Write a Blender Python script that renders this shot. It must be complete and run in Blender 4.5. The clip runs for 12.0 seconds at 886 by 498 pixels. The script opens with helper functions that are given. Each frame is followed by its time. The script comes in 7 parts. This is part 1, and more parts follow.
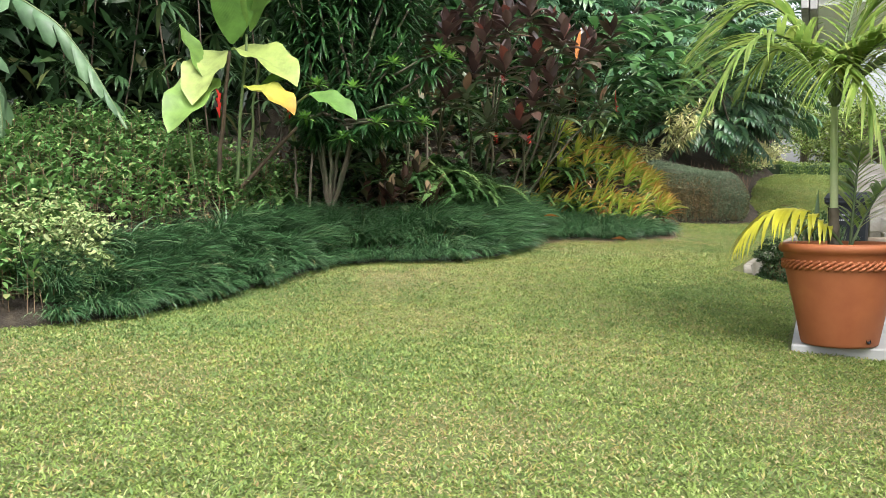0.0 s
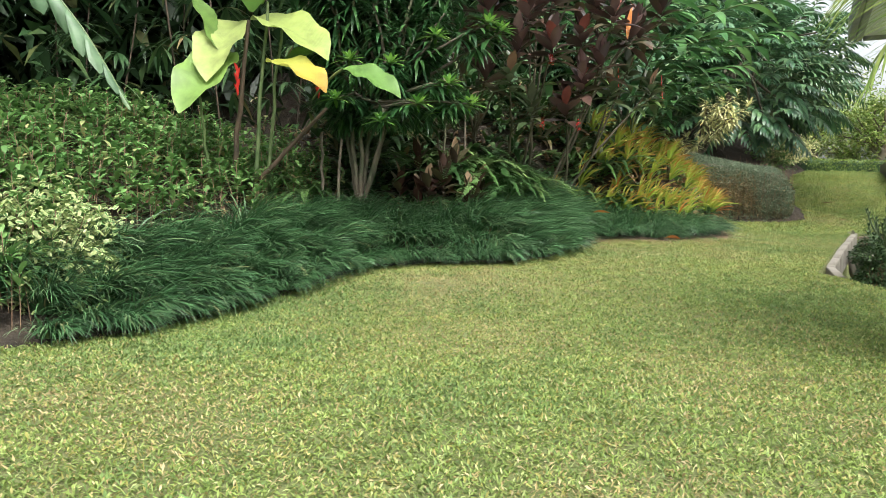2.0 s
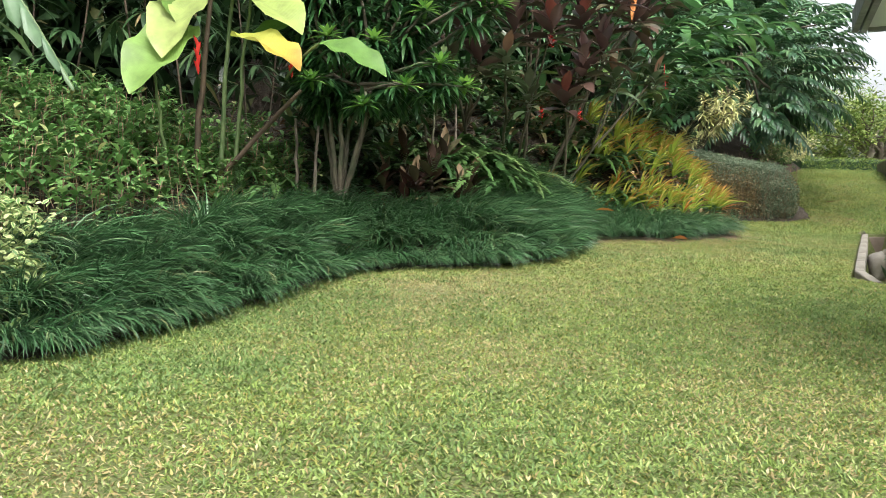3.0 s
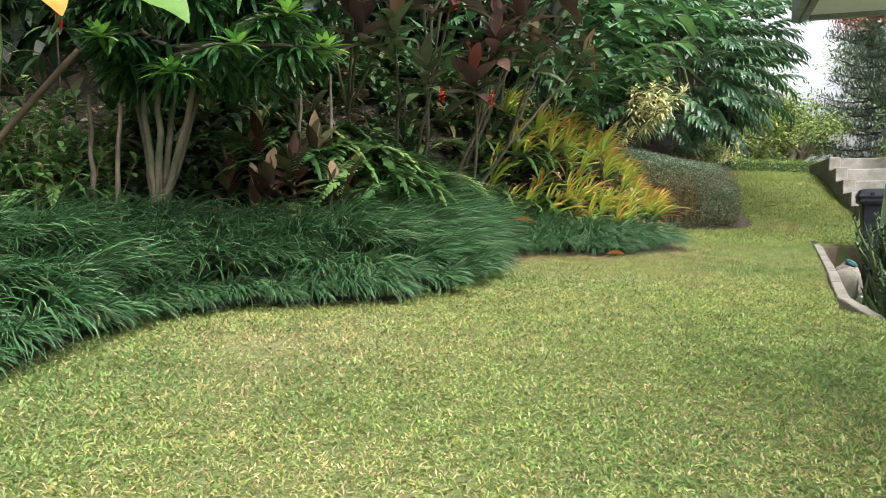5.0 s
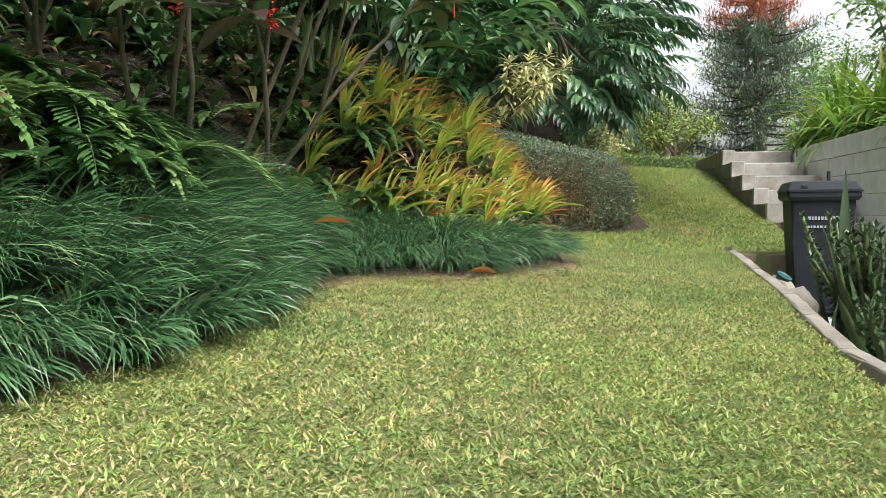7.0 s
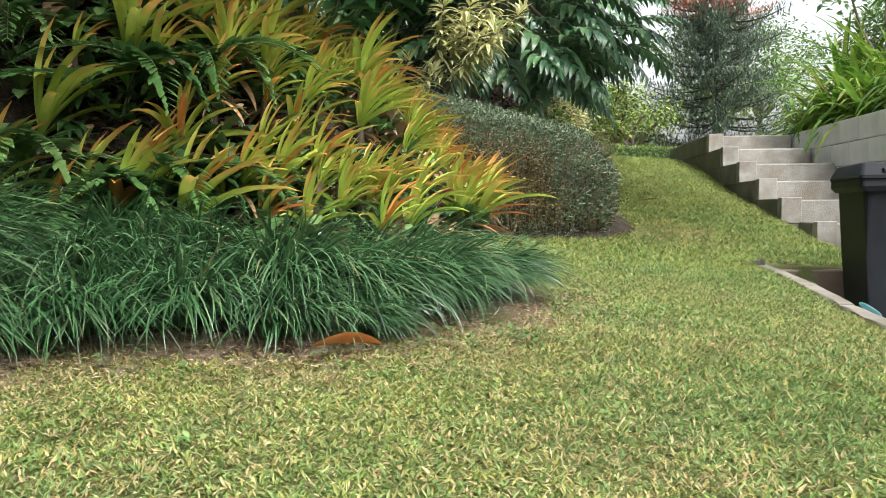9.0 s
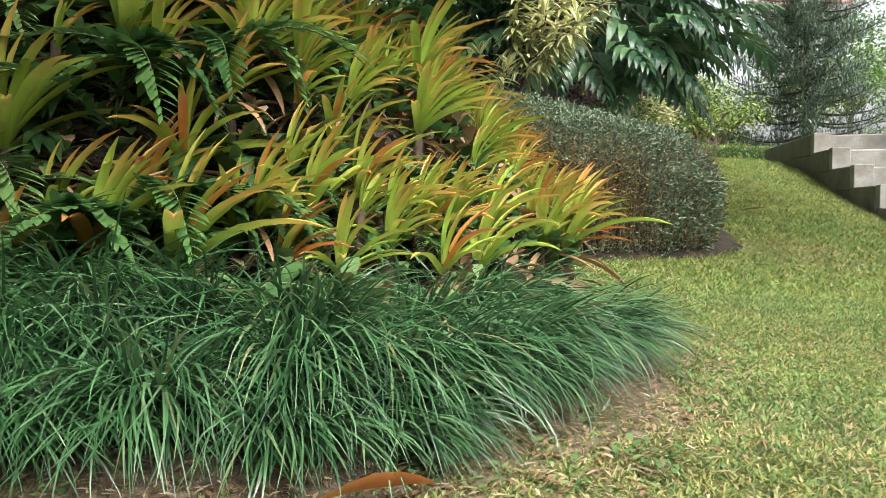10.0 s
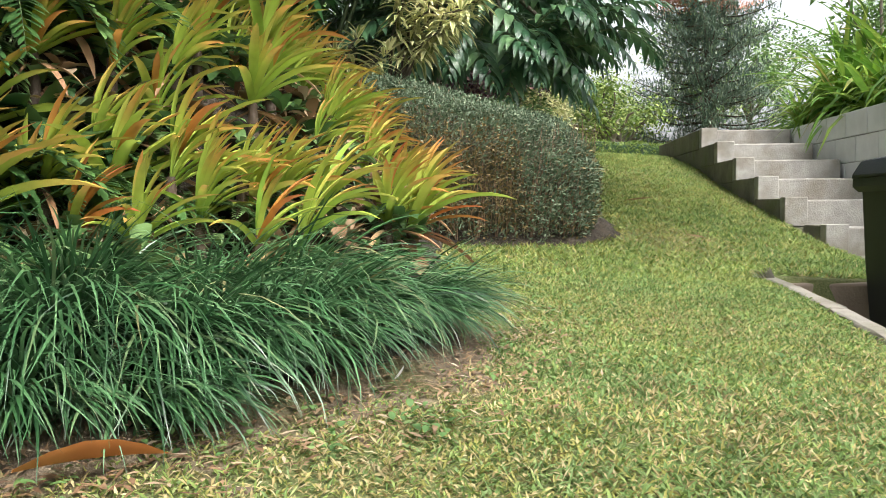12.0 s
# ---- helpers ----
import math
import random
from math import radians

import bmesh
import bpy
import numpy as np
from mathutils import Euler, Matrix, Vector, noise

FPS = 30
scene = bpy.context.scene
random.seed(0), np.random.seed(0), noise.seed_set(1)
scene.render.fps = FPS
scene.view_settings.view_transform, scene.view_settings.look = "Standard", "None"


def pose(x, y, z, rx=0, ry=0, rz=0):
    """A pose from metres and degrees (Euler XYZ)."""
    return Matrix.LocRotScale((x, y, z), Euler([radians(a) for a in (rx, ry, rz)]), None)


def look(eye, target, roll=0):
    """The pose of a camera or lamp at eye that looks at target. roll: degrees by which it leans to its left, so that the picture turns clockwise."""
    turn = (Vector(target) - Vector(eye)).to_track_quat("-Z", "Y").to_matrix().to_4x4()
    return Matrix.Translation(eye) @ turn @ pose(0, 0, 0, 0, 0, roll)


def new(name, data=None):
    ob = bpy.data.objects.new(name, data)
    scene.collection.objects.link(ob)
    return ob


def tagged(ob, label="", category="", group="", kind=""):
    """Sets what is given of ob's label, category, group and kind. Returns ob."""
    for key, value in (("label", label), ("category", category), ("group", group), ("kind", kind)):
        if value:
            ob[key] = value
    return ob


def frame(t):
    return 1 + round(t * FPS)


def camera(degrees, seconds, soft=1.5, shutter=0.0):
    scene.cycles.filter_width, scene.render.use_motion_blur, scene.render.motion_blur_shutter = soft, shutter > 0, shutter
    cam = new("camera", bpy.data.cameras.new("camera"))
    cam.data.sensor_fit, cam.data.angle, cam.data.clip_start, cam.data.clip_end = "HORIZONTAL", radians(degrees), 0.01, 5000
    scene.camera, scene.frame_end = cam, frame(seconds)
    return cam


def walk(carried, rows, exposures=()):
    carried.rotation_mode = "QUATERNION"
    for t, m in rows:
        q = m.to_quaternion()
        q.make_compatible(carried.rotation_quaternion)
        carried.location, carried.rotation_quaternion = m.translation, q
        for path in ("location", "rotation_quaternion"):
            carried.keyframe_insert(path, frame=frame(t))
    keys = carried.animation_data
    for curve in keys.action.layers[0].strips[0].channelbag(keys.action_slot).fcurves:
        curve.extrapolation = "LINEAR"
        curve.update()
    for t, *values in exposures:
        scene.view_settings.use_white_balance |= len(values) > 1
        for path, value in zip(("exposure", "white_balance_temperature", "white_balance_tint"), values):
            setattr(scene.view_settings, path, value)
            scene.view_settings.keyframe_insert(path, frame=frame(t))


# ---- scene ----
cam = camera(56.0, 12.0, 0.7)
PATH = [
    (0, 0.000, -0.000, 0.700, 87.34, 0.41, -0.13),
    (0.5, -0.085, 0.172, 0.688, 87.36, 0.38, -0.24),
    (1, -0.193, 0.349, 0.680, 87.35, 0.40, -0.41),
    (1.5, -0.292, 0.552, 0.668, 87.35, 0.40, -0.53),
    (2, -0.377, 0.801, 0.667, 87.32, 0.36, -0.69),
    (2.5, -0.438, 1.112, 0.659, 87.28, 0.29, -0.82),
    (3, -0.426, 1.430, 0.647, 87.32, 0.25, -2.03),
    (3.5, -0.339, 1.711, 0.672, 87.27, 0.18, -5.67),
    (3.7, -0.301, 1.844, 0.681, 87.29, 0.18, -7.67),
    (5.3, -0.015, 3.034, 0.693, 87.46, 0.42, -7.12),
    (5.5, 0.047, 3.202, 0.690, 87.44, 0.42, -7.07),
    (6, 0.173, 3.663, 0.677, 87.46, 0.43, -7.16),
    (6.5, 0.352, 4.161, 0.673, 87.50, 0.41, -11.39),
    (7, 0.576, 4.634, 0.673, 87.46, 0.38, -15.70),
    (7.2, 0.699, 4.836, 0.668, 87.42, 0.39, -18.06),
    (8.8, 1.329, 6.373, 0.663, 87.29, 0.38, -18.76),
    (9, 1.385, 6.543, 0.667, 87.28, 0.38, -19.15),
    (9.5, 1.513, 6.966, 0.711, 87.36, 0.35, -19.45),
    (10, 1.566, 7.136, 0.749, 87.22, 0.38, -14.30),
    (10.5, 1.668, 7.165, 0.732, 87.21, 0.43, -13.04),
    (11, 1.716, 7.149, 0.667, 87.20, 0.43, -13.20),
    (11.5, 1.764, 7.155, 0.664, 87.24, 0.37, -15.82),
    (12, 1.792, 7.153, 0.678, 87.23, 0.40, -19.88),
]
walk(cam, [(t, pose(x, y, z, rx, ry, rz)) for t, x, y, z, rx, ry, rz in PATH], [(0, 1.38), (3.5, 1.38), (5.5, 1.5), (7, 1.42), (9.5, 1.46), (10.5, 1.57), (12, 1.53)])

# ---- light ----
SUN_EL, SUN_AZ = 53.0, 158.0
world = bpy.data.worlds.new("sky")
scene.world = world
world.use_nodes = True
wn, wl = world.node_tree.nodes, world.node_tree.links
sky = wn.new("ShaderNodeTexSky")
sky.sky_type = "NISHITA"
sky.sun_disc = False
sky.sun_elevation, sky.sun_rotation = radians(SUN_EL), radians(SUN_AZ)
sky.air_density, sky.dust_density, sky.ozone_density = 1.0, 6.0, 1.0
whiten = wn.new("ShaderNodeHueSaturation")
whiten.inputs["Saturation"].default_value = 0.25
wl.new(sky.outputs["Color"], whiten.inputs["Color"])
wl.new(whiten.outputs["Color"], wn["Background"].inputs["Color"])
wn["Background"].inputs["Strength"].default_value = 0.15
sun = new("sun", bpy.data.lights.new("sun", "SUN"))
sun.data.energy, sun.data.angle, sun.data.color = 1.45, radians(40), (1.0, 0.985, 0.96)
sun_way = Vector((math.sin(radians(SUN_AZ)) * math.cos(radians(SUN_EL)), math.cos(radians(SUN_AZ)) * math.cos(radians(SUN_EL)), math.sin(radians(SUN_EL))))
sun.matrix_world = look(sun_way * 30, (0, 0, 0))

# ---- tools ----
rng = np.random.default_rng(7)


def link_obj(name, mesh, mats=(), parent=None, label=""):
    ob = new(name, mesh)
    for m in mats:
        mesh.materials.append(m)
    if parent is not None:
        ob.parent = parent
    if label:
        ob["label"] = label
    return ob


def thing(name, place, label, category, group="", kind=""):
    ob = new(name)
    ob.location = place
    ob.empty_display_size = 0.1
    return tagged(ob, label, category, group, kind)


class Buf:
    """Gathers vertices, faces, a leaf coordinate (along, across) and material numbers, and makes one mesh of them."""

    def __init__(self):
        self.v, self.f, self.c, self.m, self.n = [], [], [], [], 0

    def add(self, v, f, c=None, mat=0):
        v = np.asarray(v, float).reshape(-1, 3)
        f = np.asarray(f, int)
        self.v.append(v)
        self.f.append(f + self.n)
        self.c.append(np.zeros((len(v), 3)) if c is None else np.asarray(c, float).reshape(-1, 3))
        self.m.append(np.full(len(f), mat))
        self.n += len(v)
        return self

    def mesh(self, name, smooth=True):
        me = bpy.data.meshes.new(name)
        v = np.concatenate(self.v)
        me.vertices.add(len(v))
        me.vertices.foreach_set("co", v.ravel().astype(np.float32))
        loops = np.concatenate([f.ravel() for f in self.f]).astype(np.int32)
        total = np.concatenate([np.full(len(f), f.shape[1]) for f in self.f]).astype(np.int32)
        start = np.concatenate([[0], np.cumsum(total)[:-1]]).astype(np.int32)
        me.loops.add(len(loops))
        me.loops.foreach_set("vertex_index", loops)
        me.polygons.add(len(total))
        me.polygons.foreach_set("loop_start", start)
        me.polygons.foreach_set("loop_total", total)
        me.polygons.foreach_set("material_index", np.concatenate(self.m).astype(np.int32))
        me.polygons.foreach_set("use_smooth", np.full(len(total), smooth))
        at = me.attributes.new("leaf_uv", "FLOAT_VECTOR", "POINT")
        at.data.foreach_set("vector", np.concatenate(self.c).ravel().astype(np.float32))
        me.update(calc_edges=True)
        me.validate()
        return me


PROF = {
    "blade": [0.7, 1.0, 0.95, 0.75, 0.45, 0.04],
    "sedge": [0.8, 1.0, 0.9, 0.6, 0.04],
    "lance": [0.15, 0.7, 1.0, 0.9, 0.55, 0.04],
    "strap": [0.85, 0.95, 1.0, 0.95, 0.7, 0.05],
    "oval": [0.1, 0.75, 1.0, 0.8, 0.06],
    "broad": [0.08, 0.42, 0.68, 0.86, 0.96, 1.0, 1.01, 0.99, 0.95, 0.88, 0.76, 0.58, 0.33, 0.03],
    "small": [0.1, 1.0, 0.05],
    "needle": [1.0, 0.2],
}


def leaf_set(base, az, el, length, width, bend=0.0, prof="lance", fold=0.12, roll=0.0, wave=0.0, cols=3):
    """Many curved leaves at once: bases, compass angle and rise in radians, metres; bend is the droop as a part of the length."""
    base = np.asarray(base, float).reshape(-1, 3)
    n = len(base)
    az, el, length, width, bend, roll = (np.broadcast_to(np.asarray(q, float), (n,)) for q in (az, el, length, width, bend, roll))
    w = np.array(PROF[prof])
    k = len(w)
    s = np.linspace(0, 1, k)
    head = np.stack([np.cos(el) * np.cos(az), np.cos(el) * np.sin(az), np.sin(el)], 1)
    mid = base[:, None] + head[:, None] * (length[:, None] * s)[..., None]
    mid[..., 2] -= bend[:, None] * length[:, None] * s ** 2
    reach = np.stack([np.cos(az), np.sin(az), 0 * az], 1)
    mid -= reach[:, None] * (0.25 * np.abs(bend) * length)[:, None, None] * (s ** 3)[None, :, None] * np.cos(el)[:, None, None]
    tan = np.gradient(mid, axis=1)
    tan /= np.linalg.norm(tan, axis=2, keepdims=True) + 1e-9
    side = np.stack([np.sin(az), -np.cos(az), 0 * az], 1)[:, None].repeat(k, 1)
    nrm = np.cross(side, tan)
    cr, sr = np.cos(roll)[:, None, None], np.sin(roll)[:, None, None]
    side, nrm = side * cr + nrm * sr, nrm * cr - side * sr
    half = (width[:, None] * w / 2)[..., None]
    ripple = 0
    if wave:
        ripple = nrm * half * wave * np.sin(s * 17 + az[:, None] * 9)[..., None]
    left, right = mid - side * half + nrm * half * fold * 2 + ripple, mid + side * half + nrm * half * fold * 2 - ripple
    stack = [left, mid, right] if cols == 3 else [left, right]
    v = np.stack(stack, 2)
    c = np.zeros((n, k, cols, 3))
    c[..., 0] = s[None, :, None]
    c[..., 1] = np.linspace(0, 1, cols)[None, None]
    quads = []
    for i in range(k - 1):
        for j in range(cols - 1):
            a = i * cols + j
            quads.append((a, a + 1, a + cols + 1, a + cols))
    f = (np.array(quads)[None] + (np.arange(n) * k * cols)[:, None, None]).reshape(-1, 4)
    return v.reshape(-1, 3), f, c.reshape(-1, 3)


def tube(points, radii, sides=7):
    pts = np.asarray(points, float)
    k = len(pts)
    radii = np.broadcast_to(np.asarray(radii, float), (k,))
    tan = np.gradient(pts, axis=0)
    tan /= np.linalg.norm(tan, axis=1, keepdims=True) + 1e-9
    ref = np.where(np.abs(tan[:, 2:3]) > 0.9, np.array([[1.0, 0, 0]]), np.array([[0, 0, 1.0]]))
    a = np.cross(tan, ref)
    a /= np.linalg.norm(a, axis=1, keepdims=True)
    b = np.cross(tan, a)
    th = np.linspace(0, 2 * np.pi, sides, endpoint=False)
    v = pts[:, None] + (a[:, None] * np.cos(th)[None, :, None] + b[:, None] * np.sin(th)[None, :, None]) * radii[:, None, None]
    f = [(i * sides + j, i * sides + (j + 1) % sides, (i + 1) * sides + (j + 1) % sides, (i + 1) * sides + j) for i in range(k - 1) for j in range(sides)]
    c = np.zeros((k, sides, 3))
    c[..., 0] = np.linspace(0, 1, k)[:, None]
    return v.reshape(-1, 3), np.array(f), c.reshape(-1, 3)


def curve_pts(a, b, sag=0.0, n=8, jitter=0.0):
    a, b = np.array(a, float), np.array(b, float)
    s = np.linspace(0, 1, n)[:, None]
    p = a + (b - a) * s
    p[:, 2] += sag * 4 * (s * (1 - s))[:, 0]
    if jitter:
        p[1:-1] += rng.normal(0, jitter, (n - 2, 3))
    return p


def bm_object(name, bm, mats, parent=None, label="", smooth=False):
    me = bpy.data.meshes.new(name)
    bm.to_mesh(me)
    bm.free()
    for p in me.polygons:
        p.use_smooth = smooth
    return link_obj(name, me, mats, parent, label)


def bm_box(bm, lo, hi, bevel=0.0, m=Matrix()):
    made = bmesh.ops.create_cube(bm, size=1.0)["verts"]
    lo, hi = Vector(lo), Vector(hi)
    for v in made:
        v.co = Vector([(lo[i] + hi[i]) / 2 + v.co[i] * (hi[i] - lo[i]) for i in range(3)])
    if bevel:
        edges = list({e for v in made for e in v.link_edges})
        out = bmesh.ops.bevel(bm, geom=edges, offset=bevel, segments=2, affect="EDGES", profile=0.5)
        made = list({v for f in out["faces"] for v in f.verts} | {v for v in made if v.is_valid})
    bmesh.ops.transform(bm, matrix=m, verts=[v for v in made if v.is_valid])


# ---- materials ----
def nodes_of(name):
    mat = bpy.data.materials.new(name)
    mat.use_nodes = True
    nt = mat.node_tree
    return mat, nt.nodes, nt.links, nt.nodes["Principled BSDF"]


def ramp(nodes, stops):
    r = nodes.new("ShaderNodeValToRGB")
    while len(r.color_ramp.elements) < len(stops):
        r.color_ramp.elements.new(0.5)
    for e, (p, c) in zip(r.color_ramp.elements, stops):
        e.position, e.color = p, (*c, 1)
    return r


def tex_noise(nodes, links, scale, detail=4.0, rough=0.6, coords="Object"):
    tc = nodes.new("ShaderNodeTexCoord")
    n = nodes.new("ShaderNodeTexNoise")
    n.inputs["Scale"].default_value, n.inputs["Detail"].default_value, n.inputs["Roughness"].default_value = scale, detail, rough
    links.new(tc.outputs[coords], n.inputs["Vector"])
    return n


def leaf_mat(name, random_stops, along=None, along_mix=0.0, edge=None, rough=0.42, through_light=0.25, vein=0.0, by="island", spec=0.4, blotch=None):
    """A leaf: colour by leaf, optional colour along its length and at its margin, soft veins, light that shines through."""
    mat, nd, ln, bsdf = nodes_of(name)
    if by == "island":
        rnd = nd.new("ShaderNodeNewGeometry").outputs["Random Per Island"]
    else:
        rnd = nd.new("ShaderNodeObjectInfo").outputs["Random"]
    col = ramp(nd, random_stops)
    ln.new(rnd, col.inputs["Fac"])
    out = col.outputs["Color"]
    at = nd.new("ShaderNodeAttribute")
    at.attribute_name = "leaf_uv"
    xyz = nd.new("ShaderNodeSeparateXYZ")
    ln.new(at.outputs["Vector"], xyz.inputs["Vector"])

    def mixed(a, b, fac_socket):
        m = nd.new("ShaderNodeMix")
        m.data_type = "RGBA"
        ln.new(fac_socket, m.inputs["Factor"])
        ln.new(a, m.inputs["A"])
        if isinstance(b, tuple):
            m.inputs["B"].default_value = (*b, 1)
        else:
            ln.new(b, m.inputs["B"])
        return m.outputs["Result"]

    def math_node(op, a, b=None):
        m = nd.new("ShaderNodeMath")
        m.operation = op
        m.use_clamp = True
        for i, q in enumerate((a, b)):
            if q is None:
                continue
            if isinstance(q, (int, float)):
                m.inputs[i].default_value = q
            else:
                ln.new(q, m.inputs[i])
        return m.outputs[0]

    if along:
        r2 = ramp(nd, along)
        ln.new(xyz.outputs["X"], r2.inputs["Fac"])
        out = mixed(out, r2.outputs["Color"], math_node("MULTIPLY", math_node("ADD", math_node("MULTIPLY", rnd, 0.7), 0.3), along_mix))
    if edge:
        m = nd.new("ShaderNodeMath")
        m.operation = "ABSOLUTE"
        s = nd.new("ShaderNodeMath")
        s.operation = "SUBTRACT"
        ln.new(xyz.outputs["Y"], s.inputs[0])
        s.inputs[1].default_value = 0.5
        ln.new(s.outputs[0], m.inputs[0])
        er = ramp(nd, [(0.22, (0, 0, 0)), (0.34, (1, 1, 1))])
        ln.new(m.outputs[0], er.inputs["Fac"])
        out = mixed(out, edge, er.outputs["Color"])
    fine = tex_noise(nd, ln, 9.0, 3.0)
    shade = ramp(nd, [(0.3, (0.72, 0.72, 0.72)), (0.7, (1.18, 1.18, 1.1))])
    ln.new(fine.outputs["Fac"], shade.inputs["Fac"])
    mul = nd.new("ShaderNodeMix")
    mul.data_type, mul.blend_type = "RGBA", "MULTIPLY"
    mul.inputs["Factor"].default_value = 1.0
    ln.new(out, mul.inputs["A"])
    ln.new(shade.outputs["Color"], mul.inputs["B"])
    out = mul.outputs["Result"]
    if blotch:
        bn = tex_noise(nd, ln, blotch[0], 5.0)
        br = ramp(nd, [(blotch[1], (0, 0, 0)), (blotch[1] + 0.08, (1, 1, 1))])
        ln.new(bn.outputs["Fac"], br.inputs["Fac"])
        out = mixed(out, blotch[2], br.outputs["Color"])
    ln.new(out, bsdf.inputs["Base Color"])
    bsdf.inputs["Roughness"].default_value = rough
    bsdf.inputs["Specular IOR Level"].default_value = spec
    if vein:
        wv = nd.new("ShaderNodeTexWave")
        wv.inputs["Scale"].default_value = vein
        wv.inputs["Distortion"].default_value = 0.6
        vec = nd.new("ShaderNodeCombineXYZ")
        off2 = nd.new("ShaderNodeMath")
        off2.operation = "ABSOLUTE"
        s2 = nd.new("ShaderNodeMath")
        s2.operation = "SUBTRACT"
        ln.new(xyz.outputs["Y"], s2.inputs[0])
        s2.inputs[1].default_value = 0.5
        ln.new(s2.outputs[0], off2.inputs[0])
        add = nd.new("ShaderNodeMath")
        add.operation = "SUBTRACT"
        ln.new(xyz.outputs["X"], add.inputs[0])
        ln.new(off2.outputs[0], add.inputs[1])
        ln.new(add.outputs[0], vec.inputs["X"])
        ln.new(vec.outputs[0], wv.inputs["Vector"])
        bp = nd.new("ShaderNodeBump")
        bp.inputs["Strength"].default_value, bp.inputs["Distance"].default_value = 0.15, 0.003
        ln.new(wv.outputs["Fac"], bp.inputs["Height"])
        ln.new(bp.outputs["Normal"], bsdf.inputs["Normal"])
    if through_light:
        tr = nd.new("ShaderNodeBsdfTranslucent")
        ln.new(out, tr.inputs["Color"])
        mx = nd.new("ShaderNodeMixShader")
        mx.inputs["Fac"].default_value = through_light
        ln.new(bsdf.outputs[0], mx.inputs[1])
        ln.new(tr.outputs[0], mx.inputs[2])
        ln.new(mx.outputs[0], nd["Material Output"].inputs["Surface"])
    return mat


def plain_mat(name, stops, scale=6.0, rough=0.7, bump=0.3, bump_scale=60.0, metal=0.0, spec=0.5, big=None, dist=0.01):
    """A rough mineral, bark or plastic surface: noise between the colours, a second stain scale and fine relief."""
    mat, nd, ln, bsdf = nodes_of(name)
    n1 = tex_noise(nd, ln, scale, 6.0)
    r1 = ramp(nd, stops)
    ln.new(n1.outputs["Fac"], r1.inputs["Fac"])
    out = r1.outputs["Color"]
    if big:
        n2 = tex_noise(nd, ln, big[0], 4.0)
        r2 = ramp(nd, [(big[1], (0, 0, 0)), (big[2], (1, 1, 1))])
        ln.new(n2.outputs["Fac"], r2.inputs["Fac"])
        m = nd.new("ShaderNodeMix")
        m.data_type = "RGBA"
        ln.new(r2.outputs["Color"], m.inputs["Factor"])
        ln.new(out, m.inputs["A"])
        m.inputs["B"].default_value = (*big[3], 1)
        out = m.outputs["Result"]
    ln.new(out, bsdf.inputs["Base Color"])
    n3 = tex_noise(nd, ln, bump_scale, 5.0)
    bp = nd.new("ShaderNodeBump")
    bp.inputs["Strength"].default_value, bp.inputs["Distance"].default_value = bump, dist
    ln.new(n3.outputs["Fac"], bp.inputs["Height"])
    ln.new(bp.outputs["Normal"], bsdf.inputs["Normal"])
    bsdf.inputs["Roughness"].default_value, bsdf.inputs["Metallic"].default_value = rough, metal
    bsdf.inputs["Specular IOR Level"].default_value = spec
    return mat


M = {}
M["lawn_soil"] = plain_mat("lawn_soil", [(0.32, (0.065, 0.085, 0.026)), (0.46, (0.115, 0.14, 0.043)), (0.56, (0.15, 0.17, 0.057)), (0.7, (0.21, 0.21, 0.09))], 110.0, 0.95, 0.9, 160.0, big=(1.1, 0.52, 0.74, (0.17, 0.16, 0.07)), dist=0.012)
M["bare_soil"] = plain_mat("bare_soil", [(0.3, (0.078, 0.055, 0.036)), (0.5, (0.148, 0.109, 0.07)), (0.7, (0.233, 0.179, 0.116))], 45.0, 0.95, 0.8, 150.0, big=(6.0, 0.5, 0.62, (0.109, 0.101, 0.039)), dist=0.012)
M["soil"] = plain_mat("soil", [(0.3, (0.02, 0.015, 0.01)), (0.55, (0.045, 0.034, 0.022)), (0.75, (0.085, 0.064, 0.042))], 14.0, 0.95, 0.9, 70.0, dist=0.03)
M["grass"] = leaf_mat("grass", [(0.0, (0.12, 0.18, 0.045)), (0.4, (0.2, 0.28, 0.075)), (0.8, (0.28, 0.37, 0.11)), (1.0, (0.44, 0.5, 0.23))], rough=0.55, through_light=0.42, spec=0.25)
M["gold_grass"] = leaf_mat("gold_grass", [(0.0, (0.27, 0.27, 0.08)), (0.6, (0.345, 0.335, 0.11)), (1.0, (0.44, 0.41, 0.18))], rough=0.65, through_light=0.4, spec=0.15)
M["weed"] = leaf_mat("weed", [(0.0, (0.09, 0.18, 0.06)), (0.6, (0.15, 0.26, 0.085)), (1.0, (0.24, 0.34, 0.13))], rough=0.5, through_light=0.3, spec=0.25)
M["lush"] = leaf_mat("lush", [(0.0, (0.125, 0.205, 0.062)), (0.6, (0.175, 0.265, 0.09)), (1.0, (0.24, 0.34, 0.14))], rough=0.55, through_light=0.4, spec=0.2)
M["straw"] = leaf_mat("straw", [(0.0, (0.3, 0.24, 0.11)), (0.6, (0.4, 0.33, 0.17)), (1.0, (0.5, 0.43, 0.26))], rough=0.7, through_light=0.25, spec=0.15)
M["border"] = leaf_mat("border", [(0.0, (0.016, 0.055, 0.02)), (0.45, (0.045, 0.125, 0.046)), (0.85, (0.095, 0.205, 0.09)), (0.985, (0.16, 0.23, 0.11)), (1.0, (0.27, 0.22, 0.11))], rough=0.34, through_light=0.2, spec=0.65)
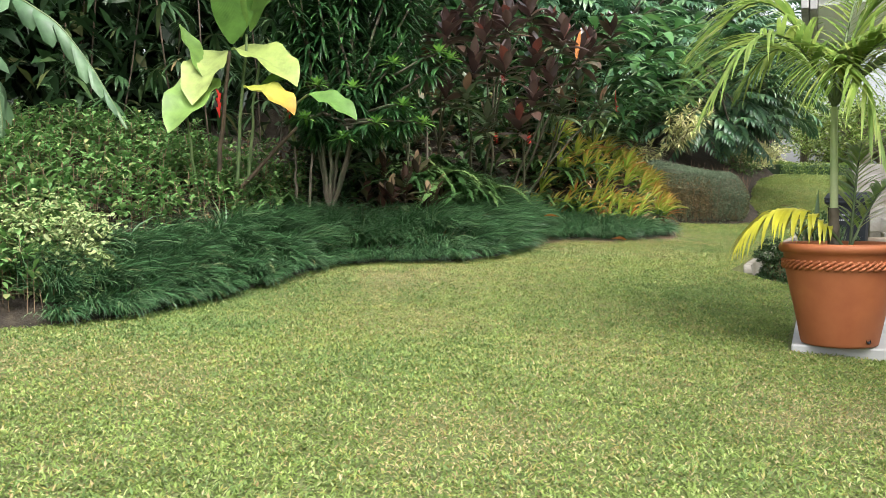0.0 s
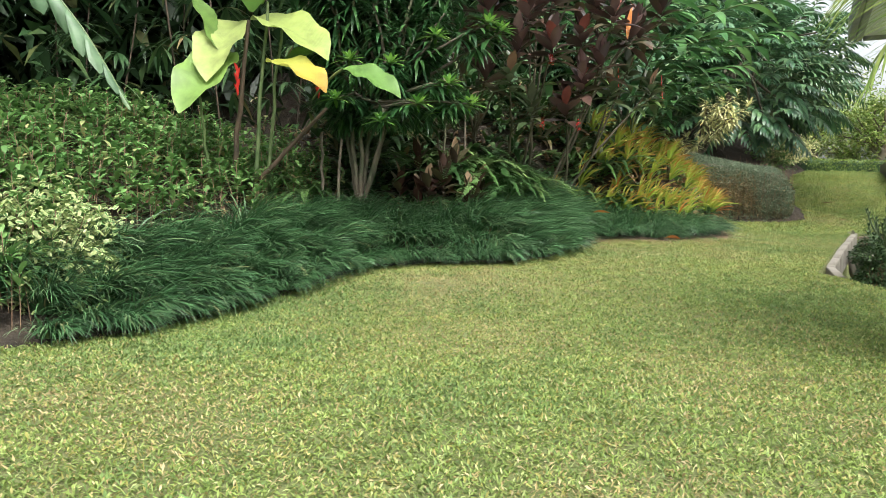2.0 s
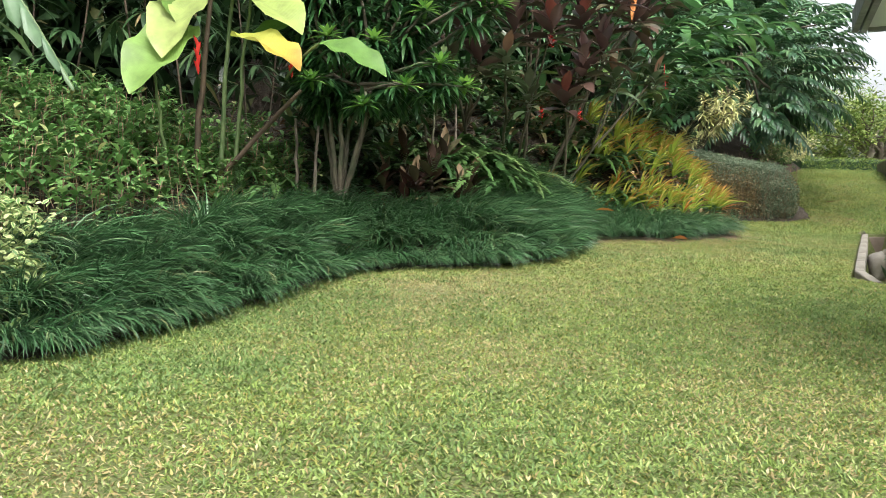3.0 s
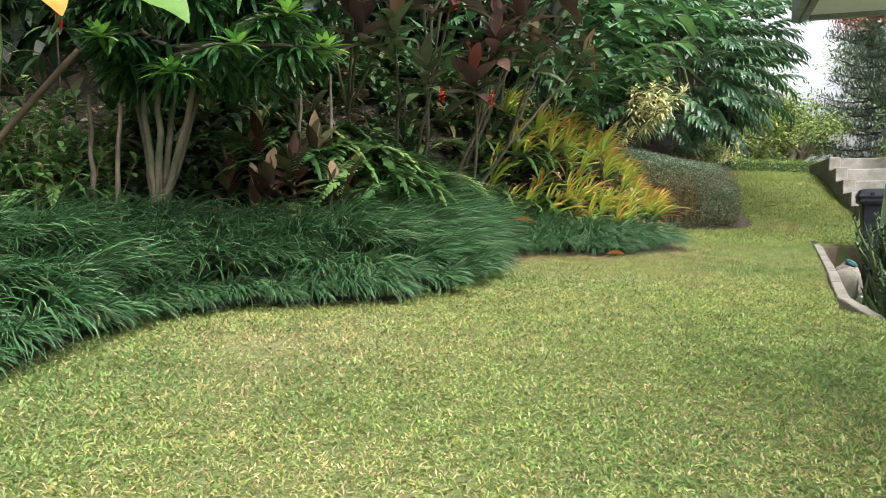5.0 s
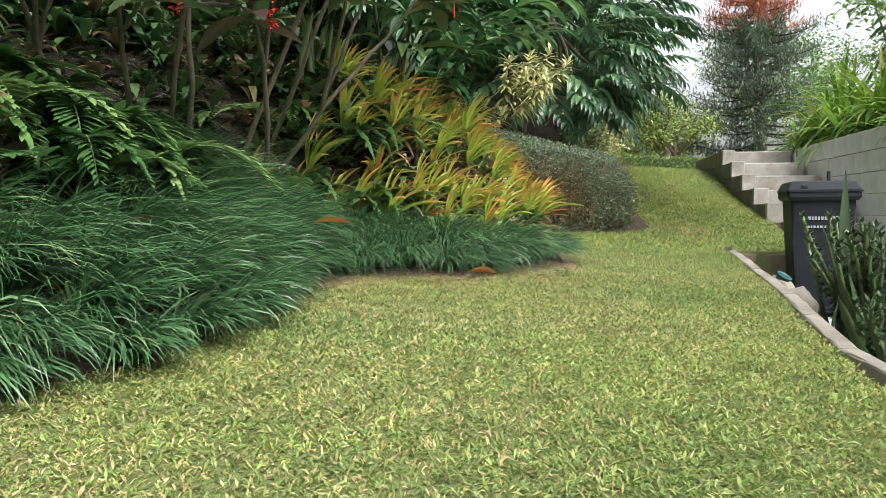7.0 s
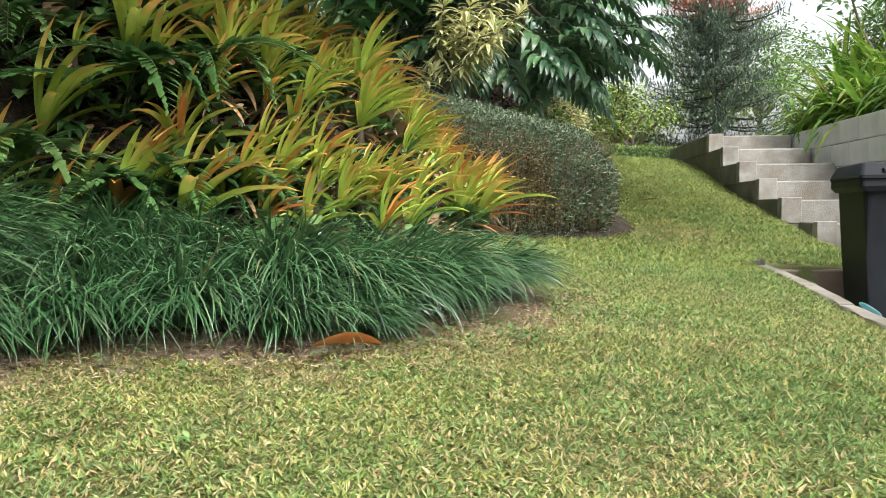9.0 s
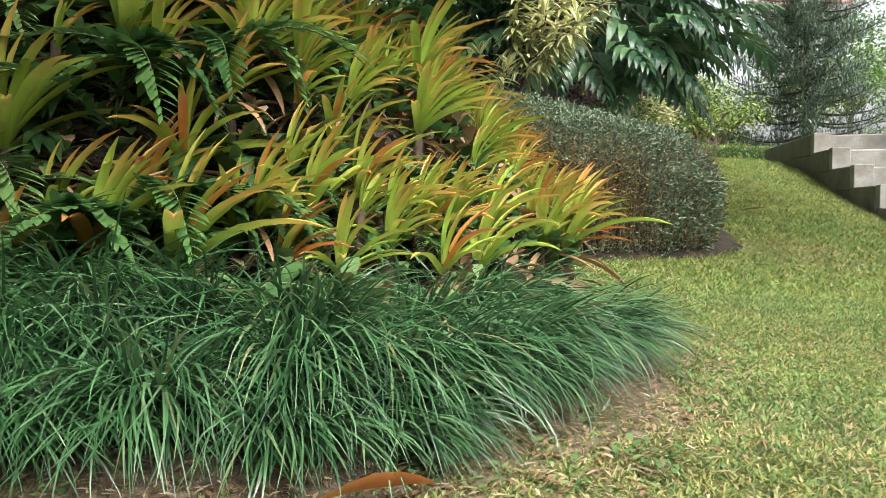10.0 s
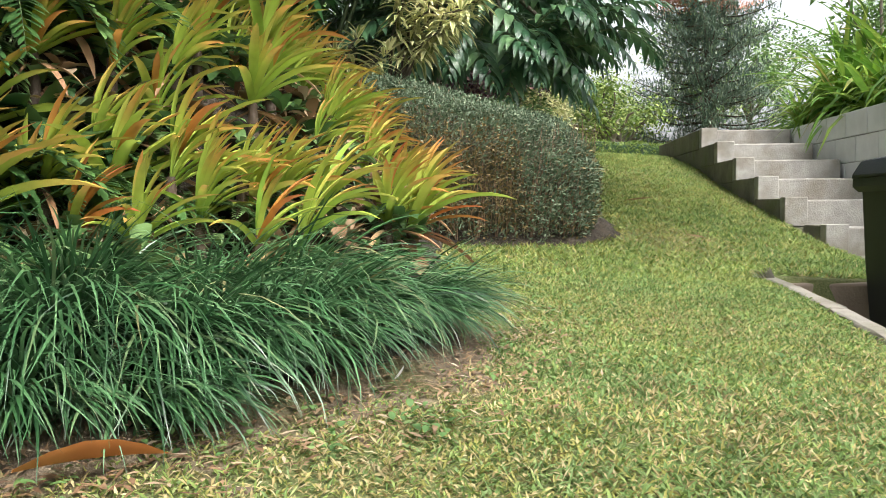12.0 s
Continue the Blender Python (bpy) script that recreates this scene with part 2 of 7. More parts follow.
# near-black leaf colours: the shade under overhanging trees is put into them
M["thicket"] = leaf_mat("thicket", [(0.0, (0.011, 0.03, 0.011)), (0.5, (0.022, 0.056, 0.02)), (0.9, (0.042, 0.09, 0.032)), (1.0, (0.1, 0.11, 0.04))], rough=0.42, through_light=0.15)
M["bamboo"] = leaf_mat("bamboo", [(0.0, (0.02, 0.052, 0.018)), (0.6, (0.04, 0.09, 0.035)), (0.93, (0.085, 0.14, 0.06)), (1.0, (0.26, 0.2, 0.1))], rough=0.42, through_light=0.2)
M["cover"] = leaf_mat("cover", [(0.0, (0.06, 0.15, 0.042)), (0.5, (0.115, 0.24, 0.07)), (0.9, (0.19, 0.33, 0.11)), (1.0, (0.34, 0.3, 0.14))], rough=0.45, through_light=0.3)
M["variegated"] = leaf_mat("variegated", [(0.0, (0.06, 0.15, 0.04)), (0.35, (0.13, 0.24, 0.07)), (0.75, (0.32, 0.4, 0.16)), (1.0, (0.52, 0.54, 0.3))], edge=(0.42, 0.47, 0.23), rough=0.45, through_light=0.25)
M["heli_pale"] = leaf_mat("heli_pale", [(0.0, (0.25, 0.33, 0.085)), (1.0, (0.33, 0.4, 0.14))], rough=0.4, through_light=0.3, vein=9.0, by="object", blotch=(6.0, 0.66, (0.24, 0.33, 0.08)))
M["heli_green"] = leaf_mat("heli_green", [(0.0, (0.1, 0.21, 0.045)), (1.0, (0.19, 0.31, 0.08))], rough=0.4, through_light=0.3, vein=9.0, by="object")
M["heli_yellow"] = leaf_mat("heli_yellow", [(0.0, (0.5, 0.4, 0.06)), (1.0, (0.55, 0.44, 0.07))], along=[(0.0, (0.26, 0.38, 0.07)), (0.4, (0.3, 0.37, 0.09)), (0.68, (0.46, 0.31, 0.06)), (0.88, (0.4, 0.17, 0.045)), (1.0, (0.24, 0.1, 0.04))], along_mix=1.0, rough=0.45, through_light=0.3, vein=9.0, by="object", blotch=(5.0, 0.62, (0.3, 0.36, 0.08)))
M["red"] = leaf_mat("red", [(0.0, (0.38, 0.015, 0.015)), (1.0, (0.5, 0.035, 0.03))], rough=0.35, through_light=0.15)
M["draco"] = leaf_mat("draco", [(0.0, (0.012, 0.045, 0.014)), (0.6, (0.025, 0.08, 0.024)), (1.0, (0.055, 0.14, 0.04))], rough=0.33, through_light=0.15, spec=0.5)
M["draco_tip"] = leaf_mat("draco_tip", [(0.0, (0.1, 0.26, 0.05)), (1.0, (0.26, 0.45, 0.1))], rough=0.35, through_light=0.25)
M["ti"] = leaf_mat("ti", [(0.0, (0.03, 0.018, 0.016)), (0.4, (0.062, 0.034, 0.03)), (0.62, (0.115, 0.07, 0.055)), (0.76, (0.08, 0.11, 0.05)), (0.93, (0.2, 0.15, 0.09)), (1.0, (0.2, 0.045, 0.035))], rough=0.28, through_light=0.2, spec=0.8)
M["ti_dull"] = leaf_mat("ti_dull", [(0.0, (0.03, 0.018, 0.014)), (0.35, (0.075, 0.035, 0.026)), (0.55, (0.055, 0.07, 0.03)), (0.75, (0.15, 0.08, 0.045)), (0.9, (0.2, 0.09, 0.045)), (1.0, (0.28, 0.2, 0.13))], rough=0.42, through_light=0.15)
M["ti_green"] = leaf_mat("ti_green", [(0.0, (0.045, 0.05, 0.028)), (0.6, (0.065, 0.1, 0.045)), (1.0, (0.14, 0.075, 0.045))], rough=0.3, through_light=0.2, spec=0.65)
M["fern"] = leaf_mat("fern", [(0.0, (0.05, 0.125, 0.038)), (0.6, (0.1, 0.21, 0.062)), (1.0, (0.2, 0.31, 0.11))], rough=0.45, through_light=0.3, by="object")
M["brom"] = leaf_mat("brom", [(0.0, (0.2, 0.36, 0.05)), (0.4, (0.32, 0.47, 0.07)), (0.8, (0.44, 0.52, 0.1)), (1.0, (0.5, 0.5, 0.12))], along=[(0.0, (0.16, 0.3, 0.05)), (0.5, (0.34, 0.46, 0.07)), (0.85, (0.46, 0.46, 0.1)), (1.0, (0.56, 0.36, 0.1))], along_mix=0.6, rough=0.38, through_light=0.3, by="object", spec=0.5)
M["brom_tipped"] = leaf_mat("brom_tipped", [(0.0, (0.2, 0.34, 0.05)), (0.5, (0.36, 0.46, 0.07)), (1.0, (0.5, 0.46, 0.09))], along=[(0.0, (0.2, 0.34, 0.05)), (0.5, (0.4, 0.46, 0.08)), (0.72, (0.58, 0.36, 0.1)), (1.0, (0.6, 0.2, 0.08))], along_mix=1.0, rough=0.4, through_light=0.3, by="object", spec=0.5)
M["brom_orange"] = leaf_mat("brom_orange", [(0.0, (0.56, 0.26, 0.06)), (0.7, (0.56, 0.2, 0.06)), (1.0, (0.65, 0.05, 0.02))], along=[(0.0, (0.3, 0.3, 0.05)), (0.45, (0.48, 0.28, 0.06)), (1.0, (0.42, 0.2, 0.1))], along_mix=0.6, rough=0.42, through_light=0.3, by="object")
M["seedling"] = leaf_mat("seedling", [(0.0, (0.05, 0.12, 0.04)), (0.5, (0.09, 0.18, 0.06)), (0.9, (0.17, 0.27, 0.1)), (1.0, (0.25, 0.16, 0.08))], rough=0.45, through_light=0.25)
M["brom_dry"] = leaf_mat("brom_dry", [(0.0, (0.287, 0.149, 0.081)), (1.0, (0.483, 0.31, 0.184))], rough=0.6, through_light=0.15, by="object")
M["hedge"] = leaf_mat("hedge", [(0.0, (0.09, 0.14, 0.085)), (0.5, (0.17, 0.235, 0.155)), (0.93, (0.28, 0.345, 0.25)), (1.0, (0.31, 0.26, 0.17))], rough=0.5, through_light=0.2, spec=0.25)
# shade inside the clipped hedge, put into a dark solid colour
M["hedge_inner_shade"] = plain_mat("hedge_inner_shade", [(0.3, (0.045, 0.045, 0.027)), (0.7, (0.11, 0.095, 0.058))], 30.0, 0.95, 0.8, 60.0, dist=0.02)
M["pale_stone"] = plain_mat("pale_stone", [(0.3, (0.16, 0.147, 0.122)), (0.6, (0.235, 0.215, 0.182)), (0.8, (0.3, 0.278, 0.24))], 7.0, 0.9, 0.5, 50.0, big=(3.0, 0.5, 0.7, (0.13, 0.12, 0.085)), dist=0.01)
M["low_wall"] = plain_mat("low_wall", [(0.3, (0.2, 0.155, 0.115)), (0.6, (0.3, 0.24, 0.185)), (0.8, (0.38, 0.32, 0.26))], 5.0, 0.92, 0.4, 70.0, big=(2.2, 0.5, 0.7, (0.17, 0.13, 0.095)))
M["hedge_brown"] = leaf_mat("hedge_brown", [(0.0, (0.09, 0.085, 0.045)), (0.4, (0.19, 0.16, 0.08)), (0.75, (0.29, 0.205, 0.1)), (1.0, (0.42, 0.31, 0.165))], rough=0.65, through_light=0.15, spec=0.2)
M["twig"] = plain_mat("twig", [(0.3, (0.13, 0.08, 0.05)), (0.7, (0.3, 0.2, 0.13))], 20.0, 0.85, 0.5)
M["pale_bark"] = plain_mat("pale_bark", [(0.3, (0.065, 0.055, 0.038)), (0.7, (0.16, 0.135, 0.095))], 9.0, 0.85, 0.6, 45.0, big=(3.0, 0.5, 0.65, (0.055, 0.062, 0.033)))
M["bark"] = plain_mat("bark", [(0.3, (0.06, 0.05, 0.038)), (0.7, (0.16, 0.13, 0.1))], 9.0, 0.85, 0.6, 45.0, big=(3.0, 0.5, 0.65, (0.1, 0.11, 0.06)))
M["stem_green"] = plain_mat("stem_green", [(0.3, (0.055, 0.095, 0.035)), (0.7, (0.13, 0.175, 0.07))], 8.0, 0.5, 0.2)
M["stem_brown"] = plain_mat("stem_brown", [(0.3, (0.03, 0.022, 0.014)), (0.7, (0.085, 0.055, 0.033))], 8.0, 0.7, 0.4)
M["song"] = leaf_mat("song", [(0.0, (0.213, 0.319, 0.095)), (0.4, (0.479, 0.51, 0.213)), (1.0, (0.744, 0.701, 0.425))], edge=(0.786, 0.744, 0.446), rough=0.38, through_light=0.25)
M["ginger"] = leaf_mat("ginger", [(0.0, (0.028, 0.09, 0.03)), (0.6, (0.055, 0.16, 0.05)), (0.9, (0.11, 0.26, 0.08)), (1.0, (0.3, 0.38, 0.12))], rough=0.3, through_light=0.2, spec=0.6)
M["bigleaf"] = leaf_mat("bigleaf", [(0.0, (0.03, 0.09, 0.045)), (0.6, (0.065, 0.155, 0.075)), (1.0, (0.13, 0.24, 0.11))], rough=0.28, through_light=0.2, spec=0.7, vein=5.0)
M["far_light"] = leaf_mat("far_light", [(0.0, (0.085, 0.153, 0.034)), (0.5, (0.17, 0.255, 0.06)), (1.0, (0.306, 0.357, 0.111))], rough=0.5, through_light=0.3)
M["far_green"] = leaf_mat("far_green", [(0.0, (0.08, 0.155, 0.05)), (0.6, (0.14, 0.245, 0.08)), (1.0, (0.24, 0.35, 0.12))], rough=0.5, through_light=0.25)
M["pine"] = leaf_mat("pine", [(0.0, (0.075, 0.12, 0.1)), (0.6, (0.115, 0.165, 0.13)), (1.0, (0.2, 0.25, 0.18))], rough=0.6, through_light=0.2)
M["rust"] = leaf_mat("rust", [(0.0, (0.3, 0.1, 0.06)), (1.0, (0.5, 0.22, 0.14))], rough=0.6, through_light=0.2)
M["purple"] = leaf_mat("purple", [(0.0, (0.05, 0.02, 0.035)), (0.7, (0.11, 0.05, 0.07)), (1.0, (0.2, 0.12, 0.1))], rough=0.45, through_light=0.15)
M["strap"] = leaf_mat("strap", [(0.0, (0.085, 0.204, 0.025)), (0.5, (0.17, 0.323, 0.043)), (0.9, (0.306, 0.408, 0.076)), (1.0, (0.425, 0.357, 0.102))], rough=0.36, through_light=0.35)
M["palm"] = leaf_mat("palm", [(0.0, (0.17, 0.29, 0.06)), (0.6, (0.27, 0.38, 0.09)), (1.0, (0.4, 0.46, 0.14))], rough=0.4, through_light=0.45)
M["palm_yellow"] = leaf_mat("palm_yellow", [(0.0, (0.42, 0.42, 0.03)), (1.0, (0.6, 0.56, 0.06))], rough=0.4, through_light=0.35)
M["snake"] = leaf_mat("snake", [(0.0, (0.023, 0.052, 0.023)), (0.6, (0.052, 0.091, 0.039)), (1.0, (0.104, 0.13, 0.046))], along=[(0.0, (0.026, 0.058, 0.026)), (0.3, (0.065, 0.098, 0.052)), (0.45, (0.033, 0.058, 0.026)), (0.62, (0.078, 0.111, 0.058)), (1.0, (0.039, 0.065, 0.033))], along_mix=0.7, rough=0.4, through_light=0.05, by="object")
M["bush"] = leaf_mat("bush", [(0.0, (0.018, 0.045, 0.014)), (0.6, (0.036, 0.08, 0.024)), (1.0, (0.075, 0.13, 0.04))], rough=0.42, through_light=0.15)
M["dry"] = leaf_mat("dry", [(0.0, (0.128, 0.068, 0.036)), (0.5, (0.24, 0.144, 0.08)), (0.85, (0.336, 0.24, 0.152)), (1.0, (0.48, 0.4, 0.304))], rough=0.7, through_light=0.1)
M["orange_dead"] = leaf_mat("orange_dead", [(0.0, (0.55, 0.2, 0.06)), (1.0, (0.62, 0.26, 0.09))], along=[(0.0, (0.6, 0.3, 0.12)), (0.6, (0.55, 0.17, 0.05)), (1.0, (0.45, 0.16, 0.06))], along_mix=0.8, rough=0.5, through_light=0.1, by="object")
M["terracotta"] = plain_mat("terracotta", [(0.3, (0.298, 0.084, 0.03)), (0.6, (0.372, 0.116, 0.042)), (0.8, (0.428, 0.153, 0.065))], 5.0, 0.65, 0.15, 120.0, big=(1.6, 0.55, 0.75, (0.316, 0.107, 0.048)), dist=0.003)
M["concrete"] = plain_mat("concrete", [(0.3, (0.22, 0.21, 0.19)), (0.55, (0.33, 0.315, 0.29)), (0.75, (0.43, 0.415, 0.38))], 7.0, 0.9, 0.4, 90.0, big=(2.4, 0.48, 0.68, (0.19, 0.165, 0.13)))
M["stringer"] = plain_mat("stringer", [(0.3, (0.12, 0.11, 0.09)), (0.6, (0.21, 0.195, 0.165)), (0.8, (0.3, 0.28, 0.245))], 6.0, 0.95, 0.5, 70.0, big=(3.0, 0.5, 0.66, (0.13, 0.135, 0.08)))
M["block"] = plain_mat("block", [(0.3, (0.638, 0.643, 0.638)), (0.6, (0.748, 0.754, 0.748)), (0.8, (0.825, 0.825, 0.814))], 4.0, 0.85, 0.3, 110.0, big=(1.3, 0.55, 0.75, (0.594, 0.583, 0.55)))
M["mortar"] = plain_mat("mortar", [(0.3, (0.42, 0.42, 0.4)), (0.7, (0.56, 0.56, 0.54))], 18.0, 0.95, 0.3, big=(5.0, 0.5, 0.7, (0.36, 0.34, 0.3)))
M["patio"] = plain_mat("patio", [(0.3, (0.36, 0.365, 0.37)), (0.7, (0.5, 0.5, 0.5))], 3.0, 0.6, 0.15, 80.0, big=(1.1, 0.6, 0.75, (0.3, 0.29, 0.27)))
M["stone"] = plain_mat("stone", [(0.3, (0.16, 0.145, 0.115)), (0.55, (0.27, 0.245, 0.2)), (0.8, (0.4, 0.37, 0.31))], 9.0, 0.9, 0.7, 40.0, big=(4.0, 0.52, 0.68, (0.12, 0.105, 0.075)), dist=0.02)
M["bin"] = plain_mat("bin", [(0.3, (0.006, 0.008, 0.011)), (0.7, (0.013, 0.016, 0.022))], 5.0, 0.55, 0.1, 200.0, spec=0.3)
M["print"] = plain_mat("print", [(0.3, (0.3, 0.312, 0.33)), (0.7, (0.39, 0.402, 0.42))], 30.0, 0.6, 0.05)
M["teal"] = plain_mat("teal", [(0.3, (0.012, 0.07, 0.075)), (0.7, (0.03, 0.12, 0.13))], 8.0, 0.45, 0.1)
M["fascia"] = plain_mat("fascia", [(0.3, (0.2, 0.2, 0.2)), (0.7, (0.34, 0.34, 0.34))], 5.0, 0.7, 0.2)
M["soffit"] = plain_mat("soffit", [(0.3, (0.74, 0.75, 0.74)), (0.7, (0.82, 0.83, 0.82))], 2.0, 0.8, 0.1)
M["plaster"] = plain_mat("plaster", [(0.3, (0.55, 0.54, 0.5)), (0.7, (0.65, 0.64, 0.6))], 3.0, 0.85, 0.2)
M["palm_stem"] = plain_mat("palm_stem", [(0.3, (0.3, 0.38, 0.18)), (0.7, (0.45, 0.5, 0.28))], 6.0, 0.5, 0.15)
M["grey_dry"] = leaf_mat("grey_dry", [(0.0, (0.3, 0.28, 0.26)), (1.0, (0.5, 0.48, 0.45))], rough=0.8, through_light=0.05)
M["under"] = leaf_mat("under", [(0.0, (0.018, 0.05, 0.016)), (0.6, (0.036, 0.088, 0.026)), (0.9, (0.08, 0.14, 0.042)), (1.0, (0.2, 0.125, 0.06))], rough=0.42, through_light=0.2)
M["banana"] = leaf_mat("banana", [(0.0, (0.085, 0.162, 0.085)), (0.6, (0.128, 0.212, 0.119)), (1.0, (0.187, 0.272, 0.162))], rough=0.42, through_light=0.25, spec=0.45)

# ---- the lie of the land ----
LAWN_Y = [-60, 2.4, 3.2, 4.2, 5, 5.6, 6.5, 8.2, 9, 10.1, 10.95, 11.7, 12.65, 13.75, 15, 16, 18, 60]
LAWN_Z = [-0.05, -0.03, 0.01, 0.04, 0.09, 0.19, 0.27, 0.40, 0.44, 0.49, 0.61, 0.77, 0.95, 1.22, 1.45, 1.53, 1.52, 1.5]
EDGE = np.array([(-9, 3.0), (-6, 3.2), (-3.2, 3.45), (-2.3, 3.8), (-1.92, 4.13), (-1.64, 4.4), (-1.35, 5.08), (-1.02, 5.48), (-0.77, 6.08), (-0.4, 6.32), (0.08, 6.48), (0.42, 6.75), (0.66, 7.2), (0.82, 7.8),
                 (1.1, 8.3), (1.4, 8.3), (1.68, 8.24), (1.98, 8.36), (2.24, 8.5), (2.47, 8.82), (2.6, 9.2), (2.78, 9.8), (2.95, 10.4), (3.1, 10.78), (3.5, 10.8), (3.9, 10.88), (4.25, 11.08), (4.42, 11.6),
                 (4.6, 12.4), (5.0, 13.4), (5.5, 14.4), (6.3, 15.4), (7.6, 16.6), (9.5, 17.8), (14, 19)])


def lawn_z(x, y):
    fine = 0.012 * np.sin(x * 2.3 + y * 1.1) * np.sin(y * 1.9 - x * 0.7)
    return np.interp(y, LAWN_Y, LAWN_Z) - 0.035 * (np.clip(x, -4, 8) - 1) + fine


def inside(x, y):
    """Metres from the bed's edge: positive inside the bed."""
    x, y = np.asarray(x, float), np.asarray(y, float)
    best, sign = np.full(x.shape, 1e9), np.zeros(x.shape)
    for a, b in zip(EDGE[:-1], EDGE[1:]):
        d = b - a
        t = np.clip(((x - a[0]) * d[0] + (y - a[1]) * d[1]) / (d @ d), 0, 1)
        px, py = x - a[0] - t * d[0], y - a[1] - t * d[1]
        q = np.hypot(px, py)
        s = np.sign(d[0] * (y - a[1]) - d[1] * (x - a[0]))
        near = q < best - 1e-9
        best, sign = np.where(near, q, best), np.where(near, s, sign)
    return best * sign


def bed_z(x, y):
    d = np.clip(inside(x, y), 0, 9)
    steep = np.interp(y, [8.9, 9.6, 10.6, 11.5], [1.0, 1.6, 1.6, 1.2])
    rise = steep * np.interp(d, [0, 0.1, 0.5, 1.0, 2.0, 3.0, 9], [0, 0.04, 0.2, 0.42, 0.76, 0.95, 1.3])
    shelf = np.interp(d, [0, 0.1, 0.5, 0.9, 1.3, 2.0, 3.0, 9], [0, 0.02, 0.09, 0.2, 0.5, 0.8, 0.95, 1.3])
    bank = np.interp(d, [0, 0.08, 0.2, 0.4, 0.7, 1.0, 2.0, 3.0, 9], [0, 0.04, 0.17, 0.42, 0.63, 0.78, 1.2, 1.5, 2.0])
    rise = rise + (bank - rise) * np.interp(y, [9.1, 9.7, 10.7, 11.2], [0.0, 1.0, 1.0, 0.0])
    flat = np.interp(y, [7.7, 8.2, 8.9, 9.5], [0.0, 1.0, 1.0, 0.0]) * np.interp(x, [0.6, 1.0], [0.0, 1.0])
    return lawn_z(x, y) + 0.01 + rise + (shelf - rise) * flat


AXIS_O, AXIS_A, AXIS_B = np.array((4.3, 10.05)), np.array((0.41, 0.912)), np.array((0.912, -0.41))


def house(s, r, z=0.0):
    """A place from metres along the house's axis, across it, and up."""
    p = AXIS_O + s * AXIS_A + r * AXIS_B
    return Vector((p[0], p[1], z))


HOUSE = Matrix(((AXIS_B[0], AXIS_A[0], 0, AXIS_O[0]), (AXIS_B[1], AXIS_A[1], 0, AXIS_O[1]), (0, 0, 1, 0), (0, 0, 0, 1)))


def house_coords(x, y):
    dx, dy = x - AXIS_O[0], y - AXIS_O[1]
    return dx * AXIS_A[0] + dy * AXIS_A[1], dx * AXIS_B[0] + dy * AXIS_B[1]


def kerb_r(s):
    return np.interp(s, [-9, -4.7, -4.2, 0], [0.1, 0.1, -0.38, 0.0])


def patio_z(s):
    return np.interp(s, [-7, -4, -1, 1], [0.05, 0.02, -0.05, -0.08])


def ground_z(x, y):
    z = lawn_z(x, y)
    s, r = house_coords(x, y)
    z = np.where((s < -0.02) & (s > -6.56) & (r > kerb_r(s)) & (r < 60), np.minimum(z, patio_z(s) - 0.06), z)
    z = np.where((s > -0.03) & (s < 4.4) & (r > 0.8) & (r < 1.7), -0.2, z)
    z = np.where((r > 1.68) & (s > -3.4), 1.34, z)
    z = np.where((inside(x, y) > 0.05) & (y < 15.7) & (x < 5.8), z - 0.06, z)
    return z


def span(a, b, step):
    return np.arange(a, b, step)


gx = np.concatenate([[-400, -150, -60, -30, -18, -12], span(-9, 10, 0.09), [10, 11, 12, 14, 18, 25, 40, 70, 150, 400]])
gy = np.concatenate([[-400, -150, -60, -30, -15, -8], span(-5, 19, 0.09), [19, 20, 22, 26, 32, 45, 70, 150, 400]])
X, Y = np.meshgrid(gx, gy)
buf = Buf()
nx, ny = len(gx), len(gy)
idx = np.arange(nx * ny).reshape(ny, nx)
quad = np.stack([idx[:-1, :-1], idx[:-1, 1:], idx[1:, 1:], idx[1:, :-1]], -1).reshape(-1, 4)
buf.add(np.stack([X, Y, ground_z(X, Y)], -1), quad)
tagged(link_obj("ground", buf.mesh("ground"), [M["lawn_soil"]]), "gently sloping garden lawn, patchy and worn", "ground", kind="structure")

# the planting bed behind the lawn
gx, gy = span(-9, 12.1, 0.1), span(3, 22, 0.1)
X, Y = np.meshgrid(gx, gy)
Dm = inside(X, Y)
keep = (Dm > -0.02) & (Y < 15.8) & (X < 5.9)
idx = np.arange(X.size).reshape(X.shape)
cells = np.stack([idx[:-1, :-1], idx[:-1, 1:], idx[1:, 1:], idx[1:, :-1]], -1)
ok = keep[:-1, :-1] | keep[:-1, 1:] | keep[1:, 1:] | keep[1:, :-1]
Z = bed_z(X, Y) + np.where(Dm > 0.1, rng.normal(0, 0.012, X.shape), 0) - np.where(Dm < 0, 0.03, 0)
buf = Buf().add(np.stack([X, Y, Z], -1), cells[ok])
tagged(link_obj("planting_bed", buf.mesh("planting_bed"), [M["soil"]]), "dark brown soil bed rising behind the lawn", "soil", kind="structure")

# ---- patio, steps and walls ----
bm = bmesh.new()
for s0, s1, r0, r1 in [(-6.62, -4.68, 0.1, 1.9), (-4.68, 0.3, 0.32, 1.56)]:
    for i, (a, b) in enumerate(zip(np.linspace(s0, s1, 6)[:-1], np.linspace(s0, s1, 6)[1:])):
        bm_box(bm, (r0, a + 0.003, -0.2), (r1, b - 0.003, 0.0), 0.008, HOUSE @ Matrix.Translation((0, 0, float(patio_z((a + b) / 2)))))
tagged(bm_object("patio", bm, [M["patio"]]), "pale smooth concrete patio slab beside the lawn", "patio", kind="structure")

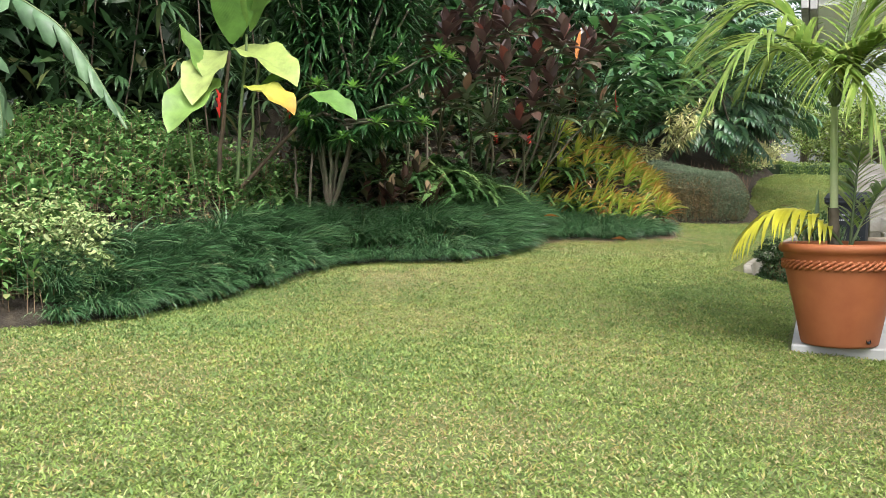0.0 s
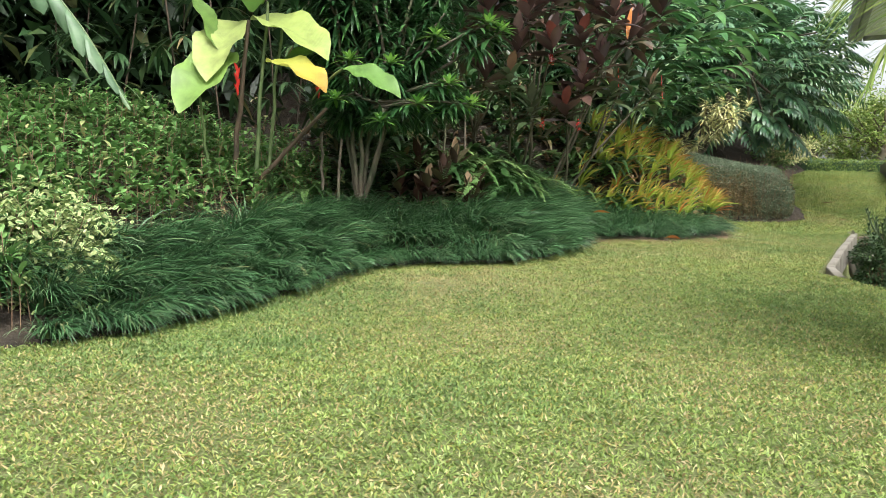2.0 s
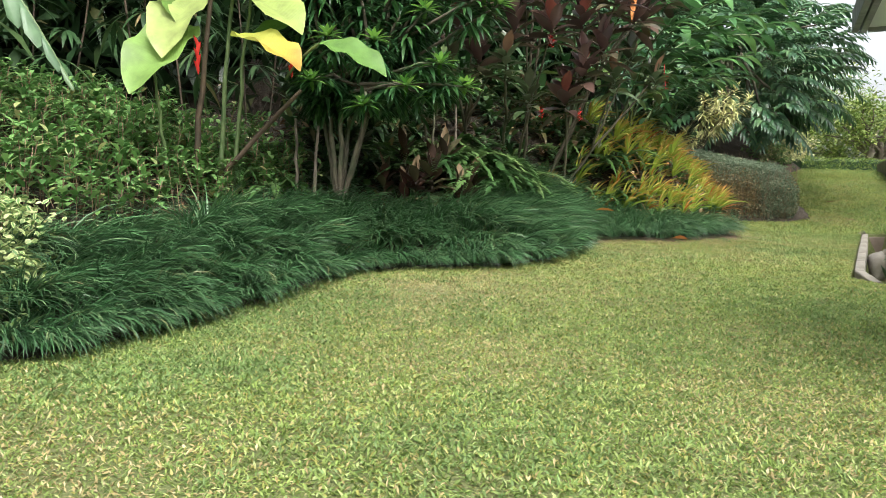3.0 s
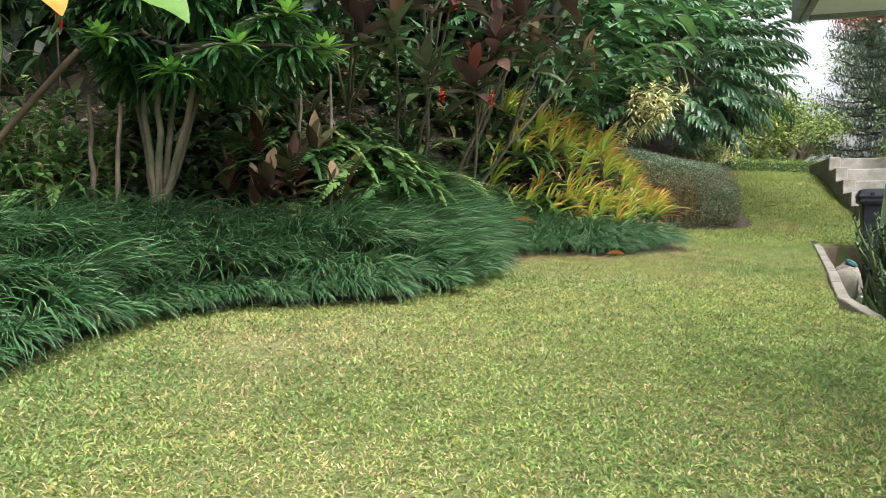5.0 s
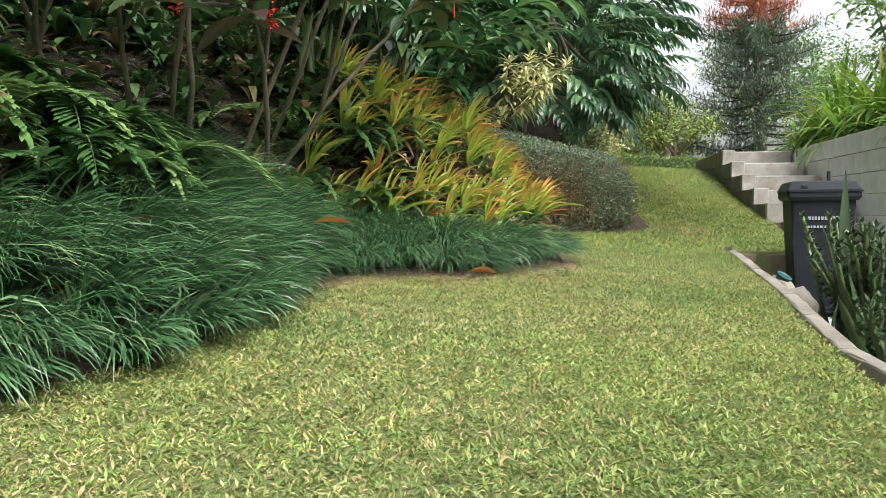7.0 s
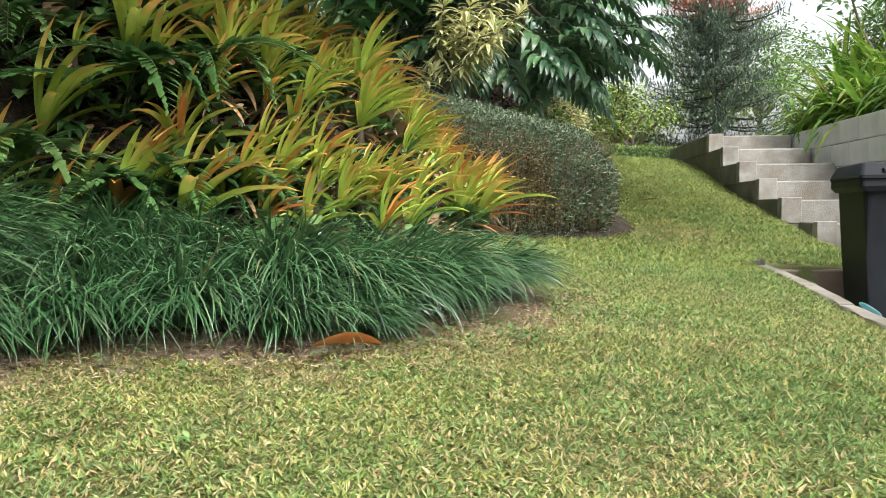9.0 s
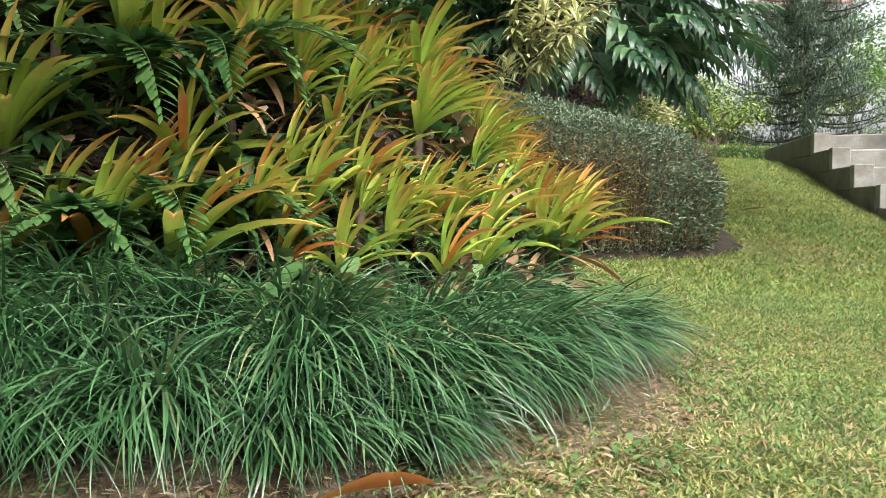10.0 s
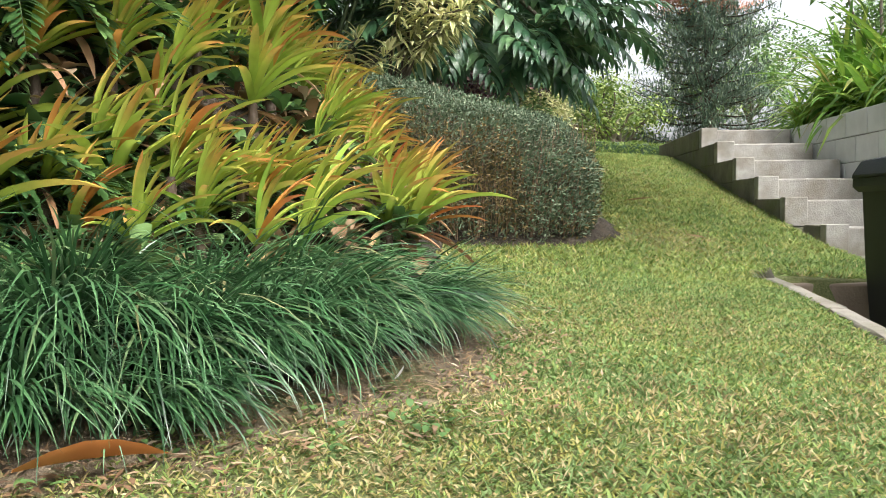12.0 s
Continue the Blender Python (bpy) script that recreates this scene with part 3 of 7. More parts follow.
stairs = thing("stairs", house(0.3, 0.75, -0.1), "weathered grey concrete garden steps climbing beside the lawn", "stairs")
STEPS = [(4.37, 1.40), (3.78, 1.225), (3.18, 1.05), (2.58, 0.88), (1.99, 0.72), (1.62, 0.545), (1.15, 0.37), (0.75, 0.195), (0.35, 0.02)]


def child_at(ob, parent):
    ob.parent = parent
    ob.matrix_parent_inverse = Matrix.Translation(-parent.location)
    return ob


for i, (s, z) in enumerate(STEPS):
    back = STEPS[i - 1][0] + 0.05 if i else 6.5
    left = 0.88 if z > 0.6 else 1.0
    bm = bmesh.new()
    bm_box(bm, (left, s + 0.03, z - 0.32 if i < 8 else -0.25), (1.56, back, z), 0.012, HOUSE)
    child_at(bm_object("step", bm, [M["concrete"]]), stairs)
    if i < 6:
        bm = bmesh.new()
        r0 = 0.73 if z > 0.6 else 0.86
        bm_box(bm, (r0 + 0.004, s, z - 0.175), (left + 0.003, s + 0.1, z + 0.02), 0.006, HOUSE)
        child_at(bm_object("end_block", bm, [M["concrete"]]), stairs)
        bm = bmesh.new()
        bm_box(bm, (r0, s + 0.104, z - 0.178), (left - 0.002, back + 0.03, z + 0.012), 0.008, HOUSE)
        bm_box(bm, (r0 + 0.002, s + 0.003, z - 0.7), (left, back + 0.03, z - 0.18), 0.006, HOUSE)
        child_at(bm_object("side_wall", bm, [M["stringer"]]), stairs)

# low wall where the lawn ends above the sunken strip
bm = bmesh.new()
bm_box(bm, (-0.06, -0.0, -0.3), (0.99, 0.1, 0.345), 0.01, HOUSE)
tagged(bm_object("wall_low", bm, [M["low_wall"]]), "low stained concrete wall below the lawn's edge", "wall", kind="structure")

# block retaining wall
wall_block = tagged(new("wall_block"), "pale grey concrete block retaining wall with level courses", "wall", kind="structure")
bm = bmesh.new()
bm_box(bm, (1.60, -3.4, -0.3), (1.75, 6.6, 1.405), 0.0, HOUSE)
bm_object("mortar", bm, [M["mortar"]], wall_block)
block_mesh = None
for row in range(8):
    z0 = 1.415 - 0.2 * (row + 1)
    s = -3.4 + (0.2 if row % 2 else 0.0) - 0.2
    while s < 6.5:
        if block_mesh is None:
            bm = bmesh.new()
            bm_box(bm, (1.585, 0.004, 0.004), (1.77, 0.396, 0.196), 0.005)
            block_mesh = bpy.data.meshes.new("block")
            bm.to_mesh(block_mesh)
            bm.free()
            block_mesh.materials.append(M["block"])
        ob = new("block", block_mesh)
        ob.parent = wall_block
        ob.matrix_basis = HOUSE @ Matrix.Translation((rng.uniform(-0.003, 0.003), s, z0 + 0.002))
        s += 0.4

# house wall and eave, out past the patio
bm = bmesh.new()
bm_box(bm, (1.9, -9.0, -0.3), (2.1, -3.25, 2.95), 0.0, HOUSE)
tagged(bm_object("wall_house", bm, [M["plaster"]]), "plain pale house wall beside the patio", "wall", kind="structure")
eave = thing("eave", house(-1, 1.2, 2.92), "grey house eave with pale soffit over the patio", "eave", kind="structure")
bm = bmesh.new()
bm_box(bm, (0.2, -0.6, 2.95), (1.2, 2.2, 3.03), 0.0, HOUSE)
child_at(bm_object("soffit", bm, [M["soffit"]]), eave)
bm = bmesh.new()
bm_box(bm, (0.02, -0.7, 2.92), (0.1, 2.34, 3.2), 0.01, HOUSE)
bm_box(bm, (0.11, -0.7, 2.9), (0.19, 2.3, 3.15), 0.01, HOUSE)
child_at(bm_object("gutter", bm, [M["fascia"]]), eave)
bm = bmesh.new()
bm_box(bm, (0.2, 2.2, 2.9), (1.2, 2.3, 3.15), 0.01, HOUSE)
child_at(bm_object("fascia", bm, [M["fascia"]]), eave)
bm = bmesh.new()
bm_box(bm, (0.1, -0.7, 3.05), (1.25, 2.28, 3.25), 0.0, HOUSE)
child_at(bm_object("roof", bm, [M["fascia"]]), eave)


# edging stones along the lawn's drop
def rock(name, size, seed, mat, square=1.0):
    bm = bmesh.new()
    bmesh.ops.create_icosphere(bm, subdivisions=3, radius=1.0)
    for v in bm.verts:
        n = v.co.normalized()
        k = 1 + (0.22 if square > 0.5 else 0.1) * noise.noise(n * 1.4 + Vector((seed, 0, 0))) + 0.1 * noise.noise(n * 4 + Vector((0, seed, 0)))
        n = Vector([math.copysign(abs(c) ** square, c) for c in n])
        v.co = Vector((n.x * size[0], n.y * size[1], n.z * size[2])) * k
    return bm_object(name, bm, [mat], smooth=True)


KERB = [-4.3, -3.72, -3.1, -2.62, -2.02, -1.45, -0.98, -0.4, 0.06]
for a, b in zip(KERB[:-1], KERB[1:]):
    p, q = house(a, float(kerb_r(a)) + 0.03), house(b, float(kerb_r(b)) + 0.03)
    p.z, q.z = float(lawn_z(p.x, p.y)), float(lawn_z(q.x, q.y))
    run = q - p
    bm = bmesh.new()
    bm_box(bm, (-0.03, -run.length / 2 + 0.003, -0.17), (0.03, run.length / 2 - 0.003, 0.0), 0.008)
    bmesh.ops.subdivide_edges(bm, edges=[e for e in bm.edges if abs(e.verts[0].co.y - e.verts[1].co.y) > 0.1], cuts=5)
    for v in bm.verts:
        v.co += Vector(rng.normal(0, 0.0015, 3))
    ob = bm_object("edging_stone", bm, [M["pale_stone"]])
    ob.matrix_basis = Matrix.Translation((p + q) / 2 + Vector((0, 0, 0.008))) @ run.to_track_quat("Y", "Z").to_matrix().to_4x4()
    tagged(ob, "long weathered pale stone slab edging the lawn", "stone", "edging stones along the lawn")
ob = rock("boulder", (0.07, 0.15, 0.12), 91.0, M["pale_stone"], 0.75)
ob.matrix_basis = Matrix.Translation(house(-2.2, -0.06, 0.17)) @ Euler((0, 0, math.atan2(AXIS_A[1], AXIS_A[0]) - math.pi / 2)).to_matrix().to_4x4()
tagged(ob, "large pale rounded stone at the lawn's edge", "stone")

# ---- grass ----
def scatter(n, x0, x1, y0, y1):
    return rng.uniform(x0, x1, n), rng.uniform(y0, y1, n)


def on_lawn(x, y, margin=0.0):
    s, r = house_coords(x, y)
    off = ((s < 0.12) & (s > -6.63) & (r > kerb_r(s) - 0.02)) | ((s >= 0.12) & (r > 0.73))
    return (inside(x, y) < margin) & ~off


# worn straw patches and lush tufts: x, y, reach, strength
WORN = [(1.2, 7.5, 0.55, 0.6), (1.8, 7.6, 0.5, 0.5), (2.6, 8.2, 0.35, 0.45), (3.2, 8.3, 0.5, 0.4), (-0.28, 5.62, 0.48, 0.74), (-0.1, 5.8, 0.4, 0.62), (0.1, 6.05, 0.4, 0.6), (-0.5, 5.5, 0.4, 0.5), (1.15, 8.15, 0.2, 0.95), (1.6, 8.15, 0.18, 0.95), (2.05, 8.3, 0.17, 0.95), (2.35, 8.6, 0.14, 0.9), (1.2, 8.05, 0.24, 0.83), (1.6, 8.02, 0.24, 0.83), (2.0, 8.12, 0.2, 0.83), (2.3, 8.4, 0.16, 0.83), (1.5, 7.8, 0.4, 0.55), (2.1, 7.95, 0.4, 0.45), (1.4, 2.9, 0.6, 0.6), (0.2, 2.5, 0.5, 0.4), (-1.0, 3.0, 0.4, 0.4), (4.5, 10.9, 0.3, 0.7),
        (-0.2, 4.6, 0.4, 0.3), (0.9, 6.6, 0.5, 0.4), (2.6, 8.9, 0.3, 0.4), (3.0, 9.2, 0.6, 0.4), (1.9, 7.0, 0.5, 0.35), (-1.7, 3.5, 0.4, 0.4), (0.8, 3.8, 0.5, 0.25)]
LUSH = [(-1.06, 4.25, 0.28, 0.9), (-1.3, 4.0, 0.3, 0.5), (1.7, 5.4, 0.5, 0.6), (1.4, 4.9, 0.4, 0.5), (1.0, 5.9, 0.5, 0.3), (2.35, 7.7, 0.35, 0.5), (0.7, 4.7, 0.4, 0.3), (2.5, 8.5, 0.2, 0.5), (-0.3, 3.4, 0.3, 0.4), (1.1, 7.3, 0.4, 0.4)]


def patches(x, y, spots):
    out = np.zeros_like(x)
    for cx, cy, reach, k in spots:
        out = np.maximum(out, k * np.exp(-((x - cx) ** 2 + (y - cy) ** 2) / reach ** 2))
    return out


LATTICE = np.random.default_rng(23).random((64, 64))


def mottle(x, y, size, shift=0.0):
    """Smooth uneven values from 0 to 1 that change over about that many metres."""
    u, v = x / size + 17.3 + shift, y / size + 9.1 + 2 * shift
    i, j = np.floor(u).astype(int), np.floor(v).astype(int)
    a, b = u - i, v - j
    a, b = a * a * (3 - 2 * a), b * b * (3 - 2 * b)
    q = lambda p, r: LATTICE[p % 64, r % 64]
    return (q(i, j) * (1 - a) + q(i + 1, j) * a) * (1 - b) + (q(i, j + 1) * (1 - a) + q(i + 1, j + 1) * a) * b


def grass_blades(buf, n, x0, x1, y0, y1, lo, hi, wide, broad=True):
    """Short creeping lawn grass: flat-lying broad blades in uneven tufts, with worn straw and lush patches."""
    x, y = scatter(n, x0, x1, y0, y1)
    tuft = mottle(x, y, 0.055) * 0.6 + mottle(x, y, 0.023, 5.0) * 0.4
    large, middle = mottle(x, y, 1.1, 2.0), mottle(x, y, 0.3, 7.0)
    dry = np.clip(patches(x, y, WORN) * (0.55 + 0.6 * middle) + 0.75 * np.clip(middle * 0.6 + large * 0.4 - 0.5, 0, 1) + 0.04, 0, 1)
    wet = np.clip(patches(x, y, LUSH) + 1.6 * np.clip(0.5 * mottle(x, y, 0.45, 11.0) + 0.5 * mottle(x, y, 1.4, 13.0) - 0.47, 0, 1) + 0.06 + 0.9 * np.clip(mottle(x, y, 0.12, 29.0) - 0.62, 0, 1), 0, 0.85)
    bare = np.clip(0.7 * (0.36 - tuft) + 0.12 * dry + 0.4 * np.clip(dry - 0.8, 0, 1) / 0.2, 0, 0.6)
    k = on_lawn(x, y, 0.02) & (rng.random(n) > bare)
    x, y, dry, wet, tuft = x[k], y[k], dry[k], wet[k], tuft[k]
    m = len(x)
    az, el = rng.uniform(0, 2 * np.pi, m), rng.uniform(0.15, 1.0, m)
    ln = rng.uniform(lo, hi, m) * (1 + 0.45 * wet - 0.25 * dry)
    w = rng.uniform(0.7, 1.3, m) * wide * (1 - 0.35 * dry)
    base = np.stack([x, y, lawn_z(x, y) + 0.014 * np.clip(tuft - 0.25, 0, 1) * rng.random(m)], 1)
    head = np.stack([np.cos(el) * np.cos(az), np.cos(el) * np.sin(az), np.sin(el)], 1)
    side = np.stack([np.sin(az), -np.cos(az), rng.normal(0, 0.35, m)], 1) * w[:, None] / 2
    tip = base + head * ln[:, None] - np.array([0, 0, 1.0]) * (ln * rng.uniform(0.0, 0.35, m))[:, None]
    u = rng.random(m)
    gold = np.interp(y, [2, 6, 7.4, 8.6, 14], [0.1, 0.14, 0.26, 0.34, 0.22]) * (0.4 + 1.2 * mottle(x, y, 0.8, 19.0)) * (0.2 + 1.6 * mottle(x, y, 0.09, 23.0))
    kind = np.where(u < dry * 0.62, 2, np.where(rng.random(m) < wet, 1, np.where(rng.random(m) < gold, 3, 0)))
    if broad:
        mid = base + head * (0.5 * ln)[:, None]
        v = np.stack([base, mid + side, tip, mid - side], 1)
        c = np.array([[0, 0.5, 0], [0.5, 1, 0], [1, 0.5, 0], [0.5, 0, 0]], float)
    else:
        v = np.stack([base + side, tip, base - side], 1)
        c = np.array([[0, 1, 0], [1, 0.5, 0], [0, 0, 0]], float)
    p = len(c)
    for q in range(4):
        g = kind == q
        buf.add(v[g], np.arange(p * g.sum()).reshape(-1, p), np.tile(c, (int(g.sum()), 1)), q)


buf = Buf()
for args in [(205000, -2.4, 2.6, 1.5, 4.4, 0.015, 0.029, 0.0062), (240000, -1.6, 3.2, 4.4, 7.4, 0.014, 0.028, 0.0055), (360000, 0.6, 4.3, 7.4, 10.0, 0.012, 0.023, 0.0042),
             (200000, 2.3, 7.4, 10.0, 14.5, 0.02, 0.042, 0.009, False), (120000, 4.5, 11, 14.0, 18, 0.025, 0.045, 0.011, False), (14000, -4, 4, -1, 1.4, 0.02, 0.05, 0.007, False)]:
    grass_blades(buf, *args)
tagged(link_obj("lawn_grass", buf.mesh("lawn_grass", False), [M["grass"], M["lush"], M["straw"], M["gold_grass"]]), "short green lawn grass with dry straw-coloured patches", "grass", kind="stuff")


# bare trodden soil between the lawn and the border grass
gx, gy = span(0.7, 2.9, 0.03), span(7.3, 9.1, 0.03)
X, Y = np.meshgrid(gx, gy)
Dm = inside(X, Y) + 0.04 * np.sin(X * 23 + 3 * np.sin(Y * 11)) + 0.03 * np.sin(Y * 37 + X * 9)
keep = (Dm > -np.interp(X, [0.7, 1.0, 1.6, 2.2, 2.5, 2.9], [0.05, 0.19, 0.24, 0.2, 0.1, 0.0])) & (inside(X, Y) < 0.1)
idx = np.arange(X.size).reshape(X.shape)
cells = np.stack([idx[:-1, :-1], idx[:-1, 1:], idx[1:, 1:], idx[1:, :-1]], -1)
ok = keep[:-1, :-1] & keep[:-1, 1:] & keep[1:, 1:] & keep[1:, :-1]
Z = lawn_z(X, Y) + 0.004 + np.interp(inside(X, Y), [-0.13, -0.04, 0.02, 0.1], [0.0, 0.006, 0.016, 0.028]) + rng.normal(0, 0.0025, X.shape)
core = keep.copy()
for ax in (0, 1):
    for step in (-1, 1):
        core &= np.roll(keep, step, ax)
Z = np.where(core, Z, Z - 0.016)
tagged(link_obj("bare_soil", Buf().add(np.stack([X, Y, Z], -1), cells[ok]).mesh("bare_soil"), [M["bare_soil"]]), "bare brown trodden soil along the bed's edge", "soil", kind="structure")

buf = Buf()
for i in range(460):
    x, y = rng.uniform(0.8, 3.1), rng.uniform(7.6, 9.4)
    d = float(inside(x, y))
    if d > -0.01 or d < -0.75 or rng.random() > np.interp(d, [-0.75, -0.35, -0.15, 0], [0.0, 0.1, 0.8, 0.8]):
        continue
    m = int(rng.integers(5, 11))
    c = np.array([x, y, float(lawn_z(x, y))]) + rng.normal(0, 0.012, (m, 3)) * [1, 1, 0]
    c[:, 2] += rng.uniform(0.004, 0.028, m)
    buf.add(*leaf_set(c, rng.uniform(0, 6.28, m), rng.uniform(0.0, 0.8, m), rng.uniform(0.01, 0.021, m), rng.uniform(0.007, 0.012, m), 0.2, "oval", 0.12, cols=2))
tagged(link_obj("lawn_weeds", buf.mesh("lawn_weeds"), [M["weed"]]), "small round-leaved weeds in the worn lawn edge", "weeds", kind="stuff")


# ---- the border of dark strap grass ----
def fountain(base, az, lean, fall, length, width, prof="sedge", steps=6):
    """Blades that rise from their foot at an angle off the upright and curve over to another, all of one length along the curve."""
    w = np.interp(np.linspace(0, 1, steps), np.linspace(0, 1, len(PROF[prof])), PROF[prof])
    n = len(base)
    s = np.linspace(0, 1, steps)
    ang = lean[:, None] + (fall - lean)[:, None] * s[None] ** 1.15
    step = length[:, None] / (steps - 1)
    out = np.concatenate([np.zeros((n, 1)), np.cumsum((np.sin(ang[:, 1:]) + np.sin(ang[:, :-1])) / 2 * step, 1)], 1)
    up = np.concatenate([np.zeros((n, 1)), np.cumsum((np.cos(ang[:, 1:]) + np.cos(ang[:, :-1])) / 2 * step, 1)], 1)
    twist = rng.normal(0, 0.14, n)[:, None] * s[None] ** 2
    way = az[:, None] + twist
    mid = np.stack([base[:, :1] + out * np.cos(way), base[:, 1:2] + out * np.sin(way), base[:, 2:] + up], 2)
    roll = rng.normal(0, 0.4, n)[:, None]
    side = np.stack([np.sin(way) * np.cos(roll), -np.cos(way) * np.cos(roll), np.sin(roll) + 0 * way], 2) * (width[:, None] * w / 2)[..., None]
    v = np.stack([mid - side, mid + side], 2)
    c = np.zeros((n, steps, 2, 3))
    c[..., 0], c[..., 1] = s[None, :, None], np.array([0.0, 1.0])
    quads = np.array([(2 * i, 2 * i + 1, 2 * i + 3, 2 * i + 2) for i in range(steps - 1)])
    f = (quads[None] + (np.arange(n) * steps * 2)[:, None, None]).reshape(-1, 4)
    return v.reshape(-1, 3), f, c.reshape(-1, 3)


def tussock(x, y, n, size, out_az, lean, buf, front=False, steps=6):
    """One mound of strap grass; most blades of a front mound arch towards the lawn."""
    az = np.where(rng.random(n) < lean, out_az + rng.normal(0, 0.5, n), rng.uniform(0, 2 * np.pi, n))
    r = 0.07 * np.sqrt(rng.random(n))
    bx, by = x + r * np.cos(az) + rng.normal(0, 0.012, n), y + r * np.sin(az) + rng.normal(0, 0.012, n)
    u = rng.random(n) ** (0.8 if front else 1.0)
    base = np.stack([bx, by, np.full(n, bed_z(np.array(x), np.array(y)) - 0.01)], 1)
    fall = np.where(rng.random(n) < 0.85, rng.uniform(2.0, 2.85, n) if front else rng.uniform(1.6, 2.5, n), rng.uniform(1.2, 1.7, n))
    buf.add(*fountain(base, az, 0.08 + 0.75 * u, fall, size * rng.uniform(0.75, 1.15, n), rng.uniform(0.0042, 0.0066, n) * (1.35 if y < 7.5 else 1.0), "sedge", steps))


buf = Buf()
along = np.cumsum(np.r_[0, np.hypot(*np.diff(EDGE, axis=0).T)])
fine_t = np.linspace(along[4] - 0.05, along[20] + 0.25, 400)
fine_p = np.stack([np.interp(fine_t, along, EDGE[:, i]) for i in range(2)], 1)
feet = np.zeros((0, 2))
for tries in range(11000):
    i = int(rng.integers(0, 400))
    d = 0.045 + 1.05 * rng.random() ** 1.3
    px, py = fine_p[i]
    tx, ty = fine_p[min(i + 6, 399)] - fine_p[max(i - 6, 0)]
    k = math.hypot(tx, ty) + 1e-9
    tx, ty = tx / k, ty / k
    x, y = px - ty * d, py + tx * d
    deep = float(np.interp(y, [4.1, 4.6, 7.2, 7.9, 8.3, 8.75, 8.95], [0.4, 0.56, 0.56, 0.85, 1.0, 0.75, 0.0]))
    if d > deep or len(feet) and np.min(np.hypot(feet[:, 0] - x, feet[:, 1] - y)) < np.interp(d, [0.05, 0.2, 0.6], [0.12, 0.15, 0.18]):
        continue
    q = float(inside(x, y))
    if q < np.interp(y, [8.3, 8.6], [0.04, 0.15]) or abs(q - d) > 0.12:
        continue
    feet = np.vstack([feet, (x, y)])
    tall = float(np.interp(y, [5.5, 7.4, 7.9, 8.35, 8.5, 8.7], [0.92, 0.86, 1.2, 1.2, 1.05, 0.8]))
    size = float(np.interp(d, [0.05, 0.2, 0.4, 0.8], [0.21, 0.35, 0.43, 0.41])) * (tall if d > 0.15 else 1.0) * rng.uniform(0.85, 1.12)
    turn = float(np.interp(y, [7.6, 8.1, 8.4, 8.6], [0.15, 0.6, 0.3, -0.2]))
    tussock(x, y, int(np.interp(d, [0.07, 0.3, 0.8], [260, 350, 270]) * (0.8 if y < 7.5 else 1.0)), size, math.atan2(-tx, ty) + turn, float(np.interp(d, [0.07, 0.4, 0.9], [0.85, 0.7, 0.45])), buf, d < (0.17 if y < 8.3 else 0.36), 9 if y > 7.5 else 6)
tagged(link_obj("border_grass", buf.mesh("border_grass"), [M["border"]]), "dense dark green strap-leaved border grass edging the bed", "grass", kind="stuff")


# ---- plant makers ----
def leaf_to(a, b, width, sag=0.0, prof="broad", fold=0.1, roll=0.0, wave=0.0):
    """One leaf from a to b that arches by sag (as a part of its length)."""
    a, b = np.array(a, float), np.array(b, float)
    d = b - a
    size = np.linalg.norm(d)
    v = d + np.array([0, 0, sag * size])
    ln = np.linalg.norm(v)
    return leaf_set([a], math.atan2(v[1], v[0]), math.asin(v[2] / ln), ln, width, sag * size / ln, prof, fold, roll, wave)


def add_part(name, buf, mats, parent, label="", place=None):
    """Links what buf holds, in world places, as one mesh under a thing."""
    ob = link_obj(name, buf.mesh(name), mats, None, label)
    if name in ("foliage", "branchwork", "twig_mass", "stem_cluster"):
        ob["kind"] = "stuff"
    return child_at(ob, parent)


def shoot(buf, p0, p1, n, ln, w, mat=0, tip_mat=0, start=0.15, prof="lance", tip=0.2, bend=0.25):
    """A leafy shoot: leaves in a spiral from p0 to p1, the last of them upright and of the tip's colour."""
    p0, p1 = np.array(p0, float), np.array(p1, float)
    for lo, hi, m, mt in ((start, 1 - tip, int(n * (1 - tip)), mat), (1 - tip, 1.0, n - int(n * (1 - tip)), tip_mat)):
        s = np.sort(rng.uniform(lo, hi, m))
        base = p0 + (p1 - p0) * s[:, None]
        az = np.arange(m) * 2.4 + rng.uniform(0, 6.28) + rng.normal(0, 0.2, m)
        el = np.interp(s, [0, 0.8, 1.0], [-0.35, 0.25, 1.1]) + rng.normal(0, 0.2, m)
        buf.add(*leaf_set(base, az, el, rng.uniform(0.75, 1.1, m) * ln, rng.uniform(0.8, 1.1, m) * w, bend, prof, 0.12, cols=3 if w > 0.026 else 2), mat=mt)


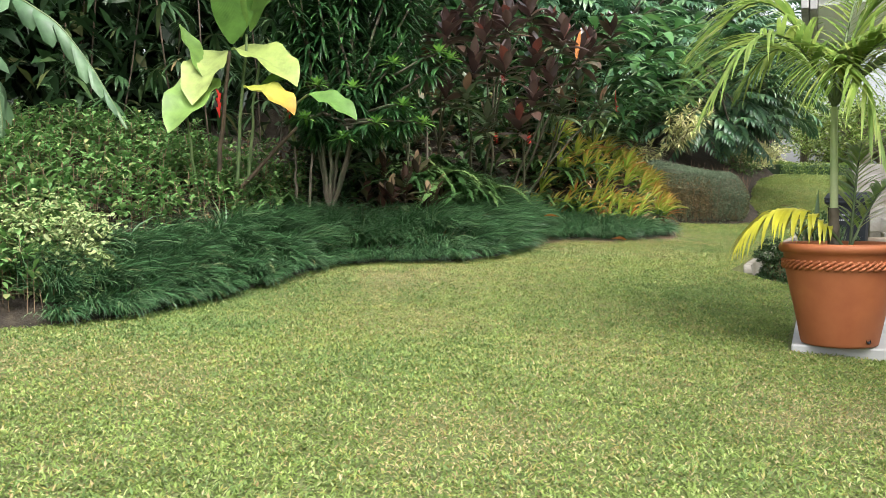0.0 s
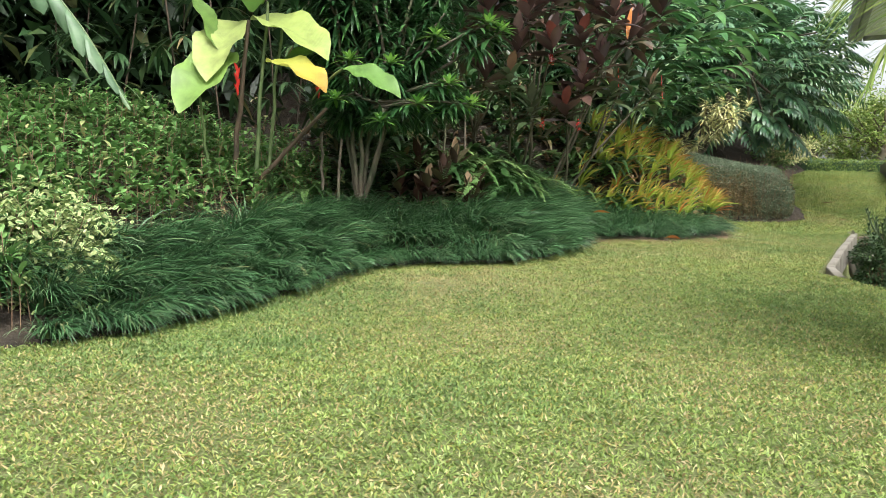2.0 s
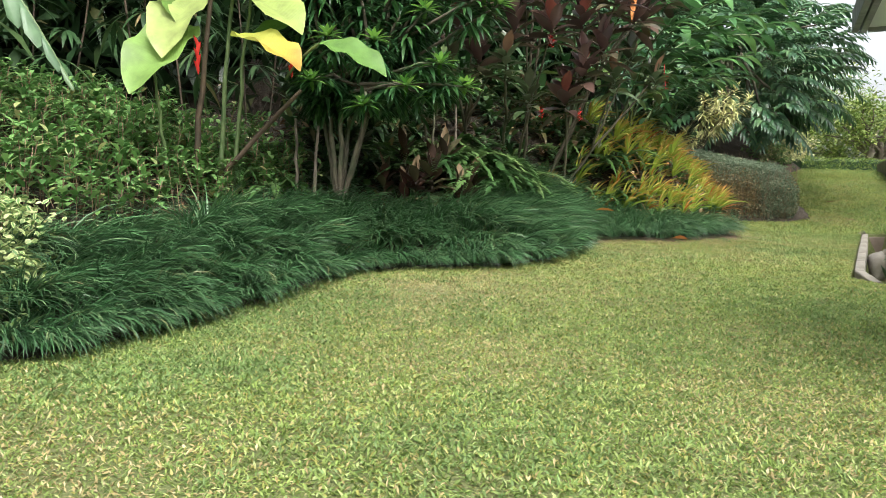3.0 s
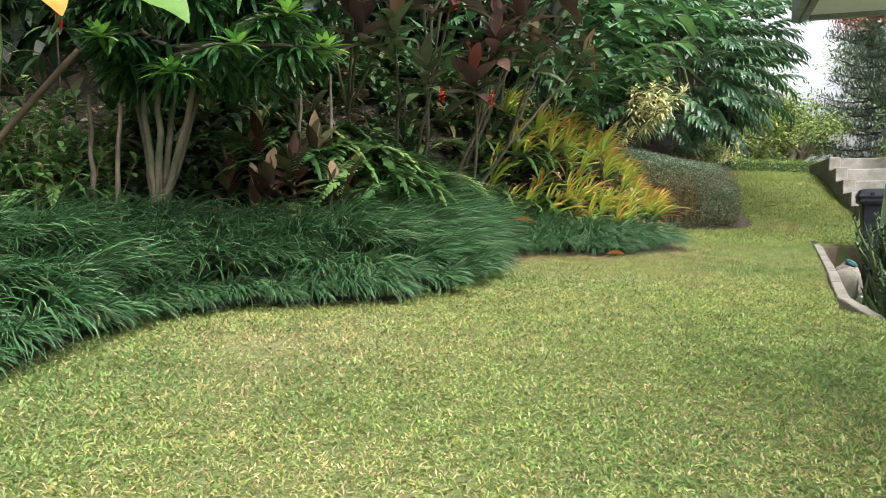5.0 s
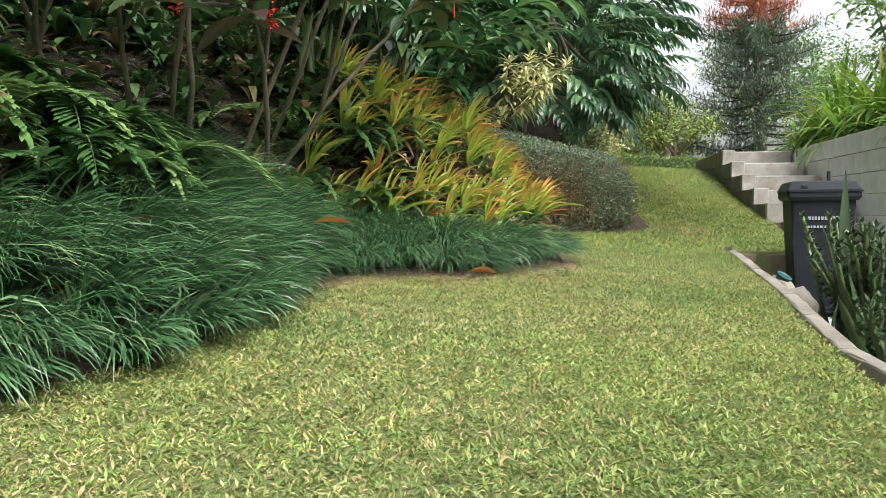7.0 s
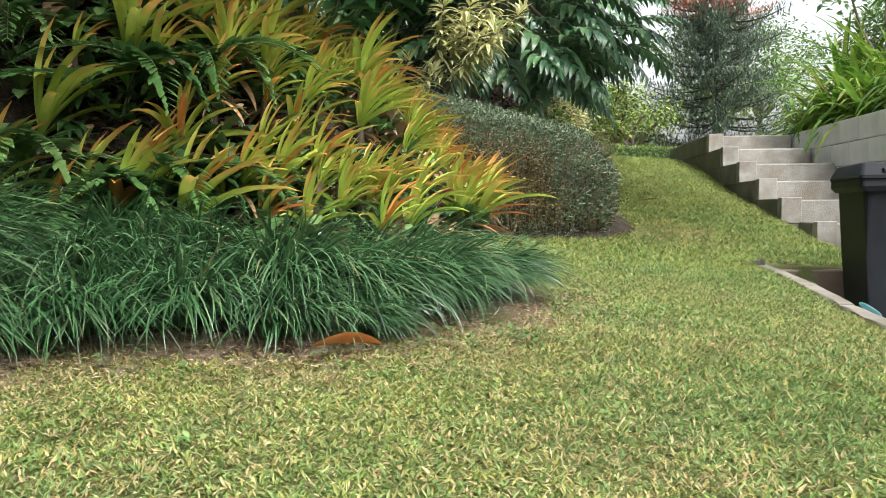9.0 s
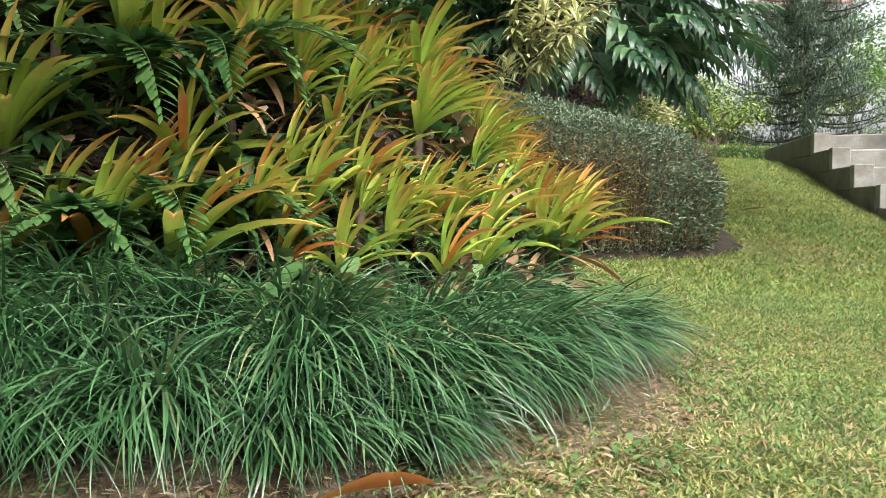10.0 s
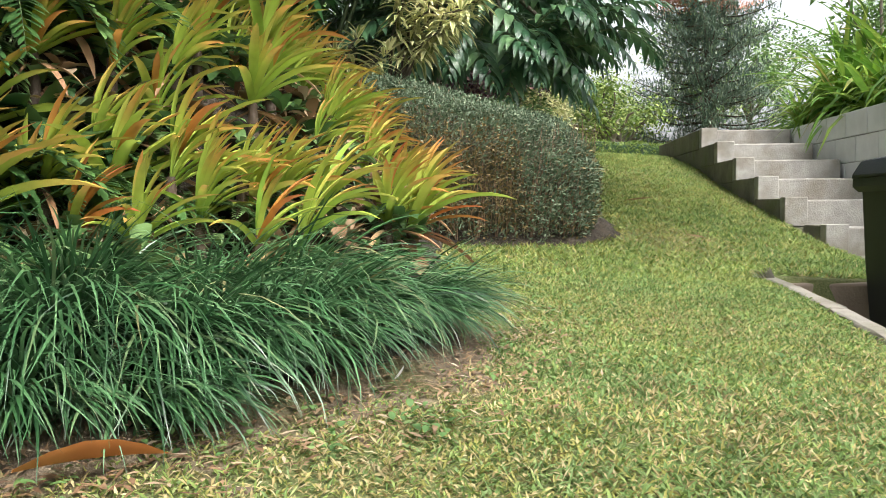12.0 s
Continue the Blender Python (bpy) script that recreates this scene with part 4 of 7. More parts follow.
def frond(n, length, pinna, wide, arch, up=0.9, hang=0.3, prof="lance", taper=True, sweep=1.0, stem=0.008):
    """A feather-shaped leaf along +x from the origin: a midrib and leaflets in pairs."""
    s = np.linspace(0, 1, 12)
    mid = np.stack([length * s * math.cos(up), 0 * s, length * s * math.sin(up) - arch * length * s ** 2], 1)
    buf = Buf()
    v, f, c = tube(mid, np.linspace(stem, stem * 0.25, 12), 4)
    buf.add(v, f, c, 1)
    t = np.linspace(0.16, 0.99, n)
    base = np.stack([np.interp(t, s, mid[:, i]) for i in range(3)], 1)
    size = np.interp(t, [0, 0.35, 0.8, 1], [0.7, 1, 0.75, 0.3]) if taper else np.ones(n)
    slope = np.arctan2(np.gradient(base[:, 2]), np.gradient(base[:, 0]))
    for side in (-1, 1):
        az = side * np.interp(t, [0, 1], [1.35, 0.5]) * sweep + rng.normal(0, 0.06, n)
        buf.add(*leaf_set(base, az, slope * 0.5 + 0.15 + rng.normal(0, 0.08, n), pinna * size * rng.uniform(0.9, 1.08, n), wide * size, hang + rng.normal(0, 0.05, n), prof, 0.12, cols=2 if wide < 0.0255 else 3))
    return buf


def turned(place, az, scale=1.0, tilt=0.0):
    return Matrix.Translation(place) @ Euler((0, 0, az)).to_matrix().to_4x4() @ Euler((0, -tilt, 0)).to_matrix().to_4x4() @ Matrix.Scale(scale, 4)


def bed_at(x, y):
    return float(bed_z(np.array(x), np.array(y)))


def leaf_cloud(n, centre, radii, ln, w, buf, prof="small", shell=0.4, bend=0.2, mat=0, lumps=5, el=(-0.6, 0.9)):
    """Leaves through an uneven rounded mass, thicker towards its outside."""
    u = rng.normal(0, 1, (n, 3))
    u /= np.linalg.norm(u, axis=1, keepdims=True)
    lump = 1 + 0.18 * np.sin(u[:, 0] * lumps + centre[0] * 7) * np.sin(u[:, 1] * lumps + centre[1] * 5) + 0.12 * np.sin(u[:, 2] * lumps * 1.7 + centre[0])
    rad = (1 - shell * rng.random(n) ** 1.5) * lump
    base = np.array(centre) + u * rad[:, None] * np.array(radii)
    az = np.arctan2(u[:, 1], u[:, 0]) + rng.normal(0, 0.9, n)
    buf.add(*leaf_set(base, az, rng.uniform(el[0], el[1], n), rng.uniform(0.7, 1.2, n) * ln, rng.uniform(0.8, 1.2, n) * w, bend, prof, 0.1, rng.normal(0, 0.4, n), cols=2 if prof in ("small", "needle") else 3), mat=mat)


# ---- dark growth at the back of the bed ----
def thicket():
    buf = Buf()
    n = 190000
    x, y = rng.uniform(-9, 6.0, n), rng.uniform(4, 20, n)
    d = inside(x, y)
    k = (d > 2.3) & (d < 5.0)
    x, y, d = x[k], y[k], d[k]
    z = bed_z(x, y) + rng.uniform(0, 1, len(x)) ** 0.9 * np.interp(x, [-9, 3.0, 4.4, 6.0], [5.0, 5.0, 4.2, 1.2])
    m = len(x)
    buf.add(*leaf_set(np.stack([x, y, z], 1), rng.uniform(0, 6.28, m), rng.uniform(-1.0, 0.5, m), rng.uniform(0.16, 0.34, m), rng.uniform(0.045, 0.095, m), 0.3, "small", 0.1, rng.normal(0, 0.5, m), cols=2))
    # overhead leaves, mostly out of view, added to shade the bed
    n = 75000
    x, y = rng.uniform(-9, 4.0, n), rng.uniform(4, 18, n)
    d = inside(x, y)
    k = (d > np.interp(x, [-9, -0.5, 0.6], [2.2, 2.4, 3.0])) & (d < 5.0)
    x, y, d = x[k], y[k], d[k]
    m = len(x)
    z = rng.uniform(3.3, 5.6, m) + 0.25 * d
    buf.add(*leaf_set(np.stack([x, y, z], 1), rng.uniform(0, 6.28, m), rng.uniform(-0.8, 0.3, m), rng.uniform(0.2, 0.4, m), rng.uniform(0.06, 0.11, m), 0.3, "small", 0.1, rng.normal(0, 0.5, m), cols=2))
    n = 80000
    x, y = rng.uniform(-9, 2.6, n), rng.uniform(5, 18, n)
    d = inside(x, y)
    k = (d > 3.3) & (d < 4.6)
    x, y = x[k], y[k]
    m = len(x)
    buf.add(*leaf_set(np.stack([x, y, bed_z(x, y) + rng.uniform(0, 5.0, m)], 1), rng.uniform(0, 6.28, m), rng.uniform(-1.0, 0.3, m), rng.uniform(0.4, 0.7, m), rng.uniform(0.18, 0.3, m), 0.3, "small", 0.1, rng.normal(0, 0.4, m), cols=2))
    return tagged(link_obj("thicket", buf.mesh("thicket"), [M["thicket"]]), "dense tropical undergrowth behind the bed, shade put into its dark colour, shading leaves added overhead", "shrubs", kind="stuff")


def undergrowth():
    buf = Buf()
    x, y = rng.uniform(-1.4, 3.0, 5200), rng.uniform(6.4, 12.6, 5200)
    d = inside(x, y)
    k = (d > 0.8) & (d < 2.7)
    x, y, d = x[k][:1300], y[k][:1300], d[k][:1300]
    for a, b, q, z in zip(x, y, d, bed_z(x, y)):
        m = int(rng.integers(7, 12))
        size = rng.uniform(0.14, 0.3) * (1.0 + 0.25 * (q > 1.6))
        foot = np.array([a, b, z + rng.uniform(0, 0.25 if q > 1.5 else 0.06)])
        buf.add(*leaf_set(np.tile(foot, (m, 1)), rng.uniform(0, 6.28, m), rng.uniform(0.2, 1.2, m), rng.uniform(0.7, 1.1, m) * size, rng.uniform(0.14, 0.24, m) * size, rng.uniform(0.3, 0.7, m), "lance", 0.12, cols=2), mat=0 if rng.random() < 0.8 else 1)
    return tagged(link_obj("undergrowth", buf.mesh("undergrowth"), [M["under"], M["ti_green"]]), "low dark leafy undergrowth between the stems", "shrubs", kind="stuff")


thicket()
undergrowth()


def bed_seedlings():
    buf = Buf()
    for i in range(1700):
        x, y = rng.uniform(0.7, 3.0), rng.uniform(8.6, 11.0)
        d = float(inside(x, y))
        if d < (0.3 if y < 9.3 else 0.1) or d > 2.2:
            continue
        m = int(rng.integers(5, 9))
        size = rng.uniform(0.05, 0.12)
        foot = np.tile([x, y, bed_at(x, y) + rng.uniform(0.02, 0.12)], (m, 1))
        buf.add(*leaf_set(foot, rng.uniform(0, 6.28, m), rng.uniform(0.0, 1.1, m), rng.uniform(0.7, 1.2, m) * size, rng.uniform(0.3, 0.42, m) * size, 0.4, "oval", 0.14), mat=0 if rng.random() < 0.75 else 1)
    return tagged(link_obj("seedlings", buf.mesh("seedlings"), [M["seedling"], M["dry"]]), "small leafy seedlings and dead leaves between the bromeliads", "seedlings", kind="stuff")


bed_seedlings()


def bamboo():
    buf = Buf()
    for i in range(520):
        x, y = rng.uniform(-5.2, -0.2), rng.uniform(6.6, 9.0)
        if inside(x, y) < 1.5:
            continue
        z = bed_at(x, y) + rng.uniform(0.35, 3.4)
        a0 = rng.uniform(0, 6.28)
        m = int(rng.integers(7, 12))
        az = a0 + np.linspace(-1.3, 1.3, m) + rng.normal(0, 0.1, m)
        buf.add(*leaf_set(np.tile([x, y, z], (m, 1)), az, rng.uniform(-0.5, 0.25, m), rng.uniform(0.18, 0.34, m), rng.uniform(0.026, 0.04, m), 0.4, "lance", 0.12))
    for i in range(22):
        x, y = rng.uniform(-5, -0.4), rng.uniform(7, 9)
        z = bed_at(x, y)
        buf.add(*tube(curve_pts((x, y, z), (x + rng.normal(0, 0.3), y + rng.normal(0, 0.2), z + 3.4), 0, 6, 0.03), 0.008, 4), mat=1)
    return tagged(link_obj("bamboo_thicket", buf.mesh("bamboo_thicket"), [M["bamboo"], M["stem_brown"]]), "fan-leaved bamboo thicket, dull green, at the back", "bamboo", kind="stuff")


bamboo()


# ---- low leafy cover and the cream-edged shrub at the bed's far end ----
def ground_cover():
    buf = Buf()
    x, y = rng.uniform(-5.5, -0.55, 14000), rng.uniform(3.6, 7.4, 14000)
    d = inside(x, y)
    k = ((d > 0.62) & (d < 2.4) & (x < -0.82 - 0.2 * (y - 5.4))) | ((d > 0.1) & (x < -2.0) & (d < 2.4))
    x, y = x[k][:2500], y[k][:2500]
    for a, b, z in zip(x, y, bed_z(x, y)):
        h = rng.uniform(0.12, 0.34)
        top = np.array([a + rng.normal(0, 0.04), b + rng.normal(0, 0.04), z + h])
        buf.add(*tube(curve_pts((a, b, z), top, 0, 3), 0.0025, 3), mat=1)
        m = int(rng.integers(9, 15))
        s = rng.uniform(0.45, 1, m)
        buf.add(*leaf_set(np.array([a, b, z]) + (top - [a, b, z]) * s[:, None], np.arange(m) * 2.4 + rng.uniform(0, 6), rng.uniform(0.0, 1.0, m), rng.uniform(0.065, 0.11, m), rng.uniform(0.024, 0.036, m), 0.3, "oval", 0.14, cols=2))
    return tagged(link_obj("ground_cover", buf.mesh("ground_cover"), [M["cover"], M["twig"]]), "knee-high fresh green leafy ground cover plants", "shrubs", kind="stuff")


ground_cover()


def twiggy(parent, centre, radii, n, spread=0.8):
    buf = Buf()
    foot = np.array([centre[0], centre[1], centre[2] - radii[2]])
    for _ in range(n):
        u = rng.normal(0, 1, 3)
        u[2] = abs(u[2])
        u /= np.linalg.norm(u)
        end = np.array(centre) + u * np.array(radii) * spread
        buf.add(*tube(curve_pts(foot + rng.normal(0, 0.03, 3) * [1, 1, 0], end, -0.03, 5, 0.01), np.linspace(0.006, 0.002, 5), 4))
    return add_part("branchwork", buf, [M["twig"]], parent)


def shrub(name, centre, radii, n, ln, w, mat, label, group="", prof="oval", twigs=24):
    th = thing(name, (centre[0], centre[1], centre[2] - radii[2]), label, "shrub", group)
    buf = Buf()
    leaf_cloud(n, centre, radii, ln, w, buf, prof, 0.55)
    add_part("foliage", buf, [mat], th)
    twiggy(th, centre, radii, twigs)
    return th


for cx, cy, cz, rx, ry, rz, n in [(-2.2, 4.62, 0.47, 0.42, 0.34, 0.36, 1500), (-2.05, 4.5, 0.36, 0.24, 0.22, 0.24, 700), (-2.85, 4.5, 0.5, 0.45, 0.4, 0.4, 1500)]:
    shrub("variegated_shrub", (cx, cy, cz), (rx, ry, rz), int(n * 3), 0.036, 0.018, M["variegated"], "bushy shrub with cream and green variegated leaves", "variegated shrubs")


# ---- heliconia clump ----
def heliconia():
    base = Vector((-1.7, 6.3, bed_at(-1.7, 6.3)))
    th = thing("heliconia", base, "tall heliconia with broad pale green leaves and red bracts", "heliconia")
    b = np.array(base)
    knee = np.array((-1.58, 6.10, 1.64))
    for i, (dx, dy, top, r, mat) in enumerate([(0, 0, (-1.52, 6.08, 1.86), 0.02, "stem_brown"), (0.14, 0.05, (-1.42, 6.19, 2.0), 0.016, "stem_green"), (0.2, 0.12, (-1.34, 6.25, 1.9), 0.014, "stem_green"), (-0.12, -0.05, (-1.81, 5.97, 1.42), 0.012, "stem_green"), (0.08, 0.0, (-1.04, 6.08, 1.31), 0.019, "stem_brown")]):
        p0 = b + [dx, dy, -0.03]
        add_part("stem", Buf().add(*tube(curve_pts(p0, top, 0.03, 9, 0.006), np.linspace(r, r * 0.6, 9), 8)), [M[mat]], th)
    LEAVES = [  # from, to, width, sag, colour
        ((-1.66, 6.24, 1.69), (-1.9, 5.77, 1.25), 0.33, 0.25, "heli_green", 0.3),
        ((-1.63, 6.3, 1.9), (-1.75, 5.85, 1.45), 0.33, 0.3, "heli_pale", 0.0),
        ((-1.54, 6.3, 1.91), (-0.965, 5.9, 1.58), 0.33, 0.3, "heli_pale", -0.35),
        ((-1.50, 6.08, 1.91), (-1.34, 5.75, 2.68), 0.34, 0.1, "heli_green", 0.0),
        ((-1.45, 6.14, 1.97), (-1.61, 5.86, 2.63), 0.3, 0.05, "heli_green", 0.2),
        ((-1.39, 6.19, 2.02), (-0.95, 6.08, 2.63), 0.28, 0.2, "heli_green", 0.0),
        ((-1.39, 5.97, 1.58), (-0.97, 5.75, 1.36), 0.26, 0.3, "heli_yellow", -0.25),
        ((-0.90, 5.75, 1.50), (-0.53, 5.55, 1.30), 0.17, 0.25, "heli_green", -0.5),
        ((-1.34, 6.08, 1.58), (-1.06, 6.25, 1.72), 0.14, 0.1, "heli_green", 0.4),
        ((-1.67, 6.08, 1.58), (-1.92, 6.19, 2.08), 0.2, 0.1, "heli_green", 0.0),
    ]
    for a, c, w, sag, mat, roll in LEAVES:
        add_part("leaf", Buf().add(*leaf_to(a, c, w, sag, "broad", 0.17, roll, 0.14)), [M[mat]], th, {"heli_yellow": "yellowing leaf with orange tip", "heli_pale": "pale yellow-green leaf"}.get(mat, ""))
    add_part("leaf_stalk", Buf().add(*tube(curve_pts((-1.12, 6.03, 1.36), (-0.90, 5.75, 1.50), 0.02, 6), 0.008, 5)), [M["stem_green"]], th)
    for px, py, pz in [(-1.55, 5.88, 1.36), (-1.08, 6.0, 1.36)]:
        buf = Buf()
        for i in range(5):
            buf.add(*leaf_to((px, py, pz + i * 0.032), (px + (0.022 if i % 2 else -0.018), py - 0.02, pz + 0.075 + i * 0.032), 0.026, -0.1, "oval", 0.5))
        add_part("flower", buf, [M["red"]], th, "red flower bract")


heliconia()


ban = thing("banana_plant", (-3.9, 6.6, bed_at(-3.9, 6.6)), "banana plant with long torn blue-green leaves", "banana plant")
add_part("stem", Buf().add(*tube(curve_pts((-3.9, 6.6, bed_at(-3.9, 6.6) - 0.03), (-3.75, 6.5, 2.3), 0, 8), np.linspace(0.1, 0.05, 8), 10)), [M["stem_green"]], ban)


def torn_leaf(points, half, seed, hang=0.5):
    """A long leaf split by the wind into lobes along its rib, each hanging at its own angle."""
    pts = np.array(points, float)
    k = 44
    s = np.linspace(0, 1, k)
    src = np.linspace(0, 1, len(pts))
    rib = np.stack([np.interp(s, src, pts[:, i]) for i in range(3)], 1)
    for _ in range(4):
        rib[1:-1] = (rib[:-2] + 2 * rib[1:-1] + rib[2:]) / 4
    tan = np.gradient(rib, axis=0)
    tan /= np.linalg.norm(tan, axis=1, keepdims=True)
    side = np.cross(tan, [0, 0, 1.0])
    side /= np.linalg.norm(side, axis=1, keepdims=True)
    q = np.random.default_rng(seed)
    buf = Buf().add(*tube(rib, np.linspace(0.012, 0.003, k), 5), mat=1)
    for sg in (-1, 1):
        i = 1
        while i < k - 2:
            j = min(k - 1, i + int(q.integers(3, 6)))
            drop = hang + q.normal(0, 0.35)
            m = j - i + 1
            w = half * np.interp(s[i:j + 1], [0, 0.15, 0.6, 1], [0.4, 1, 0.9, 0.12]) * np.where(np.arange(m) % max(1, m - 1) == 0, 0.62, 1.0) * q.uniform(0.85, 1.1)
            rows = []
            for c, f in enumerate((0.0, 0.5, 1.0)):
                out = side[i:j + 1] * sg * math.cos(drop * f) - np.array([0, 0, 1.0]) * math.sin(drop * f)
                along_push = tan[i:j + 1] * (0.25 * f)
                rows.append(rib[i:j + 1] + (out + along_push) * (w * f)[:, None])
            v = np.stack(rows, 1)
            cc = np.zeros((m, 3, 3))
            cc[..., 0] = s[i:j + 1][:, None]
            cc[..., 1] = np.array([0.5, 0.5 + 0.25 * sg, 0.5 + 0.5 * sg])[None]
            f = [(a * 3 + b, a * 3 + b + 1, a * 3 + b + 4, a * 3 + b + 3) for a in range(m - 1) for b in range(2)]
            buf.add(v, f, cc)
            i = j
    return buf


for seed, (pts, half) in enumerate([([(-3.6, 6.45, 2.3), (-3.25, 6.2, 2.36), (-2.97, 6.0, 2.22), (-2.69, 5.95, 2.04), (-2.48, 5.95, 1.76), (-2.34, 5.95, 1.52), (-2.22, 5.95, 1.3)], 0.2),
                                    ([(-3.6, 6.3, 2.2), (-3.3, 5.9, 2.1), (-3.06, 5.65, 1.78), (-2.95, 5.6, 1.55), (-2.92, 5.6, 1.3), (-2.95, 5.6, 1.08)], 0.2),
                                    ([(-3.75, 6.5, 2.3), (-3.6, 6.7, 2.8), (-3.3, 6.9, 3.05), (-2.9, 7.0, 2.95)], 0.2), ([(-3.8, 6.5, 2.3), (-4.1, 6.1, 2.5), (-4.5, 5.6, 2.3)], 0.2)]):
    add_part("leaf", torn_leaf(pts, half, seed + 3, 1.15), [M["banana"], M["stem_green"]], ban)
    add_part("leaf_stalk", Buf().add(*tube(curve_pts((-3.75, 6.5, 2.2), pts[0], 0.02, 5), 0.014, 5)), [M["stem_green"]], ban)


# ---- dracaena with many leafy shoots ----
def dracaena():
    b = np.array((-0.88, 6.68, bed_at(-0.88, 6.68)))
    th = thing("dracaena", b, "bushy dracaena with grey forking trunk and glossy dark leaves", "dracaena")
    fork = b + [0.0, 0.0, 0.2]
    add_part("trunk", Buf().add(*tube(np.array([b + [0, 0, -0.06], b + [0.005, 0, 0.06], b + [0, 0, 0.14], fork]), [0.058, 0.044, 0.046, 0.04], 12)), [M["pale_bark"]], th)
    forks = []
    for ang, out, up in [(0.2, 0.16, 0.6), (1.4, 0.12, 0.65), (2.6, 0.2, 0.55), (3.6, 0.14, 0.62), (4.4, 0.1, 0.68), (5.5, 0.2, 0.6)]:
        end = fork + [out * math.cos(ang) + 0.05, out * 0.7 * math.sin(ang), up]
        forks.append(end)
        add_part("limb", Buf().add(*tube(curve_pts(fork + [0.02 * math.cos(ang), 0.02 * math.sin(ang), -0.04], end, -0.04, 9, 0.003), np.linspace(0.018, 0.012, 9), 8)), [M["pale_bark"]], th)
    leaves, wood = Buf(), Buf()
    HEADS = [(-0.64, 6.15, 1.6), (-0.27, 6.1, 1.46), (-0.46, 6.05, 1.33), (-0.13, 6.1, 1.33), (-0.01, 6.2, 1.86), (-0.7, 6.05, 1.22), (0.07, 6.2, 1.81), (-0.9, 6.15, 1.62), (-0.16, 6.3, 1.34), (-0.3, 6.25, 1.3), (-1.0, 6.2, 1.38), (-0.35, 6.3, 1.8)]
    for i in range(96):
        HEADS.append((rng.uniform(-1.3, -0.05), rng.uniform(6.3, 7.3), rng.uniform(1.25, 2.95)))
    for i, h in enumerate(HEADS):
        h = np.array(h)
        f = forks[i % 6]
        start = h - (h - f) * min(1, (0.22 if i < 12 else 0.62) / np.linalg.norm(h - f))
        wood.add(*tube(curve_pts(f, h, 0.02, 6, 0.012), np.linspace(0.016, 0.006, 6), 5))
        shoot(leaves, start, h, 52 if i < 12 else 105, 0.19, 0.0258, 0, 0, 0.0, "lance", 0.1, 0.4)
        if i < 12:
            m = 20
            leaves.add(*leaf_set(np.tile(h, (m, 1)), np.arange(m) * 2.4, np.linspace(1.2, -0.1, m), np.linspace(0.09, 0.145, m), 0.026, 0.22, "lance", 0.12), mat=1)
    add_part("branchwork", wood, [M["bark"]], th)
    add_part("foliage", leaves, [M["draco"], M["draco_tip"]], th, "glossy dark leaves with lime tips")


dracaena()


# ---- maroon ti plants ----
def ti_plant(base, heads, n=28, ln=0.27, mat="ti", flower=-1, fork_at=0.55):
    """Thin stems that fork towards several crowns of broad leaves."""
    base = np.array((*base, bed_at(*base) - 0.02))
    th = thing("ti_plant", base, "ti plant with glossy maroon leaves on thin pale stems" if mat == "ti" else "small ti plant with dull brown-maroon, partly dead leaves" if mat == "ti_dull" else "ti plant with bronze-green leaves on thin stems", "ti plant", "ti plants in the bed")
    mean = np.mean(heads, 0)
    fork = base + (mean - base) * fork_at + rng.normal(0, 0.04, 3) if len(heads) > 1 else None
    if fork is not None:
        add_part("stem", Buf().add(*tube(curve_pts(base, fork, 0.0, 8, 0.005), np.linspace(0.0135, 0.01, 8), 7)), [M["pale_bark"]], th)
    for i, h in enumerate(heads):
        h = np.array(h, float)
        a = base if fork is None else fork
        add_part("stem" if fork is None else "branch", Buf().add(*tube(curve_pts(a, h, float(rng.normal(0, 0.04)), 8, 0.005), np.linspace(0.0105, 0.007, 8), 7)), [M["pale_bark"]], th)
        buf = Buf()
        az = np.arange(n) * 2.4 + rng.uniform(0, 6)
        up = np.linspace(-0.15, 1.4, n) + rng.normal(0, 0.12, n)
        buf.add(*leaf_set(h + np.stack([0 * az, 0 * az, np.linspace(-0.14, 0.05, n)], 1), az, up, rng.uniform(0.8, 1.1, n) * ln, rng.uniform(0.9, 1.15, n) * ln * 0.34, rng.uniform(0.05, 0.35, n), "lance", 0.16, rng.normal(0, 0.2, n)))
        add_part("leaf_crown", buf, [M[mat]], th)
        if i == flower:
            f = h + [rng.normal(0, 0.06), -0.16, -0.16]
            buf = Buf()
            leaf_cloud(40, f, (0.01, 0.01, 0.045), 0.02, 0.01, buf, "small", 0.5)
            add_part("flower", buf, [M["red"]], th, "small red flower spike")
    return th


